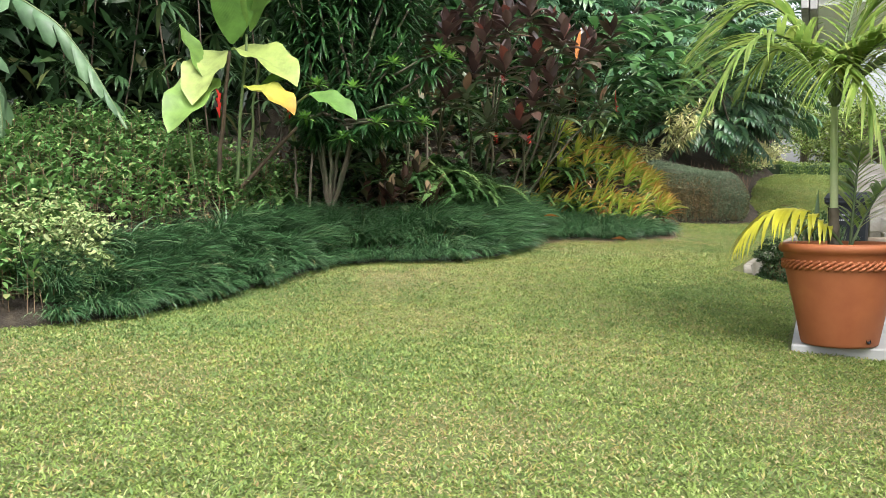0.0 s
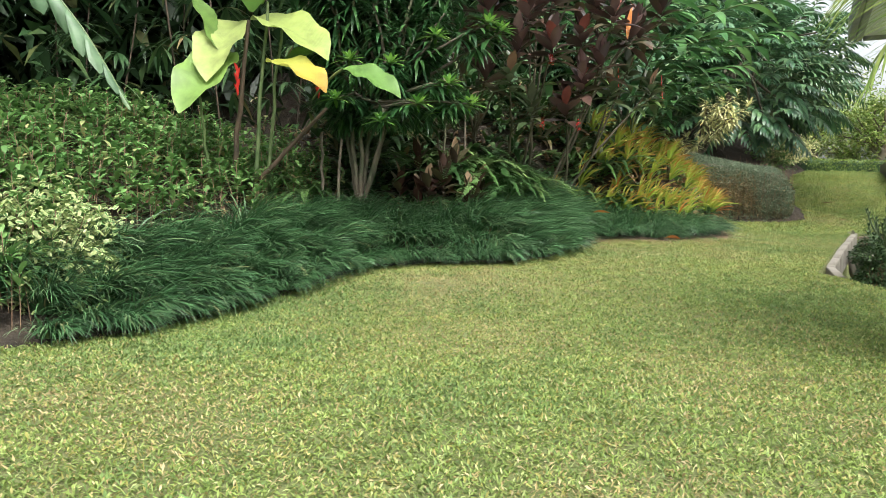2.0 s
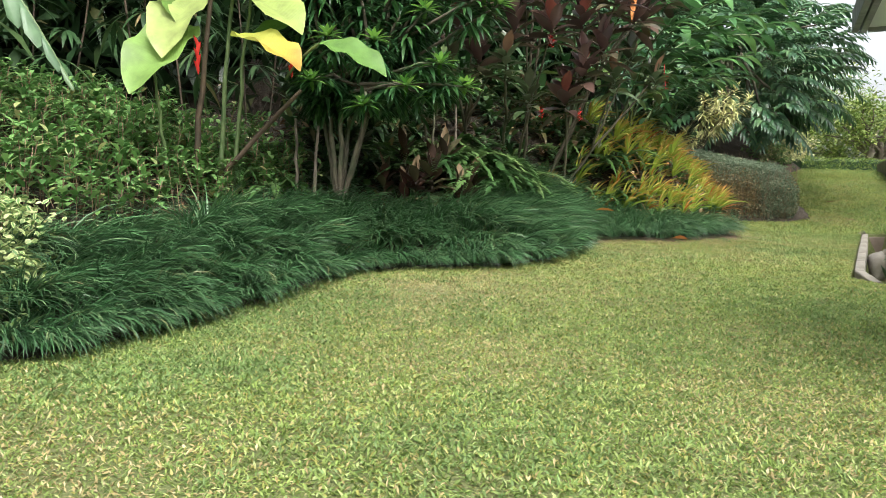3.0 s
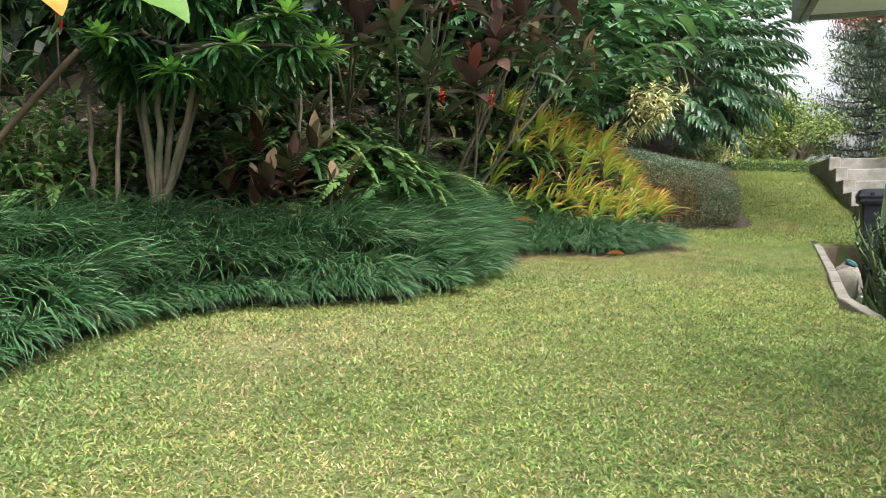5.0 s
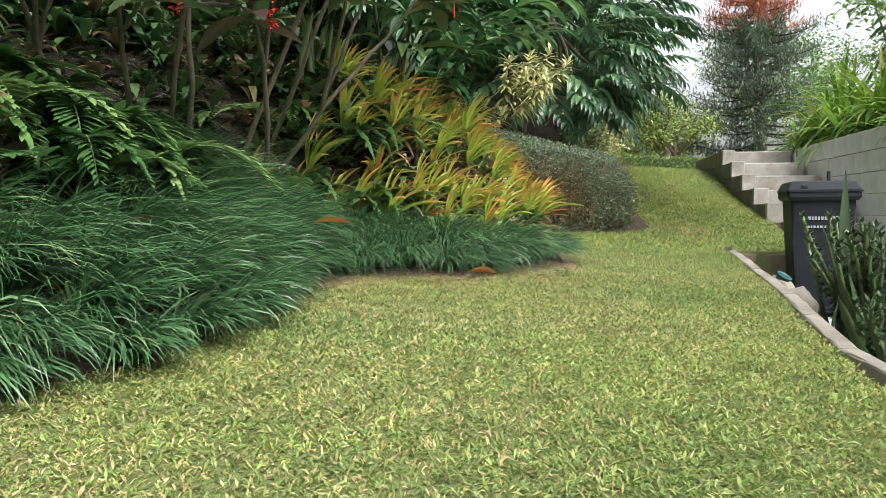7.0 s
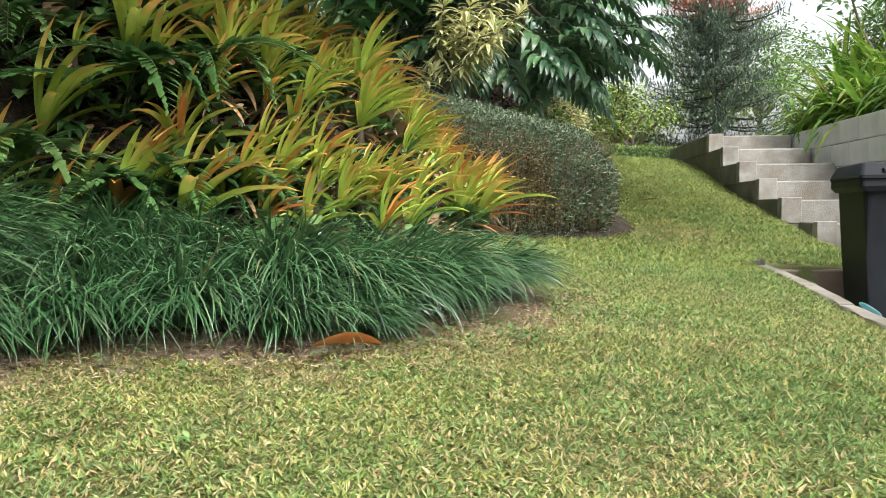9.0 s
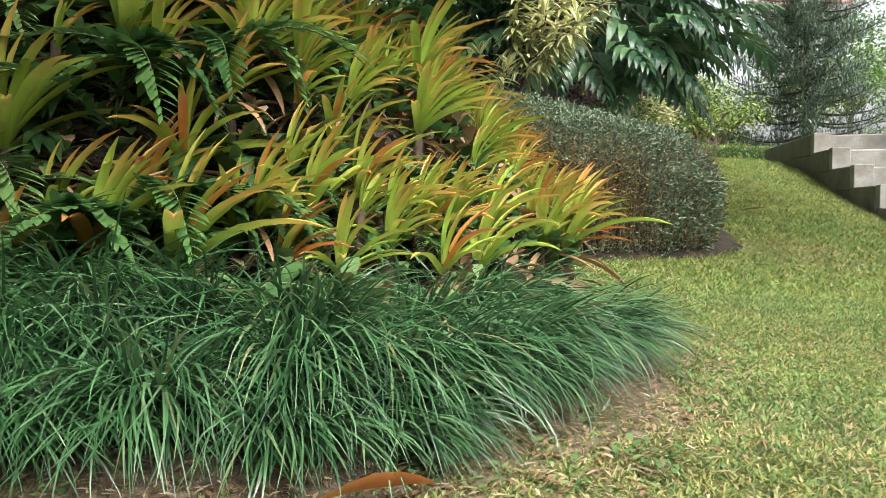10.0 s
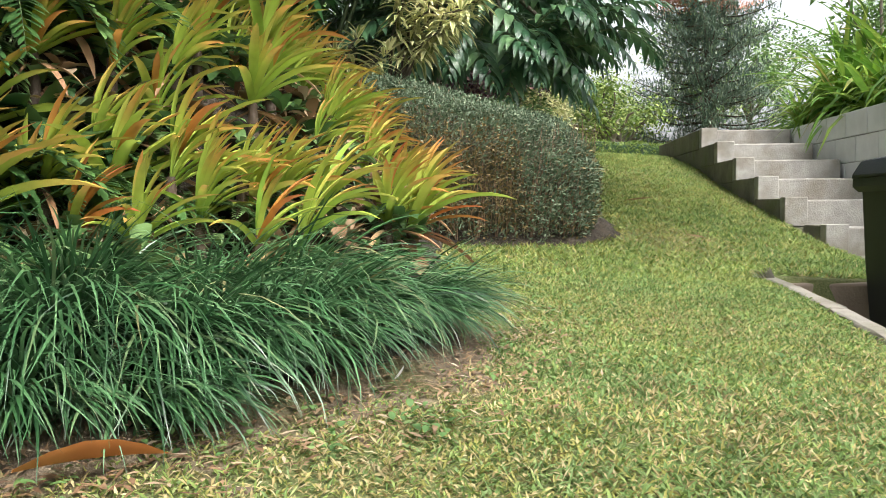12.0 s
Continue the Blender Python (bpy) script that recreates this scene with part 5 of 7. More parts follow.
TI = [((0.0, 8.35), [(0.05, 7.45, 1.75), (-0.25, 7.4, 2.3), (0.05, 7.4, 2.25), (0.3, 7.5, 1.95)], "ti", -1, 0.35), ((0.28, 8.5), [(0.22, 7.25, 1.72), (0.42, 7.55, 1.5)], "ti_green", 1, 0.6),
      ((0.38, 8.55), [(0.58, 7.45, 1.98), (0.62, 7.6, 2.4), (0.4, 7.6, 2.25)], "ti", 0, 0.5), ((0.62, 8.6), [(1.02, 7.75, 1.9), (1.35, 8.1, 2.2), (1.15, 7.85, 2.3)], "ti", -1, 0.7), ((0.85, 8.65), [(0.85, 7.7, 1.72), (0.72, 7.7, 1.5), (0.9, 7.95, 2.15)], "ti", 1, 0.55),
      ((0.75, 8.75), [(1.15, 7.95, 1.7), (1.35, 8.2, 1.88), (1.6, 8.4, 1.75)], "ti_green", -1, 0.5), ((0.5, 8.6), [(0.85, 7.9, 2.55), (0.3, 7.9, 2.6), (0.55, 8.1, 2.45), (0.15, 8.0, 2.4)], "ti", -1, 0.7), ((0.9, 9.3), [(1.5, 8.4, 2.3), (1.75, 8.6, 2.5), (1.1, 8.4, 2.5)], "ti", -1, 0.6), ((-0.3, 8.2), [(-0.45, 7.6, 2.5), (-0.1, 7.5, 2.0), (-0.3, 7.7, 2.2)], "ti", -1, 0.7)]
for p, heads, mat, fl, at in TI:
    plant = ti_plant(p, heads, 20, 0.26 if mat == "ti" else 0.21, mat, fl, at)
    if p == (0.62, 8.6):
        add_part("leaf", Buf().add(*leaf_to((1.3, 8.0, 2.12), (1.33, 7.95, 2.4), 0.06, 0.0, "lance", 0.2)), [M["orange_dead"]], plant, "orange dying leaf standing upright")
for x, y in [(-0.48, 6.98), (-0.2, 7.25), (-0.05, 7.15), (-0.4, 6.95), (-0.15, 7.1), (-0.5, 7.2), (0.0, 7.3), (-0.28, 7.0), (-0.3, 7.25), (-0.62, 7.0)]:
    ti_plant((x, y), [(x + rng.normal(0, 0.03), y - 0.03, bed_at(x, y) + rng.uniform(0.1, 0.32))], 16, 0.2, "ti_dull")
for x, y, dx, top in [(-0.3, 7.4, 0.03, 1.4), (-0.12, 7.5, 0.0, 1.45), (-1.15, 6.6, 0.02, 1.2), (-1.05, 6.55, 0.06, 1.15)]:
    z = bed_at(x, y) - 0.02
    tagged(link_obj("bare_stem", Buf().add(*tube(curve_pts((x, y, z), (x + dx, y - 0.1, top), 0.02, 8, 0.005), np.linspace(0.014, 0.008, 8), 6)).mesh("bare_stem"), [M["bark"]]), "thin bare pale stem standing in the bed", "stem", "bare stems in the bed")


# ---- ferns ----
FERN_FRONDS = []
for up, arch, n in [(0.95, 0.75, 26), (0.7, 0.62, 24), (1.2, 0.9, 28)]:
    FERN_FRONDS.append(frond(n, 0.6, 0.085, 0.024, arch, up, 0.12, "oval", True, 1.0, 0.0035).mesh("frond"))
for me in FERN_FRONDS:
    me.materials.append(M["fern"])
    me.materials.append(M["stem_green"])


def fern(x, y, n=9, size=1.0):
    th = thing("fern", (x, y, bed_at(x, y) + (0.14 if y < 8.2 else 0.06)), "green sword fern with arching feathered fronds", "fern", "ferns under the ti plants")
    for i in range(n):
        ob = new("frond", FERN_FRONDS[i % 3])
        ob.parent = th
        ob.matrix_basis = turned((0, 0, 0), i * 2.4 + rng.uniform(-0.4, 0.4), size * rng.uniform(0.8, 1.15), rng.normal(0, 0.1))


for x, y, s in [(-0.3, 7.2, 0.9), (-0.05, 7.3, 1.0), (0.2, 7.35, 1.0), (0.05, 7.6, 1.1), (0.3, 7.62, 1.0), (0.3, 7.9, 1.1), (0.62, 7.95, 0.6), (0.5, 8.15, 1.0), (0.75, 8.4, 0.7), (0.95, 8.65, 1.0), (0.75, 8.6, 1.1), (1.2, 8.85, 1.0), (1.05, 9.0, 1.2), (1.4, 8.95, 0.95), (1.3, 9.25, 1.2), (1.5, 9.3, 1.1), (1.65, 9.0, 0.7), (1.0, 9.35, 1.1),
                (-0.25, 7.6, 1.0), (0.15, 8.1, 1.1), (-0.1, 7.45, 1.15), (0.12, 7.55, 1.25), (0.3, 7.7, 1.2), (-0.2, 7.65, 1.25), (0.05, 7.85, 1.3), (0.02, 7.7, 1.2), (0.28, 7.78, 1.2), (-0.3, 7.35, 0.9), (0.0, 7.95, 0.9), (0.3, 7.5, 0.9), (0.12, 7.5, 0.9), (0.45, 8.0, 1.0), (1.15, 8.7, 0.7), (1.5, 9.0, 0.7), (1.35, 8.75, 0.6), (1.7, 9.1, 0.5), (-1.25, 6.45, 0.6), (-1.45, 6.4, 0.6), (1.85, 9.0, 0.5), (2.05, 9.15, 0.45), (-0.5, 7.35, 0.8)]:
    fern(x, y, 9, s * (1.15 if y < 8.2 else 1.0))


# ---- bromeliads ----
def strap_leaf(length, width, rise, over):
    """One channelled strap leaf along +x that leaves its foot at rise off the upright and curves over; it narrows to a point."""
    k = 9
    s = np.linspace(0, 1, k)
    ang = rise + (over - rise) * s ** 1.2
    x = np.r_[0, np.cumsum(np.sin((ang[1:] + ang[:-1]) / 2))] * length / (k - 1) + 0.008
    z = np.r_[0, np.cumsum(np.cos((ang[1:] + ang[:-1]) / 2))] * length / (k - 1)
    half = width / 2 * np.interp(s, [0, 0.15, 0.5, 0.8, 1.0], [0.75, 0.85, 1.0, 0.72, 0.05])
    lift = half * 0.75
    v = np.stack([np.stack([x - np.cos(ang) * lift * abs(q), q * half, z + np.sin(ang) * lift * abs(q)], 1) for q in (-1, 0, 1)], 1)
    c = np.zeros((k, 3, 3))
    c[..., 0], c[..., 1] = s[:, None], np.array([0.0, 0.5, 1.0])
    f = [(i * 3 + j, i * 3 + j + 1, i * 3 + j + 4, i * 3 + j + 3) for i in range(k - 1) for j in range(2)]
    return v.reshape(-1, 3), f, c.reshape(-1, 3)


BROM = []
for rise, over in [(0.1, 0.75), (0.35, 1.2), (0.6, 1.55), (0.9, 1.8), (1.3, 2.0)]:
    me = Buf().add(*strap_leaf(0.265, 0.025, rise, over)).mesh("leaf")
    BROM.append([])
    for kind in ("brom", "brom_tipped", "brom_orange", "brom_dry"):
        dup = me.copy()
        dup.materials.append(M[kind])
        BROM[-1].append(dup)


def bromeliad(x, y, size, n=12, lift=0.05):
    """A fan of strap leaves that arches towards the lawn, on a short stem with dead leaves below."""
    at = (x, y, bed_at(x, y) + lift)
    th = thing("bromeliad", at, "bromeliad fan of yellow-green strap leaves with orange tips", "bromeliad", "bromeliads along the bed")
    face = -0.35 + rng.normal(0, 0.5)
    mood = rng.random()
    for i in range(n):
        q = min(3, i * 4 // n)
        u = rng.random()
        kind = 2 if (mood < 0.12 and u < 0.5) or u > 0.95 else 1 if u < (0.9 if mood < 0.5 else 0.55) else 0
        ob = new("leaf", BROM[q][kind])
        ob.parent = th
        spread = 0.4 + 1.5 * i / n
        ob.matrix_basis = turned((0, 0, 0.03 * (1 - i / n)), face + (1 if i % 2 else -1) * spread * rng.uniform(0.15, 1.0), size * rng.uniform(0.8, 1.15) * (0.8 + 0.3 * i / n), rng.normal(0, 0.1))
    for i in range(int(rng.integers(2, 7))):
        ob = new("dead_leaf", BROM[4][3])
        ob.parent = th
        ob.matrix_basis = turned((0, 0, -0.01), rng.uniform(0, 6.28), size * rng.uniform(0.5, 0.9), -rng.uniform(0.2, 0.7))
    add = Buf().add(*tube(curve_pts((0, 0, -lift - 0.03), (0, 0, 0.03), 0, 3), [0.014, 0.016, 0.012], 6)).mesh("stem")
    link_obj("stem", add, [M["stem_brown"]], th)


spots = []
for row, (d, n) in enumerate([(0.17, 11), (0.29, 13), (0.42, 14), (0.56, 14), (0.71, 14), (0.87, 13), (1.04, 12), (1.23, 11), (1.43, 9), (1.65, 8)]):
    for k in range(n):
        y = 8.85 + (k + 0.5 * (row % 2)) * 2.2 / n
        edge_x = float(np.interp(y, [8.5, 8.82, 9.2, 9.8, 10.4, 10.78, 12], [2.4, 2.47, 2.6, 2.78, 2.95, 3.0, 2.9]))
        x = edge_x - d - (0.3 if y < 9.1 else 0.0)
        far_in = float(inside(x, y))
        if (0.15 if y > 9.35 else 0.36) < far_in and x > 0.75 and not (far_in > 0.6 and rng.random() < np.interp(far_in, [0.6, 1.0, 1.3], [0.05, 0.4, 0.75])):
            spots.append((x, y, rng.uniform(0.6, 1.15)))
spots += [(1.28, 8.95, 1.15), (1.12, 9.15, 1.25), (1.45, 9.12, 1.05), (1.3, 9.4, 1.3), (1.55, 9.5, 1.2), (1.7, 9.15, 0.9), (1.9, 9.05, 0.8), (2.05, 9.2, 0.75), (1.6, 8.95, 0.7), (1.8, 9.3, 1.0)]
for x, y, s in spots:
    bromeliad(x + rng.normal(0, 0.03), y + rng.normal(0, 0.03), s * rng.uniform(0.9, 1.1), int(rng.integers(11, 18)), rng.uniform(0.02, 0.16))


# ---- clipped grey-green hedge ----
def hedge():
    th = thing("hedge", (3.6, 11.5, lawn_z(3.6, 11.5)), "clipped grey-green hedge block, twiggy and brown at the sides", "hedge")
    corners = [(2.7, 10.62), (4.07, 10.84), (4.28, 12.7), (2.7, 12.7)]
    ring = np.array(corners)
    mid = ring.mean(0)
    t = np.linspace(0, 1, 41)[:-1]
    path = np.array([np.interp(t * 4, range(5), np.r_[ring[:, i], ring[:1, i]]) for i in range(2)]).T
    for _ in range(3):
        path = (np.roll(path, 1, 0) + 2 * path + np.roll(path, -1, 0)) / 4

    def surface(u, h):
        """A place on the hedge's side (h 0 to 1) or over its rounded top (h 1 to 2)."""
        k = u * 40
        p = np.stack([np.interp(k, range(41), np.r_[path[:, i], path[:1, i]]) for i in range(2)], 1)
        inset = np.where(h <= 1, np.interp(h, [0, 0.3, 0.75, 1], [0.09, 0.0, 0.0, 0.1]), 0.1 + (h - 1) * 0.9)
        q = p + (mid - p) * inset[:, None]
        foot = lawn_z(q[:, 0], q[:, 1])
        top = 1.09 + 0.17 * (4.1 - q[:, 0]) + 0.06 * (q[:, 1] - 11) + 0.03 * np.sin(q[:, 0] * 5) * np.sin(q[:, 1] * 4)
        z = np.where(h <= 1, foot + h * (top - 0.09 - foot), top - 0.09 * np.clip(1 - (h - 1) * 4, 0, 1) ** 2)
        return np.column_stack([q, z])

    leaves, twigs, core = Buf(), Buf(), Buf()
    n = 46000
    u, h = rng.random(n), rng.random(n) ** 0.7
    p = surface(u, h)
    p[:, :2] += (mid - p[:, :2]) * (rng.random(n) ** 2 * 0.1)[:, None]
    az = np.arctan2(p[:, 1] - mid[1], p[:, 0] - mid[0]) + rng.normal(0, 0.8, n)
    bare = np.exp(-((h - 0.45) / 0.42) ** 2) * np.clip(2.6 * mottle(u * 6.5, h * 0.45, 0.3, 3.0) - 0.45, 0.1, 0.95)
    worn = rng.random(n) < bare
    for g, mt in ((~worn, 0), (worn, 1)):
        k = int(g.sum())
        leaves.add(*leaf_set(p[g], az[g], rng.uniform(-0.3, 1.2, k), rng.uniform(0.018, 0.032, k), rng.uniform(0.008, 0.014, k), 0.1, "small", 0.1, rng.normal(0, 0.5, k), cols=2), mat=mt)
    n = 26000
    p = surface(rng.random(n), 1 + (1 - np.sqrt(rng.random(n))))
    p[:, 2] += rng.normal(0, 0.014, n)
    leaves.add(*leaf_set(p, rng.uniform(0, 6.28, n), rng.uniform(-0.1, 1.4, n), rng.uniform(0.014, 0.026, n), rng.uniform(0.007, 0.011, n), 0.1, "small", 0.1, rng.normal(0, 0.5, n), cols=2))
    for i in range(900):
        a = surface(rng.random(1), np.array([0.0]))[0]
        a[:2] += (mid - a[:2]) * rng.uniform(0.02, 0.16)
        a[2] = lawn_z(a[0], a[1])
        out = (a[:2] - mid) / np.linalg.norm(a[:2] - mid)
        e = a + [out[0] * 0.05 + rng.normal(0, 0.05), out[1] * 0.05 + rng.normal(0, 0.05), rng.uniform(0.25, 0.6)]
        twigs.add(*tube(curve_pts(a, e, 0, 4, 0.012), [0.0035, 0.003, 0.002, 0.0015], 3))
    # added dark shell behind the leaves, standing in for the hedge's inner shade
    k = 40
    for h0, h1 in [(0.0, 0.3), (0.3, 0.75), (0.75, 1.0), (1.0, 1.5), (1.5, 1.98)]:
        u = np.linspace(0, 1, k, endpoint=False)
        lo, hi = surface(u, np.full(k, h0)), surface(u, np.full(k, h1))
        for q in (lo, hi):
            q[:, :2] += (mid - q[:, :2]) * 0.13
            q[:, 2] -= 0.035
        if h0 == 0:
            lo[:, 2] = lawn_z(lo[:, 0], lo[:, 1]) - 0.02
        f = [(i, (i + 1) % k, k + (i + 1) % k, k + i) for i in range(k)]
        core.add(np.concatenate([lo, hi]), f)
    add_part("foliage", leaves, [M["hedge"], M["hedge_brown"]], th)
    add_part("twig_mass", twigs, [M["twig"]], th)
    add_part("core", core, [M["hedge_inner_shade"]], th)


hedge()


# ---- cream-striped song plants ----
def song(base, heads, label):
    b = np.array((*base, bed_at(*base)))
    th = thing("song_plant", b, label, "dracaena", "cream-striped dracaenas")
    leaves = Buf()
    for h in heads:
        h = np.array(h)
        add_part("stem", Buf().add(*tube(curve_pts(b + [0, 0, -0.03], h, 0.05, 7, 0.02), np.linspace(0.014, 0.006, 7), 5)), [M["bark"]], th)
        s = h - (h - b) * min(1, 0.4 / np.linalg.norm(h - b))
        shoot(leaves, s, h, 75, 0.17, 0.028, 0, 0, 0.0, "lance", 0.2, 0.35)
    add_part("foliage", leaves, [M["song"]], th, "cream-striped leaves")


song((3.3, 12.3), [(3.45, 11.95, 1.95), (3.65, 11.95, 1.95), (3.85, 11.9, 2.05), (3.55, 12.1, 2.15), (3.3, 12.0, 2.1), (3.75, 12.1, 2.2), (3.6, 11.8, 1.85)], "dracaena with cream-striped drooping leaves above the hedge")
song((2.7, 11.6), [(2.75, 11.4, 1.5), (2.9, 11.5, 1.6), (3.1, 11.6, 1.55), (2.6, 11.5, 1.55)], "small dracaena with cream-striped leaves behind the bromeliads")


# ---- ginger canes with long glossy leaves ----
GINGER = []
for i in range(3):
    buf = Buf()
    n = 16
    s = np.linspace(0, 1, 12)
    mid = np.stack([1.1 * s ** 1.6, 0 * s, 1.75 * s - 0.75 * s ** 2.5], 1)
    buf.add(*tube(mid, np.linspace(0.014, 0.005, 12), 5), mat=1)
    t = np.linspace(0.25, 1.0, n)
    base = np.stack([np.interp(t, s, mid[:, j]) for j in range(3)], 1)
    az = np.where(np.arange(n) % 2, 0.75, -0.75) + rng.normal(0, 0.2, n)
    buf.add(*leaf_set(base, az, rng.uniform(0.1, 0.5, n), rng.uniform(0.34, 0.48, n), rng.uniform(0.075, 0.1, n), rng.uniform(0.3, 0.6, n), "lance", 0.14))
    GINGER.append(buf.mesh("cane"))
    GINGER[-1].materials.append(M["ginger"])
    GINGER[-1].materials.append(M["stem_green"])


def ginger(x, y, canes):
    th = thing("ginger_plant", (x, y, bed_at(x, y)), "ginger clump with arching canes of long glossy leaves", "ginger", "ginger clumps behind the bromeliads")
    for i, (az, size) in enumerate(canes):
        ob = new("cane", GINGER[i % 3])
        ob.parent = th
        ob.matrix_basis = turned((rng.normal(0, 0.1), rng.normal(0, 0.1), -0.02), az, size, rng.normal(0, 0.08))
    return th


def hanging_spike(th, top, length):
    """A hanging flower spike of red bracts in two rows."""
    buf = Buf().add(*tube(curve_pts(np.array(top) + [0, 0.05, 0.1], np.array(top) - [0, 0, length], 0, 5), 0.004, 5))
    m = int(length / 0.022)
    foot = np.array(top) - np.linspace(0, length, m)[:, None] * [0, 0, 1]
    buf.add(*leaf_set(foot, np.where(np.arange(m) % 2, -0.4, 2.7), 0.3, 0.032, 0.015, 0.3, "oval", 0.3))
    add_part("flower", buf, [M["red"]], th, "hanging red flower spike")


clump = ginger(1.75, 10.3, [(-1.0, 1.15), (-0.5, 1.25), (-0.1, 1.2), (-1.5, 1.1), (0.3, 1.2), (-0.7, 1.4), (-2.0, 1.2)])
hanging_spike(clump, (1.92, 9.15, 1.9), 0.14)
hanging_spike(clump, (1.45, 9.0, 2.0), 0.15)
ginger(2.3, 11.5, [(-0.9, 0.95), (-0.4, 1.05), (0.1, 1.0), (-1.4, 0.9), (-0.6, 1.25), (0.4, 1.2)])
ginger(1.2, 9.7, [(-1.2, 1.2), (-0.6, 1.3), (-1.8, 1.2), (-0.2, 1.35), (-2.4, 1.3)])
ginger(3.0, 12.9, [(-0.9, 1.1), (-0.3, 1.2), (0.2, 1.1), (-1.4, 1.0), (-0.6, 1.4)])


# ---- dark broad-leaved tree ----
BIG = []
for arch, up in [(0.45, 0.35), (0.6, 0.6), (0.35, 0.05)]:
    me = frond(8, 0.85, 0.34, 0.1, arch, up, 0.55, "lance", True, 0.85, 0.01).mesh("leaf")
    me.materials.append(M["bigleaf"])
    me.materials.append(M["stem_green"])
    BIG.append(me)


def broadleaf_tree(base, top, crown, n, size, label):
    b = np.array((*base, (bed_at(*base) if base[1] < 15.6 else float(lawn_z(*base))) - 0.05))
    th = thing("broadleaf_tree", b, label, "tree", "dark broad-leaved trees")
    add_part("trunk", Buf().add(*tube(curve_pts(b, top, 0, 9, 0.02), np.linspace(0.09, 0.045, 9), 9)), [M["bark"]], th)
    c, r = np.array(crown[:3]), np.array(crown[3:])
    for i in range(n):
        u = rng.normal(0, 1, 3)
        u /= np.linalg.norm(u)
        p = c + u * r * rng.uniform(0.25, 0.85)
        p[2] = max(p[2], 1.85 + 0.2 * rng.random())
        if i < 9:
            add_part("limb", Buf().add(*tube(curve_pts(top if i % 2 else (np.array(top) + b) / 2 + [0, 0, 0.5], p, 0.05, 6, 0.03), np.linspace(0.035, 0.012, 6), 6)), [M["bark"]], th)
        ob = new("leaf", BIG[i % 3])
        ob.matrix_basis = turned(p, math.atan2(u[1], u[0]) + rng.normal(0, 0.5), size * rng.uniform(0.75, 1.1), 0.5 * u[2] + rng.normal(0, 0.15))
        child_at(ob, th)


broadleaf_tree((4.0, 13.6), (4.2, 13.4, 3.2), (4.3, 13.1, 2.5, 1.35, 1.0, 1.5), 170, 0.75, "dark glossy broad-leaved tree leaning over the lawn")
broadleaf_tree((4.6, 15.4), (4.9, 15.1, 3.6), (5.15, 14.6, 3.05, 1.4, 1.0, 1.3), 140, 0.8, "dark glossy broad-leaved tree with drooping leaf sprays")
broadleaf_tree((2.4, 13.4), (2.4, 13.1, 3.4), (2.5, 12.8, 3.1, 1.3, 0.8, 1.1), 90, 0.75, "dark glossy broad-leaved tree at the back of the bed")
broadleaf_tree((3.1, 14.8), (3.3, 14.6, 4.0), (3.4, 14.3, 4.1, 1.8, 1.0, 1.3), 140, 0.85, "tall dark glossy broad-leaved tree behind the hedge")
broadleaf_tree((1.3, 13.4), (1.3, 13.2, 4.2), (1.5, 13.0, 4.1, 1.5, 0.9, 1.2), 100, 0.85, "tall dark glossy broad-leaved tree at the back of the bed")


broadleaf_tree((7.2, 19.6), (7.3, 19.4, 4.0), (7.2, 19.2, 3.7, 1.8, 1.2, 1.7), 150, 1.0, "dark glossy broad-leaved tree beyond the lawn's crest")
broadleaf_tree((5.4, 17.6), (5.5, 17.4, 4.2), (5.6, 17.2, 4.4, 1.7, 1.2, 1.5), 130, 0.95, "tall dark glossy broad-leaved tree beyond the bed")


# ---- terracotta pot and its palm ----
def lathe(profile, sides=48):
    """A turned body from (radius, height) pairs."""
    th = np.linspace(0, 2 * np.pi, sides, endpoint=False)
    v = np.array([[(r * math.cos(a), r * math.sin(a), z) for a in th] for r, z in profile]).reshape(-1, 3)
    f = [(i * sides + j, i * sides + (j + 1) % sides, (i + 1) * sides + (j + 1) % sides, (i + 1) * sides + j) for i in range(len(profile) - 1) for j in range(sides)]
    return v, f


POT = Vector((1.905, 3.97, float(patio_z(-6.5)) + 0.003))
pot = thing("plant_pot", POT, "large terracotta pot with a rope band, on the patio", "plant pot")
body = [(0.0, 0.012), (0.15, 0.012), (0.16, 0.0), (0.168, 0.004), (0.172, 0.015), (0.2, 0.16), (0.232, 0.3), (0.25, 0.39), (0.252, 0.435), (0.262, 0.44), (0.272, 0.448), (0.275, 0.462), (0.272, 0.476), (0.262, 0.484), (0.246, 0.484), (0.238, 0.476), (0.236, 0.43), (0.22, 0.42)]
link_obj("body", Buf().add(*lathe(body)).mesh("body"), [M["terracotta"]], pot)
for k in range(3):
    z0 = 0.372 + k * 0.013
    a = np.linspace(0, 2 * np.pi, 240)
    rr = 0.25 + 0.006 * np.cos(a * 46 + k * 2.1)
    band = np.stack([rr * np.cos(a), rr * np.sin(a), z0 + 0.006 * np.sin(a * 46 + k * 2.1)], 1)
    link_obj("rope_band", Buf().add(*tube(band, 0.0075, 6)).mesh("rope_band"), [M["terracotta"]], pot)
v, f = lathe([(0.0, 0.0), (0.012, 0.0), (0.012, 0.004)], 16)
hole = link_obj("drain_hole", Buf().add(v, f).mesh("drain_hole"), [M["bin"]], pot)
hole.matrix_basis = Matrix.Translation((0.055, -0.167, 0.035)) @ Euler((radians(80), 0, radians(18))).to_matrix().to_4x4()
v, f = lathe([(0.0, 0.435), (0.1, 0.437), (0.233, 0.43)], 32)
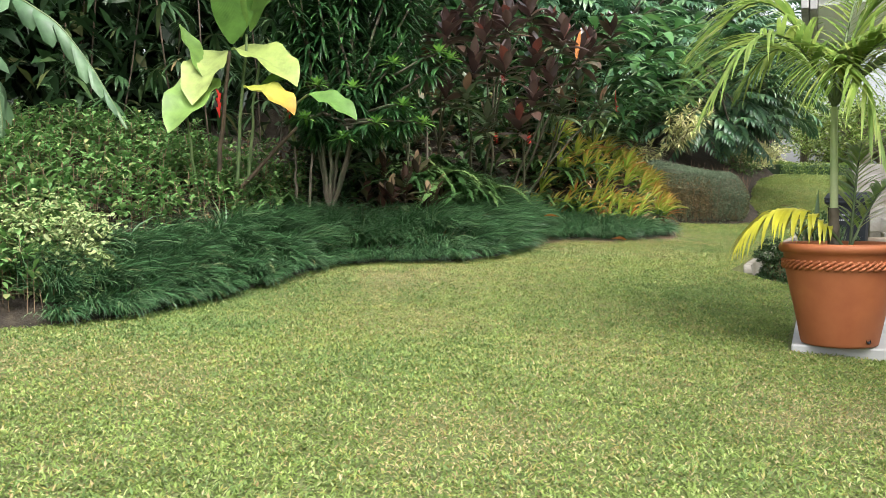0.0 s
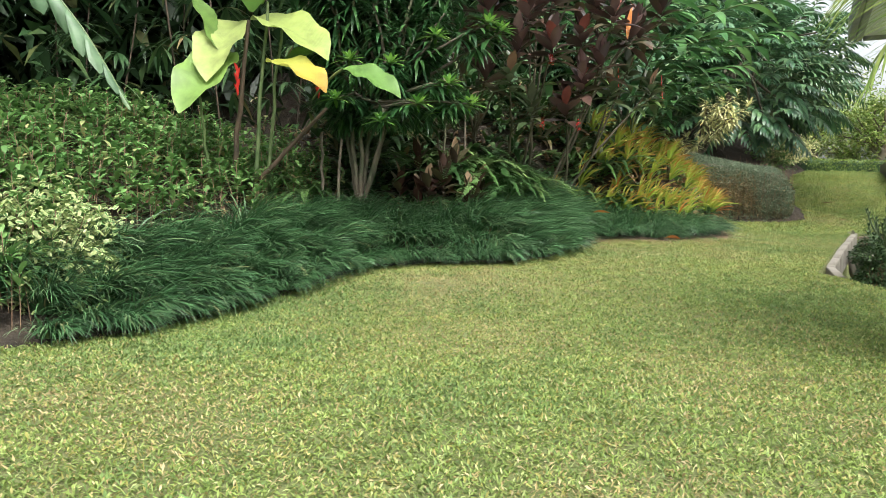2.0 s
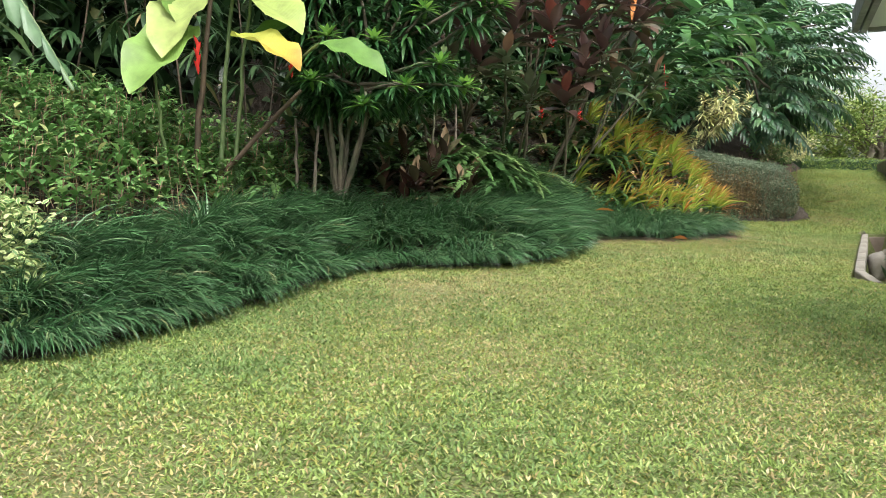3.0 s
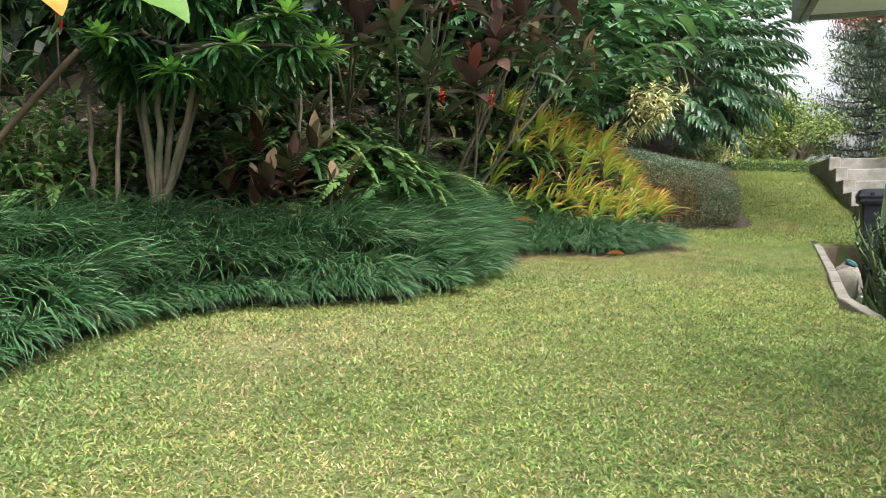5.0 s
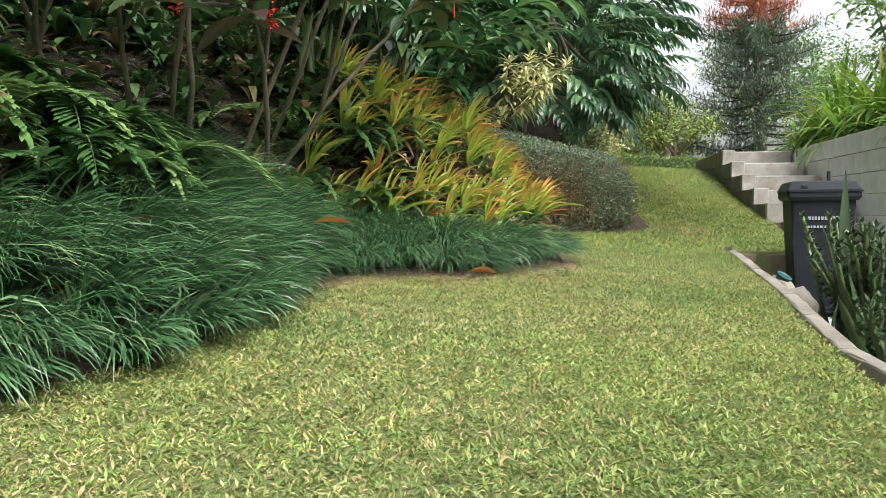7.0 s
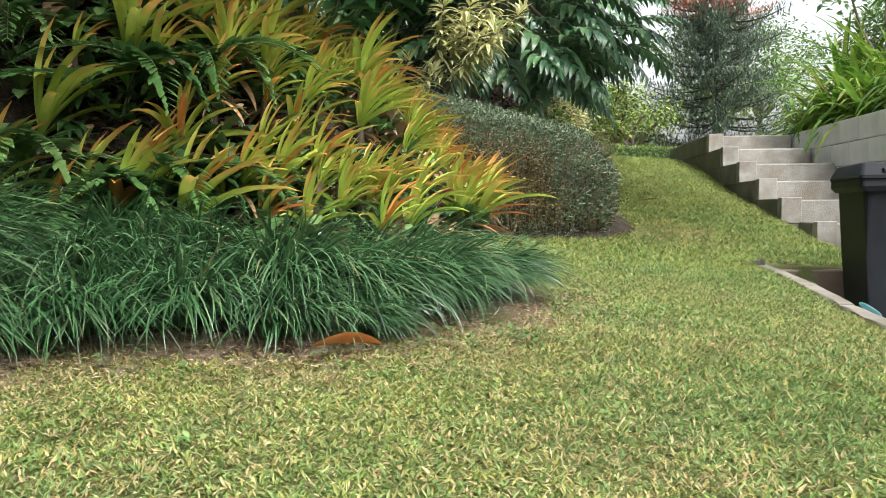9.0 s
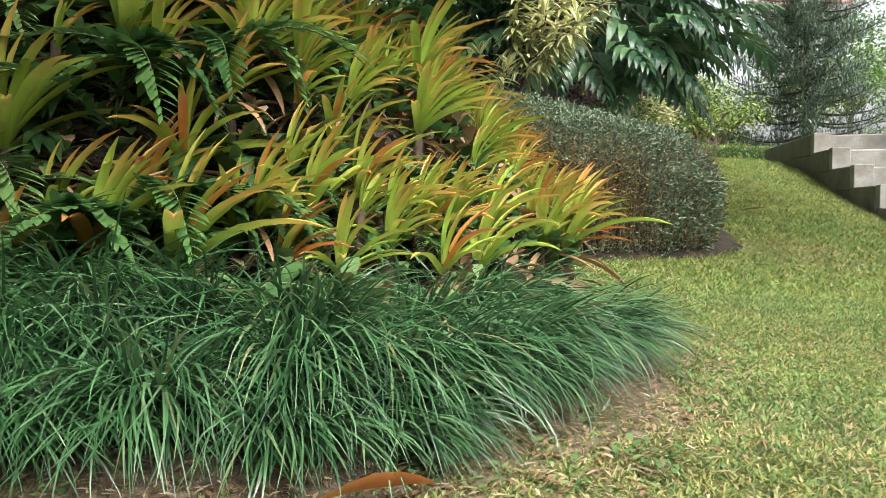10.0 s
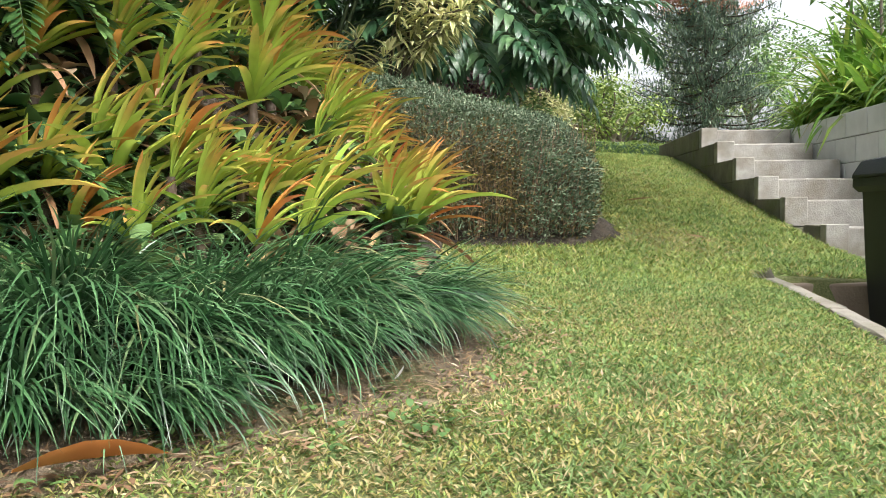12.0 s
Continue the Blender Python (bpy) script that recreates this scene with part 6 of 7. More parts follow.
link_obj("potting_soil", Buf().add(v, f).mesh("potting_soil"), [M["soil"]], pot)

palm = thing("potted_palm", POT + Vector((-0.03, 0.0, 0.43)), "young potted palm with ringed trunk and arching fronds", "palm")
foot = np.array(POT) + [-0.03, 0.0, 0.41]
trunk_top = foot + [0.0, 0.02, 0.72]
rings = np.linspace(0, 1, 40)
rad = np.interp(rings, [0, 0.3, 0.34, 1], [0.027, 0.022, 0.019, 0.015]) + np.where((np.arange(40) % 4 == 0) & (rings < 0.35), 0.003, 0)
pts = foot + (trunk_top - foot) * rings[:, None]
add_part("trunk", Buf().add(*tube(pts[:14], rad[:14], 12)), [M["bark"]], palm, "grey ringed lower trunk")
add_part("crownshaft", Buf().add(*tube(pts[13:], rad[13:], 12)), [M["palm_stem"]], palm, "smooth pale green crownshaft")


def palm_frond(start, az, length, up, arch, pin, wide, mat, n=24, hang=0.35, name="frond", label=""):
    buf = frond(n, length, pin, wide, arch, up, hang, "blade", True, 0.95, 0.009)
    ob = link_obj(name, buf.mesh(name), [M[mat], M["stem_green"]], None, label)
    ob.matrix_basis = turned(start, az)
    return child_at(ob, palm)


tt = trunk_top
for az, ln, up, arch in [(2.9, 1.5, 1.25, 0.85), (3.4, 1.2, 1.1, 0.95), (-1.3, 0.75, 1.25, 1.25), (0.2, 1.0, 1.15, 0.8), (-0.5, 0.9, 0.95, 0.9), (1.3, 1.0, 1.2, 0.8), (2.2, 0.95, 1.15, 0.8), (-2.0, 0.7, 1.35, 0.9), (0.7, 1.25, 1.3, 0.6), (-0.2, 1.2, 1.35, 0.7), (-1.0, 0.9, 1.1, 0.8)]:
    palm_frond(tt, az, ln * 1.3, up, arch, 0.42, 0.021, "palm", 34)
low = np.array(POT) + [0.02, -0.02, 0.44]
palm_frond(low, 3.15, 0.95, 1.0, 0.8, 0.24, 0.03, "palm_yellow", 22, 0.85, label="yellowing drooping frond")
palm_frond(low + [0.01, 0, 0], 0.35, 0.85, 1.1, 0.45, 0.3, 0.022, "palm", 22)
palm_frond(low + [0.03, 0.03, 0], 0.9, 0.8, 1.3, 0.3, 0.3, 0.022, "palm", 22)


# ---- wheeled bin ----
def wheelie_bin():
    base = Vector((4.66, 9.52, float(patio_z(-0.5)) + 0.002))
    th = thing("wheelie_bin", base, "dark grey plastic wheeled rubbish bin with closed lid", "bin")
    th.matrix_basis = Matrix.Translation(base) @ Euler((0, 0, radians(-31))).to_matrix().to_4x4() @ Matrix.Diagonal((0.87, 0.9, 1.0, 1.0))

    def hull(sections, bevel=0.02):
        """A box-like hull through rectangles (half width, front, back, height)."""
        bm = bmesh.new()
        rows = [[bm.verts.new(q) for q in ((-w, f, z), (w, f, z), (w, k, z), (-w, k, z))] for w, f, k, z in sections]
        for a, b in zip(rows[:-1], rows[1:]):
            for i in range(4):
                bm.faces.new((a[i], a[(i + 1) % 4], b[(i + 1) % 4], b[i]))
        bm.faces.new(rows[0][::-1])
        bm.faces.new(rows[-1])
        bmesh.ops.bevel(bm, geom=[e for e in bm.edges if abs(e.verts[0].co.z - e.verts[1].co.z) > 0.01], offset=bevel, segments=3, affect="EDGES", profile=0.5)
        return bm

    bm_object("body", hull([(0.19, -0.19, 0.2, 0.03), (0.215, -0.235, 0.24, 0.5), (0.235, -0.262, 0.27, 0.8)], 0.035), [M["bin"]], th)
    bm_object("rim", hull([(0.245, -0.285, 0.285, 0.79), (0.265, -0.3, 0.3, 0.81), (0.265, -0.3, 0.3, 0.845)], 0.02), [M["bin"]], th)
    lid = bm_object("lid", hull([(0.272, -0.31, 0.29, 0.847), (0.272, -0.31, 0.29, 0.862), (0.24, -0.22, 0.27, 0.915), (0.2, -0.12, 0.24, 0.925)], 0.02), [M["bin"]], th)
    bm = bmesh.new()
    bm_box(bm, (-0.16, -0.3, 0.866), (-0.12, -0.16, 0.892), 0.006)
    bm_object("lid_grip", bm, [M["bin"]], lid)
    link_obj("handle", Buf().add(*tube(curve_pts((-0.2, 0.33, 0.85), (0.2, 0.33, 0.85), 0, 4), 0.016, 8)).mesh("handle"), [M["bin"]], th)
    bm = bmesh.new()
    bm_box(bm, (0.05, -0.1, 0.92), (0.075, -0.07, 0.99), 0.005)
    bm_object("lid_knob", bm, [M["bin"]], lid)
    for sx in (-0.2, 0.2):
        v, f = lathe([(0.0, -0.025), (0.09, -0.025), (0.1, -0.015), (0.1, 0.015), (0.09, 0.025), (0.0, 0.025)], 24)
        ob = link_obj("wheel", Buf().add(v, f).mesh("wheel"), [M["bin"]], th)
        ob.matrix_basis = Matrix.Translation((sx * 1.12, 0.2, 0.1)) @ Euler((0, radians(90), 0)).to_matrix().to_4x4()
    for row, z in enumerate((0.66, 0.605)):
        x = -0.11
        for w in ((0.02, 0.012, 0.016, 0.014, 0.018, 0.012, 0.03, 0.016, 0.02) if row == 0 else (0.014, 0.01, 0.018, 0.014, 0.024, 0.012)):
            k = -0.2535 - (z - 0.66) * 0.09
            bm = bmesh.new()
            bm_box(bm, (x, k - 0.004, z), (x + w, k + 0.006, z + 0.022 - 0.006 * row))
            bm_object("printed_mark", bm, [M["print"]], th, "faded white printed mark")
            x += w + 0.008
    return th


wheelie_bin()


# ---- plants in the strip by the patio ----
def strip_z(s):
    return float(patio_z(s)) - 0.06


def snake_plant(s, r, leaves):
    base = house(s, r, strip_z(s))
    th = thing("snake_plant", base, "snake plant with stiff upright banded leaves", "snake plant", "snake plants by the patio")
    for az, ln, lean in leaves:
        buf = Buf().add(*leaf_set([(0, 0, 0)], az, math.pi / 2 - lean, ln, 0.06 if ln > 0.6 else 0.045, 0.03, "strap", 0.3, rng.normal(0, 0.6)))
        ob = link_obj("leaf", buf.mesh("leaf"), [M["snake"]], th)
        ob.location = (rng.normal(0, 0.05), rng.normal(0, 0.05), -0.01)


snake_plant(-2.05, 0.22, [(0.5, 1.0, 0.06), (2.9, 0.75, 0.25), (1.2, 0.6, 0.18), (3.4, 0.55, 0.4), (5.0, 0.5, 0.15), (0.0, 0.6, 0.28), (4.2, 0.45, 0.3)])
snake_plant(-2.45, 0.12, [(2.8, 0.55, 0.3), (3.3, 0.45, 0.5), (0.6, 0.4, 0.35), (1.8, 0.5, 0.2), (4.4, 0.4, 0.3)])
snake_plant(-1.7, 0.35, [(0.3, 0.6, 0.3), (5.8, 0.7, 0.3), (1.5, 0.5, 0.2), (3.0, 0.5, 0.25)])
snake_plant(-3.1, 0.05, [(3.0, 0.36, 0.45), (2.4, 0.42, 0.3), (4.0, 0.3, 0.3)])


def spurge(s, r, n, tall):
    base = np.array(house(s, r, strip_z(s)))
    th = thing("spurge", base, "dark branching spurge with small leaves up its stems", "succulent", "spurges by the patio")
    leaves = Buf()
    for i in range(n):
        top = base + [rng.normal(0, 0.12), rng.normal(0, 0.12), tall * rng.uniform(0.6, 1.05)]
        add_part("stem", Buf().add(*tube(curve_pts(base + rng.normal(0, 0.03, 3) * [1, 1, 0], top, 0, 6, 0.008), np.linspace(0.014, 0.008, 6), 6)), [M["stem_green"]], th)
        shoot(leaves, base + (top - base) * 0.1, top, 100, 0.055, 0.02, 0, 0, 0.0, "small", 0.1, 0.1)
    add_part("foliage", leaves, [M["bush"]], th)


spurge(-1.95, 0.28, 28, 0.72)
spurge(-2.3, 0.25, 26, 0.66)
spurge(-2.75, 0.12, 9, 0.36)


def topiary(x, y):
    s, r = house_coords(x, y)
    z = strip_z(s)
    th = thing("topiary_bush", (x, y, z), "small clipped dark green bush in two tiers", "shrub")
    buf = Buf()
    leaf_cloud(3000, (x, y, z + 0.19), (0.15, 0.15, 0.14), 0.028, 0.014, buf, "small", 0.3, lumps=3)
    add_part("lower_tier", buf, [M["bush"]], th)
    buf = Buf()
    leaf_cloud(1800, (x - 0.02, y + 0.03, z + 0.4), (0.1, 0.1, 0.1), 0.026, 0.012, buf, "small", 0.3, lumps=3)
    add_part("upper_tier", buf, [M["bush"]], th)
    twiggy(th, (x, y, z + 0.24), (0.12, 0.12, 0.25), 26, 0.7)


topiary(2.44, 6.07)

# odd things in the sunken strip
v, f = lathe([(0.0, 0.01), (0.05, 0.0), (0.06, 0.01), (0.075, 0.09), (0.082, 0.095), (0.08, 0.1), (0.07, 0.09), (0.055, 0.015)], 24)
bowl = link_obj("plastic_pot", Buf().add(v, f).mesh("plastic_pot"), [M["teal"]])
bowl.matrix_basis = Matrix.Translation(house(-0.95, 0.15, 0.21)) @ Euler((0.5, 0.3, 0)).to_matrix().to_4x4() @ Matrix.Scale(0.6, 4)
tagged(bowl, "small teal plastic pot on a stone by the kerb", "plant pot")
ob = rock("boulder", (0.1, 0.12, 0.16), 17.0, M["stone"])
ob.location = house(-0.93, 0.15, 0.1)
tagged(ob, "rough grey stone in the sunken strip", "stone")
shard = Buf()
a = np.linspace(-0.7, 0.7, 9)
for r in (0.1, 0.088):
    v = np.array([(r * math.sin(q), r * math.cos(q) - 0.1, z - 0.25 * abs(q) * z) for z in (0.0, 0.05, 0.1) for q in a])
    shard.add(v, [(i * 9 + j, i * 9 + j + 1, i * 9 + j + 10, i * 9 + j + 9) for i in range(2) for j in range(8)])
ob = link_obj("pot_shard", shard.mesh("pot_shard"), [M["terracotta"]])
ob.matrix_basis = Matrix.Translation(house(-2.55, 0.14, float(patio_z(-2.55)) - 0.055)) @ Euler((0.25, 0.2, 2.4)).to_matrix().to_4x4()
tagged(ob, "curved terracotta pot shard lying in the strip", "pot shard")
fan = Buf()
m = 9
fan.add(*leaf_set(np.tile(np.array(house(-0.05, 0.03, 0.3)), (m, 1)), np.linspace(1.2, 3.9, m) * 0.4 + 1.6, np.linspace(0.7, 1.4, m), 0.13, 0.045, 0.05, "blade", 0.2))
tagged(link_obj("dry_palm_leaf", fan.mesh("dry_palm_leaf"), [M["grey_dry"]]), "grey dried fan leaf leaning on the low wall", "leaf")


# ---- strap-leaved plants on top of the block wall ----
def strap_clump(s, r, n, size, z=1.34):
    base = house(s, r, z)
    th = thing("strap_plant", base, "bright green strap-leaved plant spilling over the wall", "shrub", "strap plants above the wall")
    buf = Buf()
    for k in range(4):
        off = np.array(base) + [rng.normal(0, 0.12), rng.normal(0, 0.12), rng.uniform(0, 0.35) * size]
        m = n // 4
        buf.add(*leaf_set(np.tile(off, (m, 1)), rng.uniform(0, 6.28, m), rng.uniform(0.3, 1.45, m), rng.uniform(0.5, 0.95, m) * size, rng.uniform(0.042, 0.062, m), rng.uniform(0.25, 0.8, m), "strap", 0.15))
    add_part("foliage", buf, [M["strap"]], th)
    add_part("stem", Buf().add(*tube(curve_pts(np.array(base) - [0, 0, 0.03], np.array(base) + [0.03, 0, 0.35 * size], 0, 4), 0.02, 6)), [M["stem_brown"]], th)


for s, r, n, size in [(3.2, 1.95, 90, 0.95), (4.0, 1.95, 90, 1.0), (4.7, 2.0, 90, 1.0), (2.6, 1.98, 80, 0.9), (3.7, 2.4, 110, 1.6), (4.6, 2.5, 110, 1.75), (2.9, 2.45, 110, 1.5), (5.4, 2.5, 110, 1.6), (2.1, 2.5, 100, 1.5), (1.3, 2.4, 100, 1.4), (3.6, 2.05, 90, 0.75), (4.3, 2.1, 90, 0.8), (2.9, 2.1, 90, 0.75), (5.0, 2.2, 90, 0.85), (2.2, 2.15, 90, 0.75), (3.3, 2.6, 100, 1.1), (4.2, 2.7, 100, 1.15), (5.2, 2.9, 100, 1.1), (2.4, 2.7, 100, 1.05), (1.5, 2.2, 80, 0.75), (0.8, 2.2, 80, 0.8), (1.6, 2.8, 90, 1.0), (5.8, 2.3, 80, 0.8)]:
    strap_clump(s, r, n, size)


def wall_trees():
    buf = Buf()
    for s, r, z, k in [(3.0, 3.9, 2.6, 1.2), (4.6, 4.2, 2.9, 1.4), (1.4, 3.8, 2.5, 1.2), (0.0, 3.8, 2.5, 1.2), (5.8, 4.4, 3.2, 1.3), (4.0, 4.4, 4.0, 1.3)]:
        leaf_cloud(3000, house(s, r, z), (k * 0.85, k * 0.85, k * 0.85), 0.3, 0.085, buf, "small", 0.7, 0.4)
    return tagged(link_obj("wall_growth", buf.mesh("wall_growth"), [M["far_green"]]), "dense green growth above the retaining wall", "shrubs", kind="stuff")


wall_trees()

# ---- far side of the lawn ----
for c, r, n in [((5.55, 15.0, 1.62), (0.42, 0.34, 0.28), 1300), ((6.0, 15.6, 1.72), (0.42, 0.35, 0.24), 1100), ((5.1, 14.3, 1.5), (0.35, 0.35, 0.32), 900)]:
    shrub("variegated_shrub", c, r, n, 0.06, 0.03, M["song"] if c[0] > 5.3 else M["far_green"], "low shrub with pale variegated leaves at the lawn's far edge", "far variegated shrubs", "oval", 16)
shrub("purple_shrub", (6.0, 16.4, 1.95), (0.5, 0.4, 0.42), 1400, 0.07, 0.035, M["purple"], "dark purple-leaved shrub at the lawn's far edge")
shrub("purple_shrub", (5.2, 16.0, 1.9), (0.5, 0.4, 0.45), 1200, 0.07, 0.035, M["purple"], "dark purple-leaved shrub at the lawn's far edge")


def far_hedge(a, b, width, tall, mat, label):
    a, b = np.array(a), np.array(b)
    d = (b - a) / np.linalg.norm(b - a)
    nrm = np.array([-d[1], d[0]])
    th = thing("low_hedge", (*a, float(lawn_z(*a))), label, "hedge", "low clipped hedges")
    n = int(np.linalg.norm(b - a) * 2800)
    t, w, h = rng.random(n), rng.uniform(-1, 1, n), rng.random(n)
    face = rng.random(n) < 0.45
    w = np.where(face, np.sign(w), w)
    h = np.where(face, h, 1 - 0.06 * rng.random(n))
    p = a + (b - a) * t[:, None] + nrm * (w * width / 2 * np.sqrt(np.clip(1.15 - h ** 6 * 0.4, 0, 1)))[:, None]
    z = lawn_z(p[:, 0], p[:, 1]) + h * tall * (1 + 0.05 * np.sin(t * 30))
    buf = Buf().add(*leaf_set(np.column_stack([p, z]), rng.uniform(0, 6.28, n), rng.uniform(-0.2, 1.3, n), rng.uniform(0.04, 0.06, n), rng.uniform(0.018, 0.026, n), 0.1, "small", 0.1, cols=2))
    add_part("foliage", buf, [mat], th)
    # added dark box under the leaves, in place of the low hedge's inner shade
    bm = bmesh.new()
    L = np.linalg.norm(b - a)
    m = Matrix(((d[0], nrm[0], 0, a[0]), (d[1], nrm[1], 0, a[1]), (0, 0, 1, float(lawn_z(*a))), (0, 0, 0, 1)))
    bm_box(bm, (0.03, -width * 0.42, -0.1), (L - 0.03, width * 0.42, tall * 0.9), 0.05, m)
    child_at(bm_object("core", bm, [M["thicket"]]), th)


far_hedge((6.8, 17.2), (10.2, 18.2), 0.6, 0.3, M["far_light"], "low clipped green hedge beyond the lawn's crest")
far_hedge((6.4, 18.6), (9.5, 20.2), 1.6, 0.42, M["far_light"], "low spreading yellow-green hedge beyond the lawn")


def leafy_tree(x, y, z0, tall, crown_r, mat, n, label, group="far trees", leaf=0.25, trunk=True):
    th = thing("tree", (x, y, z0), label, "tree", group)
    buf = Buf()
    limbs = Buf()
    top = np.array((x, y, z0 + tall * 0.55))
    limbs.add(*tube(curve_pts((x, y, z0 - 0.3), top, 0, 7, 0.05), np.linspace(0.16, 0.08, 7), 8))
    for k in range(11):
        u = rng.normal(0, 1, 3)
        u /= np.linalg.norm(u)
        c = np.array((x, y, z0 + tall * 0.62)) + u * np.array((crown_r, crown_r, tall * 0.34)) * rng.uniform(0.45, 0.9)
        limbs.add(*tube(curve_pts(top - [0, 0, tall * 0.2], c, 0.1, 6, 0.05), np.linspace(0.06, 0.015, 6), 5))
        q = crown_r * rng.uniform(0.3, 0.5)
        leaf_cloud(n // 11, c, (q, q, q * 0.75), leaf, leaf * 0.4, buf, "small", 0.8, 0.25)
    add_part("trunk", limbs, [M["bark"]], th)
    add_part("crown", buf, [mat], th)


FAR = [(8.0, 25, 4.2, 1.9, "far_light"), (10.5, 27, 4.4, 2.0, "far_light"), (5.5, 24, 4.8, 2.0, "far_green"), (13.0, 30, 5.0, 2.2, "far_light"), (9.0, 33, 6.5, 2.6, "far_light"), (14.5, 36, 6.8, 2.6, "far_light"), (3.5, 22, 6.0, 2.2, "far_green"), (20.0, 31, 6.5, 2.4, "far_green"),
       (22.5, 34, 7.5, 2.6, "far_light"), (26.0, 36, 9.0, 3.0, "far_green"), (17.5, 40, 6.0, 2.6, "far_light"), (12.0, 44, 7.5, 3.2, "far_light"), (21.0, 24, 6.2, 2.0, "far_green"), (17.0, 21, 5.4, 1.8, "far_green"), (8.2, 29, 3.4, 1.6, "far_light"), (14.2, 30, 2.8, 1.6, "far_light"), (11.5, 33, 3.2, 1.8, "far_light"), (13.3, 26.2, 3.3, 1.5, "far_light"), (14.7, 28, 3.0, 1.5, "far_light"), (16.6, 31.5, 3.8, 1.8, "far_light")]
for x, y, h, r, mat in FAR:
    leafy_tree(x, y, float(lawn_z(x, y)) - 0.1, h, r, M[mat], 2600 if mat == "far_light" else 3400, "leafy tree in the distance, light green" if mat == "far_light" else "leafy tree in the distance, mid green", leaf=0.16 if mat == "far_light" else 0.22)


def pine(x, y, z0, tall):
    th = thing("pine_tree", (x, y, z0), "tall conifer with tiered blue-green branches, rusty at its top", "tree")
    add_part("trunk", Buf().add(*tube(curve_pts((x, y, z0 - 0.2), (x + 0.1, y, z0 + tall), 0, 10, 0.03), np.linspace(0.2, 0.05, 10), 9)), [M["stem_brown"]], th)
    leaves, rust, wood = Buf(), Buf(), Buf()
    z = z0 + 0.5
    while z < z0 + tall:
        f = (z - z0) / tall
        reach = np.interp(f, [0, 0.25, 0.8, 1.0], [1.8, 2.3, 1.8, 1.2])
        m = int(rng.integers(5, 8))
        for k in range(m):
            az = k * 6.28 / m + rng.uniform(-0.3, 0.3) + z * 2
            L = reach * rng.uniform(0.65, 1.1)
            a = np.array((x, y, z))
            b = a + [math.cos(az) * L, math.sin(az) * L, rng.uniform(0.0, 0.25) * L]
            pts = curve_pts(a, b, -0.12 * L, 7)
            wood.add(*tube(pts, np.linspace(0.035, 0.01, 7), 4))
            n = 300
            s = rng.uniform(0.2, 1.02, n)
            p = np.stack([np.interp(s, np.linspace(0, 1, 7), pts[:, i]) for i in range(3)], 1) + rng.normal(0, 0.13, (n, 3)) * [1, 1, 0.8]
            (rust if f > 0.82 else leaves).add(*leaf_set(p, az + rng.normal(0, 1.4, n), rng.uniform(-0.5, 1.3, n), rng.uniform(0.12, 0.24, n), rng.uniform(0.03, 0.045, n), 0.0, "small", 0.1, cols=2))
        z += rng.uniform(0.26, 0.4)
    add_part("branchwork", wood, [M["stem_brown"]], th)
    add_part("foliage", leaves, [M["pine"]], th)
    add_part("dead_top", rust, [M["rust"]], th, "rust-red dying top")


pine(17.4, 27.6, 1.2, 6.6)


# ---- fallen leaves and litter ----
def fallen(name, x, y, z, ln, w, az, mat, label, curl=-0.25, roll=0.3, group=""):
    me = Buf().add(*leaf_set([(0, 0, 0)], az, 0.05, ln, w, curl, "lance", 0.25, roll)).mesh(name)
    ob = link_obj(name, me, [mat])
    ob.location = (x, y, z)
    return tagged(ob, label, "leaf", group)


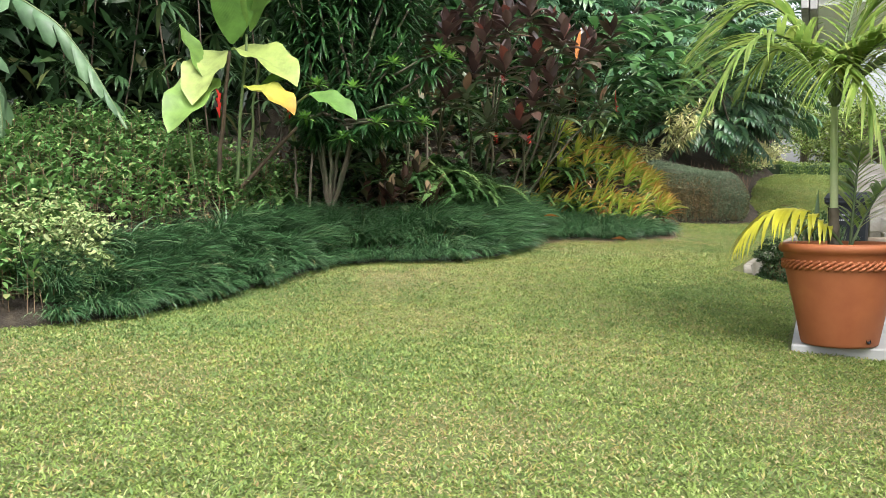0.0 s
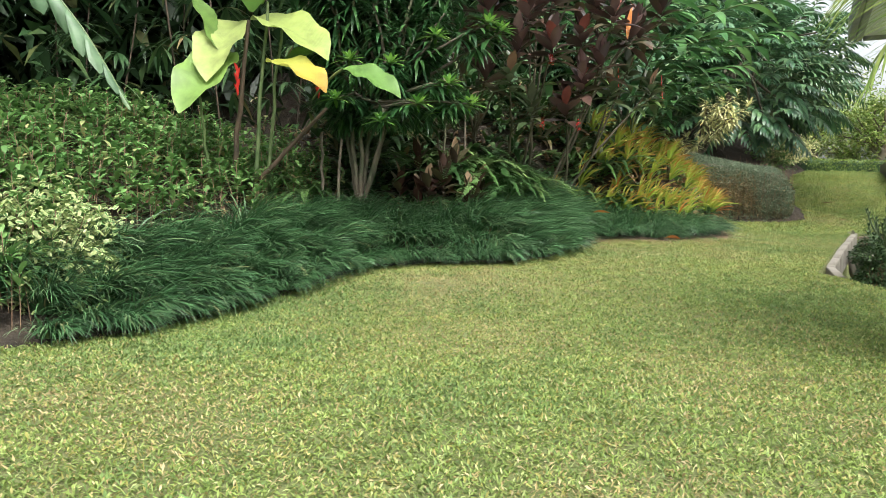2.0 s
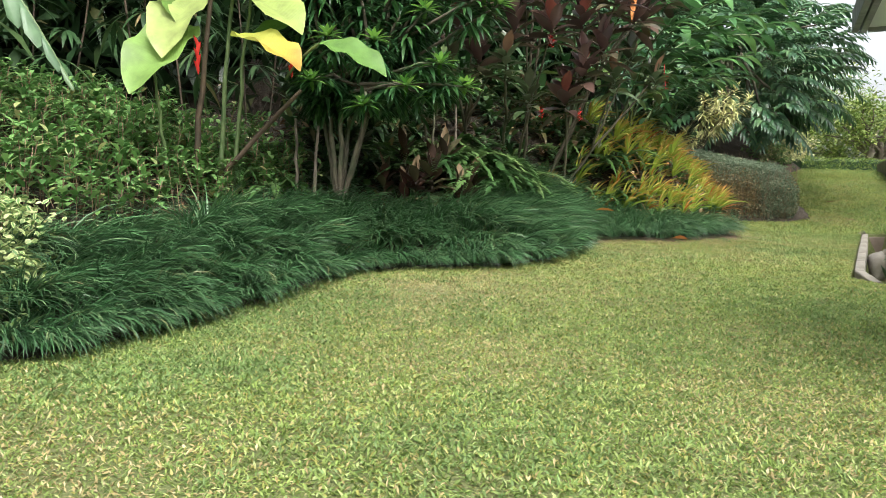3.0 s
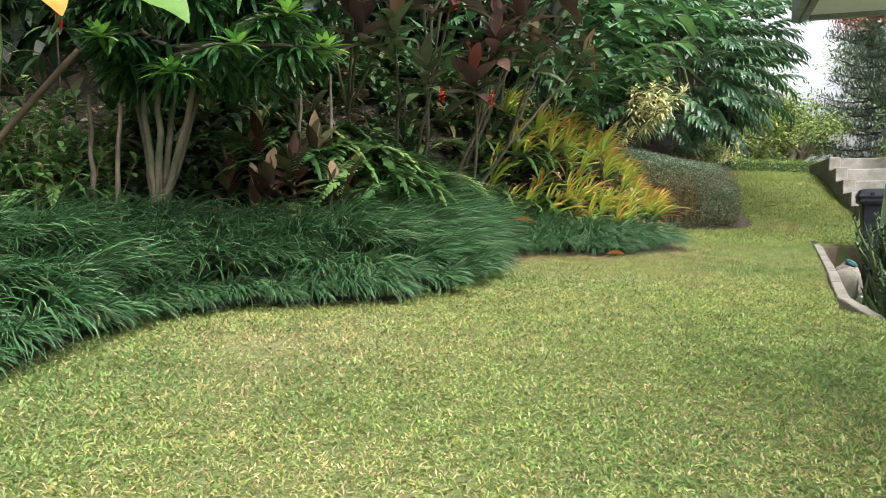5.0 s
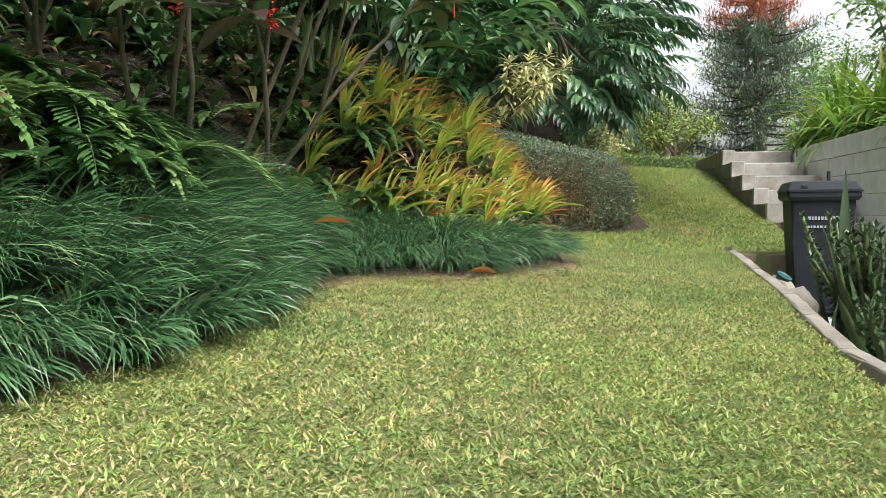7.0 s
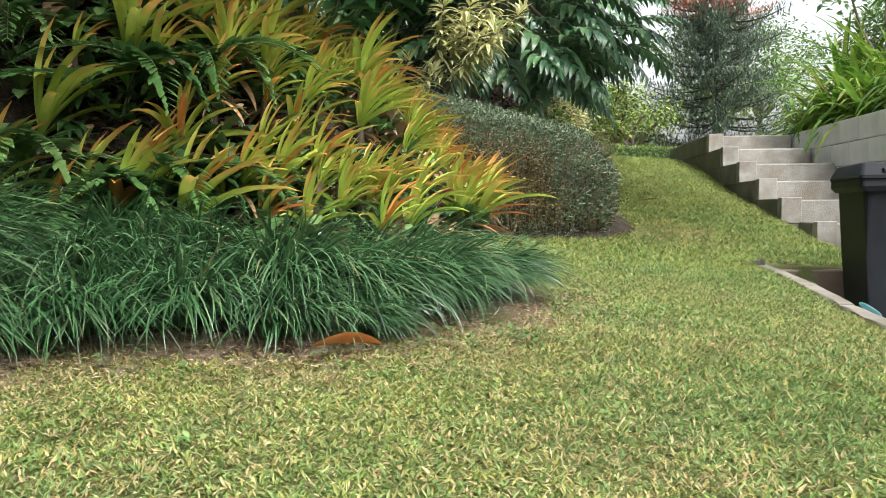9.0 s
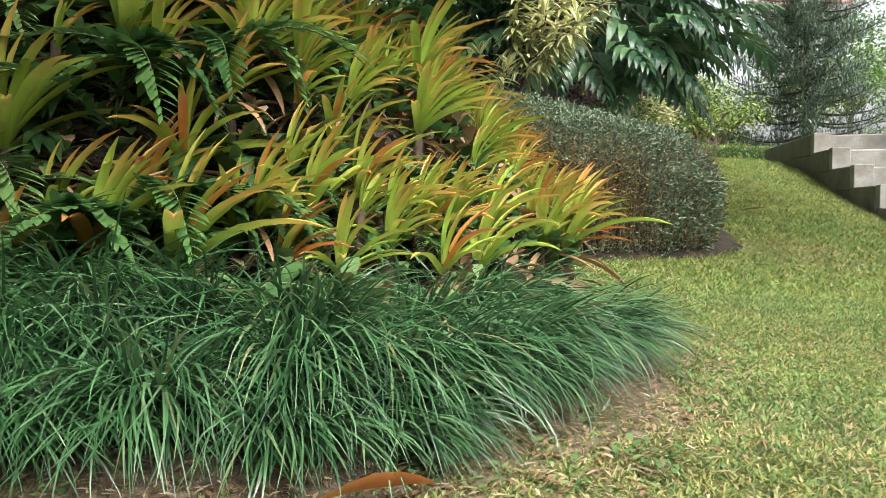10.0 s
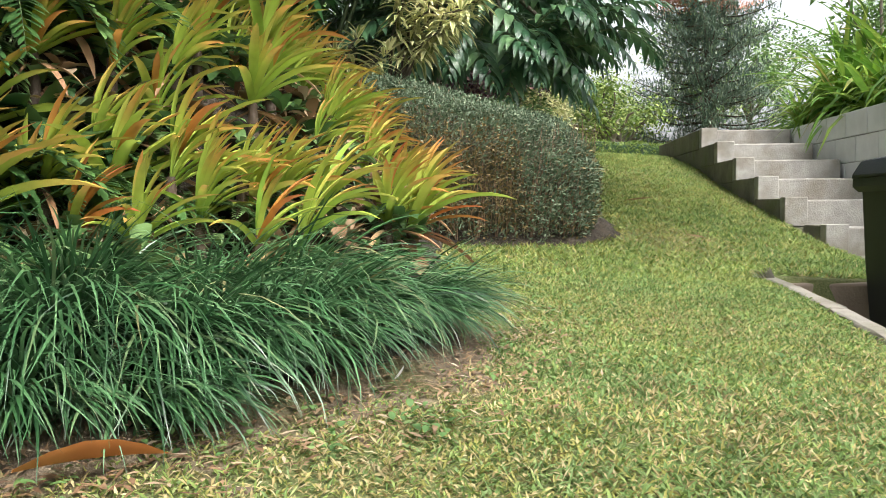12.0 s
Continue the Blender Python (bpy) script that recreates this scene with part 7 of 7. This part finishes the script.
fallen("fallen_leaf", 1.66, 8.1, float(lawn_z(1.66, 8.08)) + 0.04, 0.17, 0.05, 0.35, M["orange_dead"], "orange-brown fallen leaf on the lawn's edge", 0.12, 0.55)
fallen("fallen_leaf", 2.16, 8.4, float(lawn_z(2.16, 8.4)) + 0.03, 0.03, 0.009, 0.6, M["grey_dry"], "small whitish curled fallen leaf on bare soil", -0.6)
fallen("fallen_leaf", 0.3, 7.18, 0.64, 0.16, 0.05, 0.3, M["dry"], "pale dry fallen leaf lying on the border grass", -0.1)
fallen("fallen_leaf", 0.95, 7.68, 0.64, 0.14, 0.05, -0.3, M["orange_dead"], "brown fallen leaf lying on the border grass", 0.1)
fallen("fallen_leaf", 4.46, 11.7, float(lawn_z(4.46, 11.7)) + 0.02, 0.09, 0.05, 0.4, M["heli_pale"], "pale yellow fallen leaf on the lawn", -0.2)
fallen("fallen_leaf", 4.9, 12.1, float(lawn_z(4.9, 12.1)) + 0.02, 0.2, 0.03, -0.3, M["dry"], "thin dry twig-like leaf on the lawn", -0.05)
fallen("fallen_leaf", 4.7, 10.95, float(lawn_z(4.7, 10.95)) + 0.02, 0.12, 0.02, 2.2, M["dry"], "thin dry fallen leaf on the lawn", -0.1)


def litter():
    buf = Buf()
    n = 9000
    x, y = rng.uniform(-4, 4.4, n), rng.uniform(4, 12.5, n)
    d = inside(x, y)
    k = (d > 0.22) & (d < 2.6) & (x < 2.8)
    x, y = x[k], y[k]
    m = len(x)
    buf.add(*leaf_set(np.column_stack([x, y, bed_z(x, y) + 0.012]), rng.uniform(0, 6.28, m), rng.normal(0.1, 0.2, m), rng.uniform(0.04, 0.13, m), rng.uniform(0.015, 0.035, m), rng.normal(0.0, 0.25, m), "oval", 0.2, rng.normal(0, 0.3, m), cols=2))
    n = 22000
    x, y = rng.uniform(0.7, 2.9, n), rng.uniform(7.4, 9.6, n)
    d = inside(x, y)
    k = (d > -0.3) & (d < 0.06) & (rng.random(n) < np.interp(d, [-0.3, -0.16, -0.03, 0.05], [0.05, 0.5, 1, 1]))
    x, y = x[k], y[k]
    m = len(x)
    buf.add(*leaf_set(np.column_stack([x, y, lawn_z(x, y) + 0.012 + np.interp(inside(x, y), [-0.13, -0.04, 0.02, 0.1], [0.0, 0.006, 0.016, 0.028])]), rng.uniform(0, 6.28, m), rng.normal(0.08, 0.12, m), rng.uniform(0.008, 0.034, m), rng.uniform(0.003, 0.009, m), 0.0, "small", 0.2, cols=2))
    return tagged(link_obj("leaf_litter", buf.mesh("leaf_litter"), [M["dry"]]), "dry brown leaf litter on the soil", "leaves", kind="stuff")


litter()
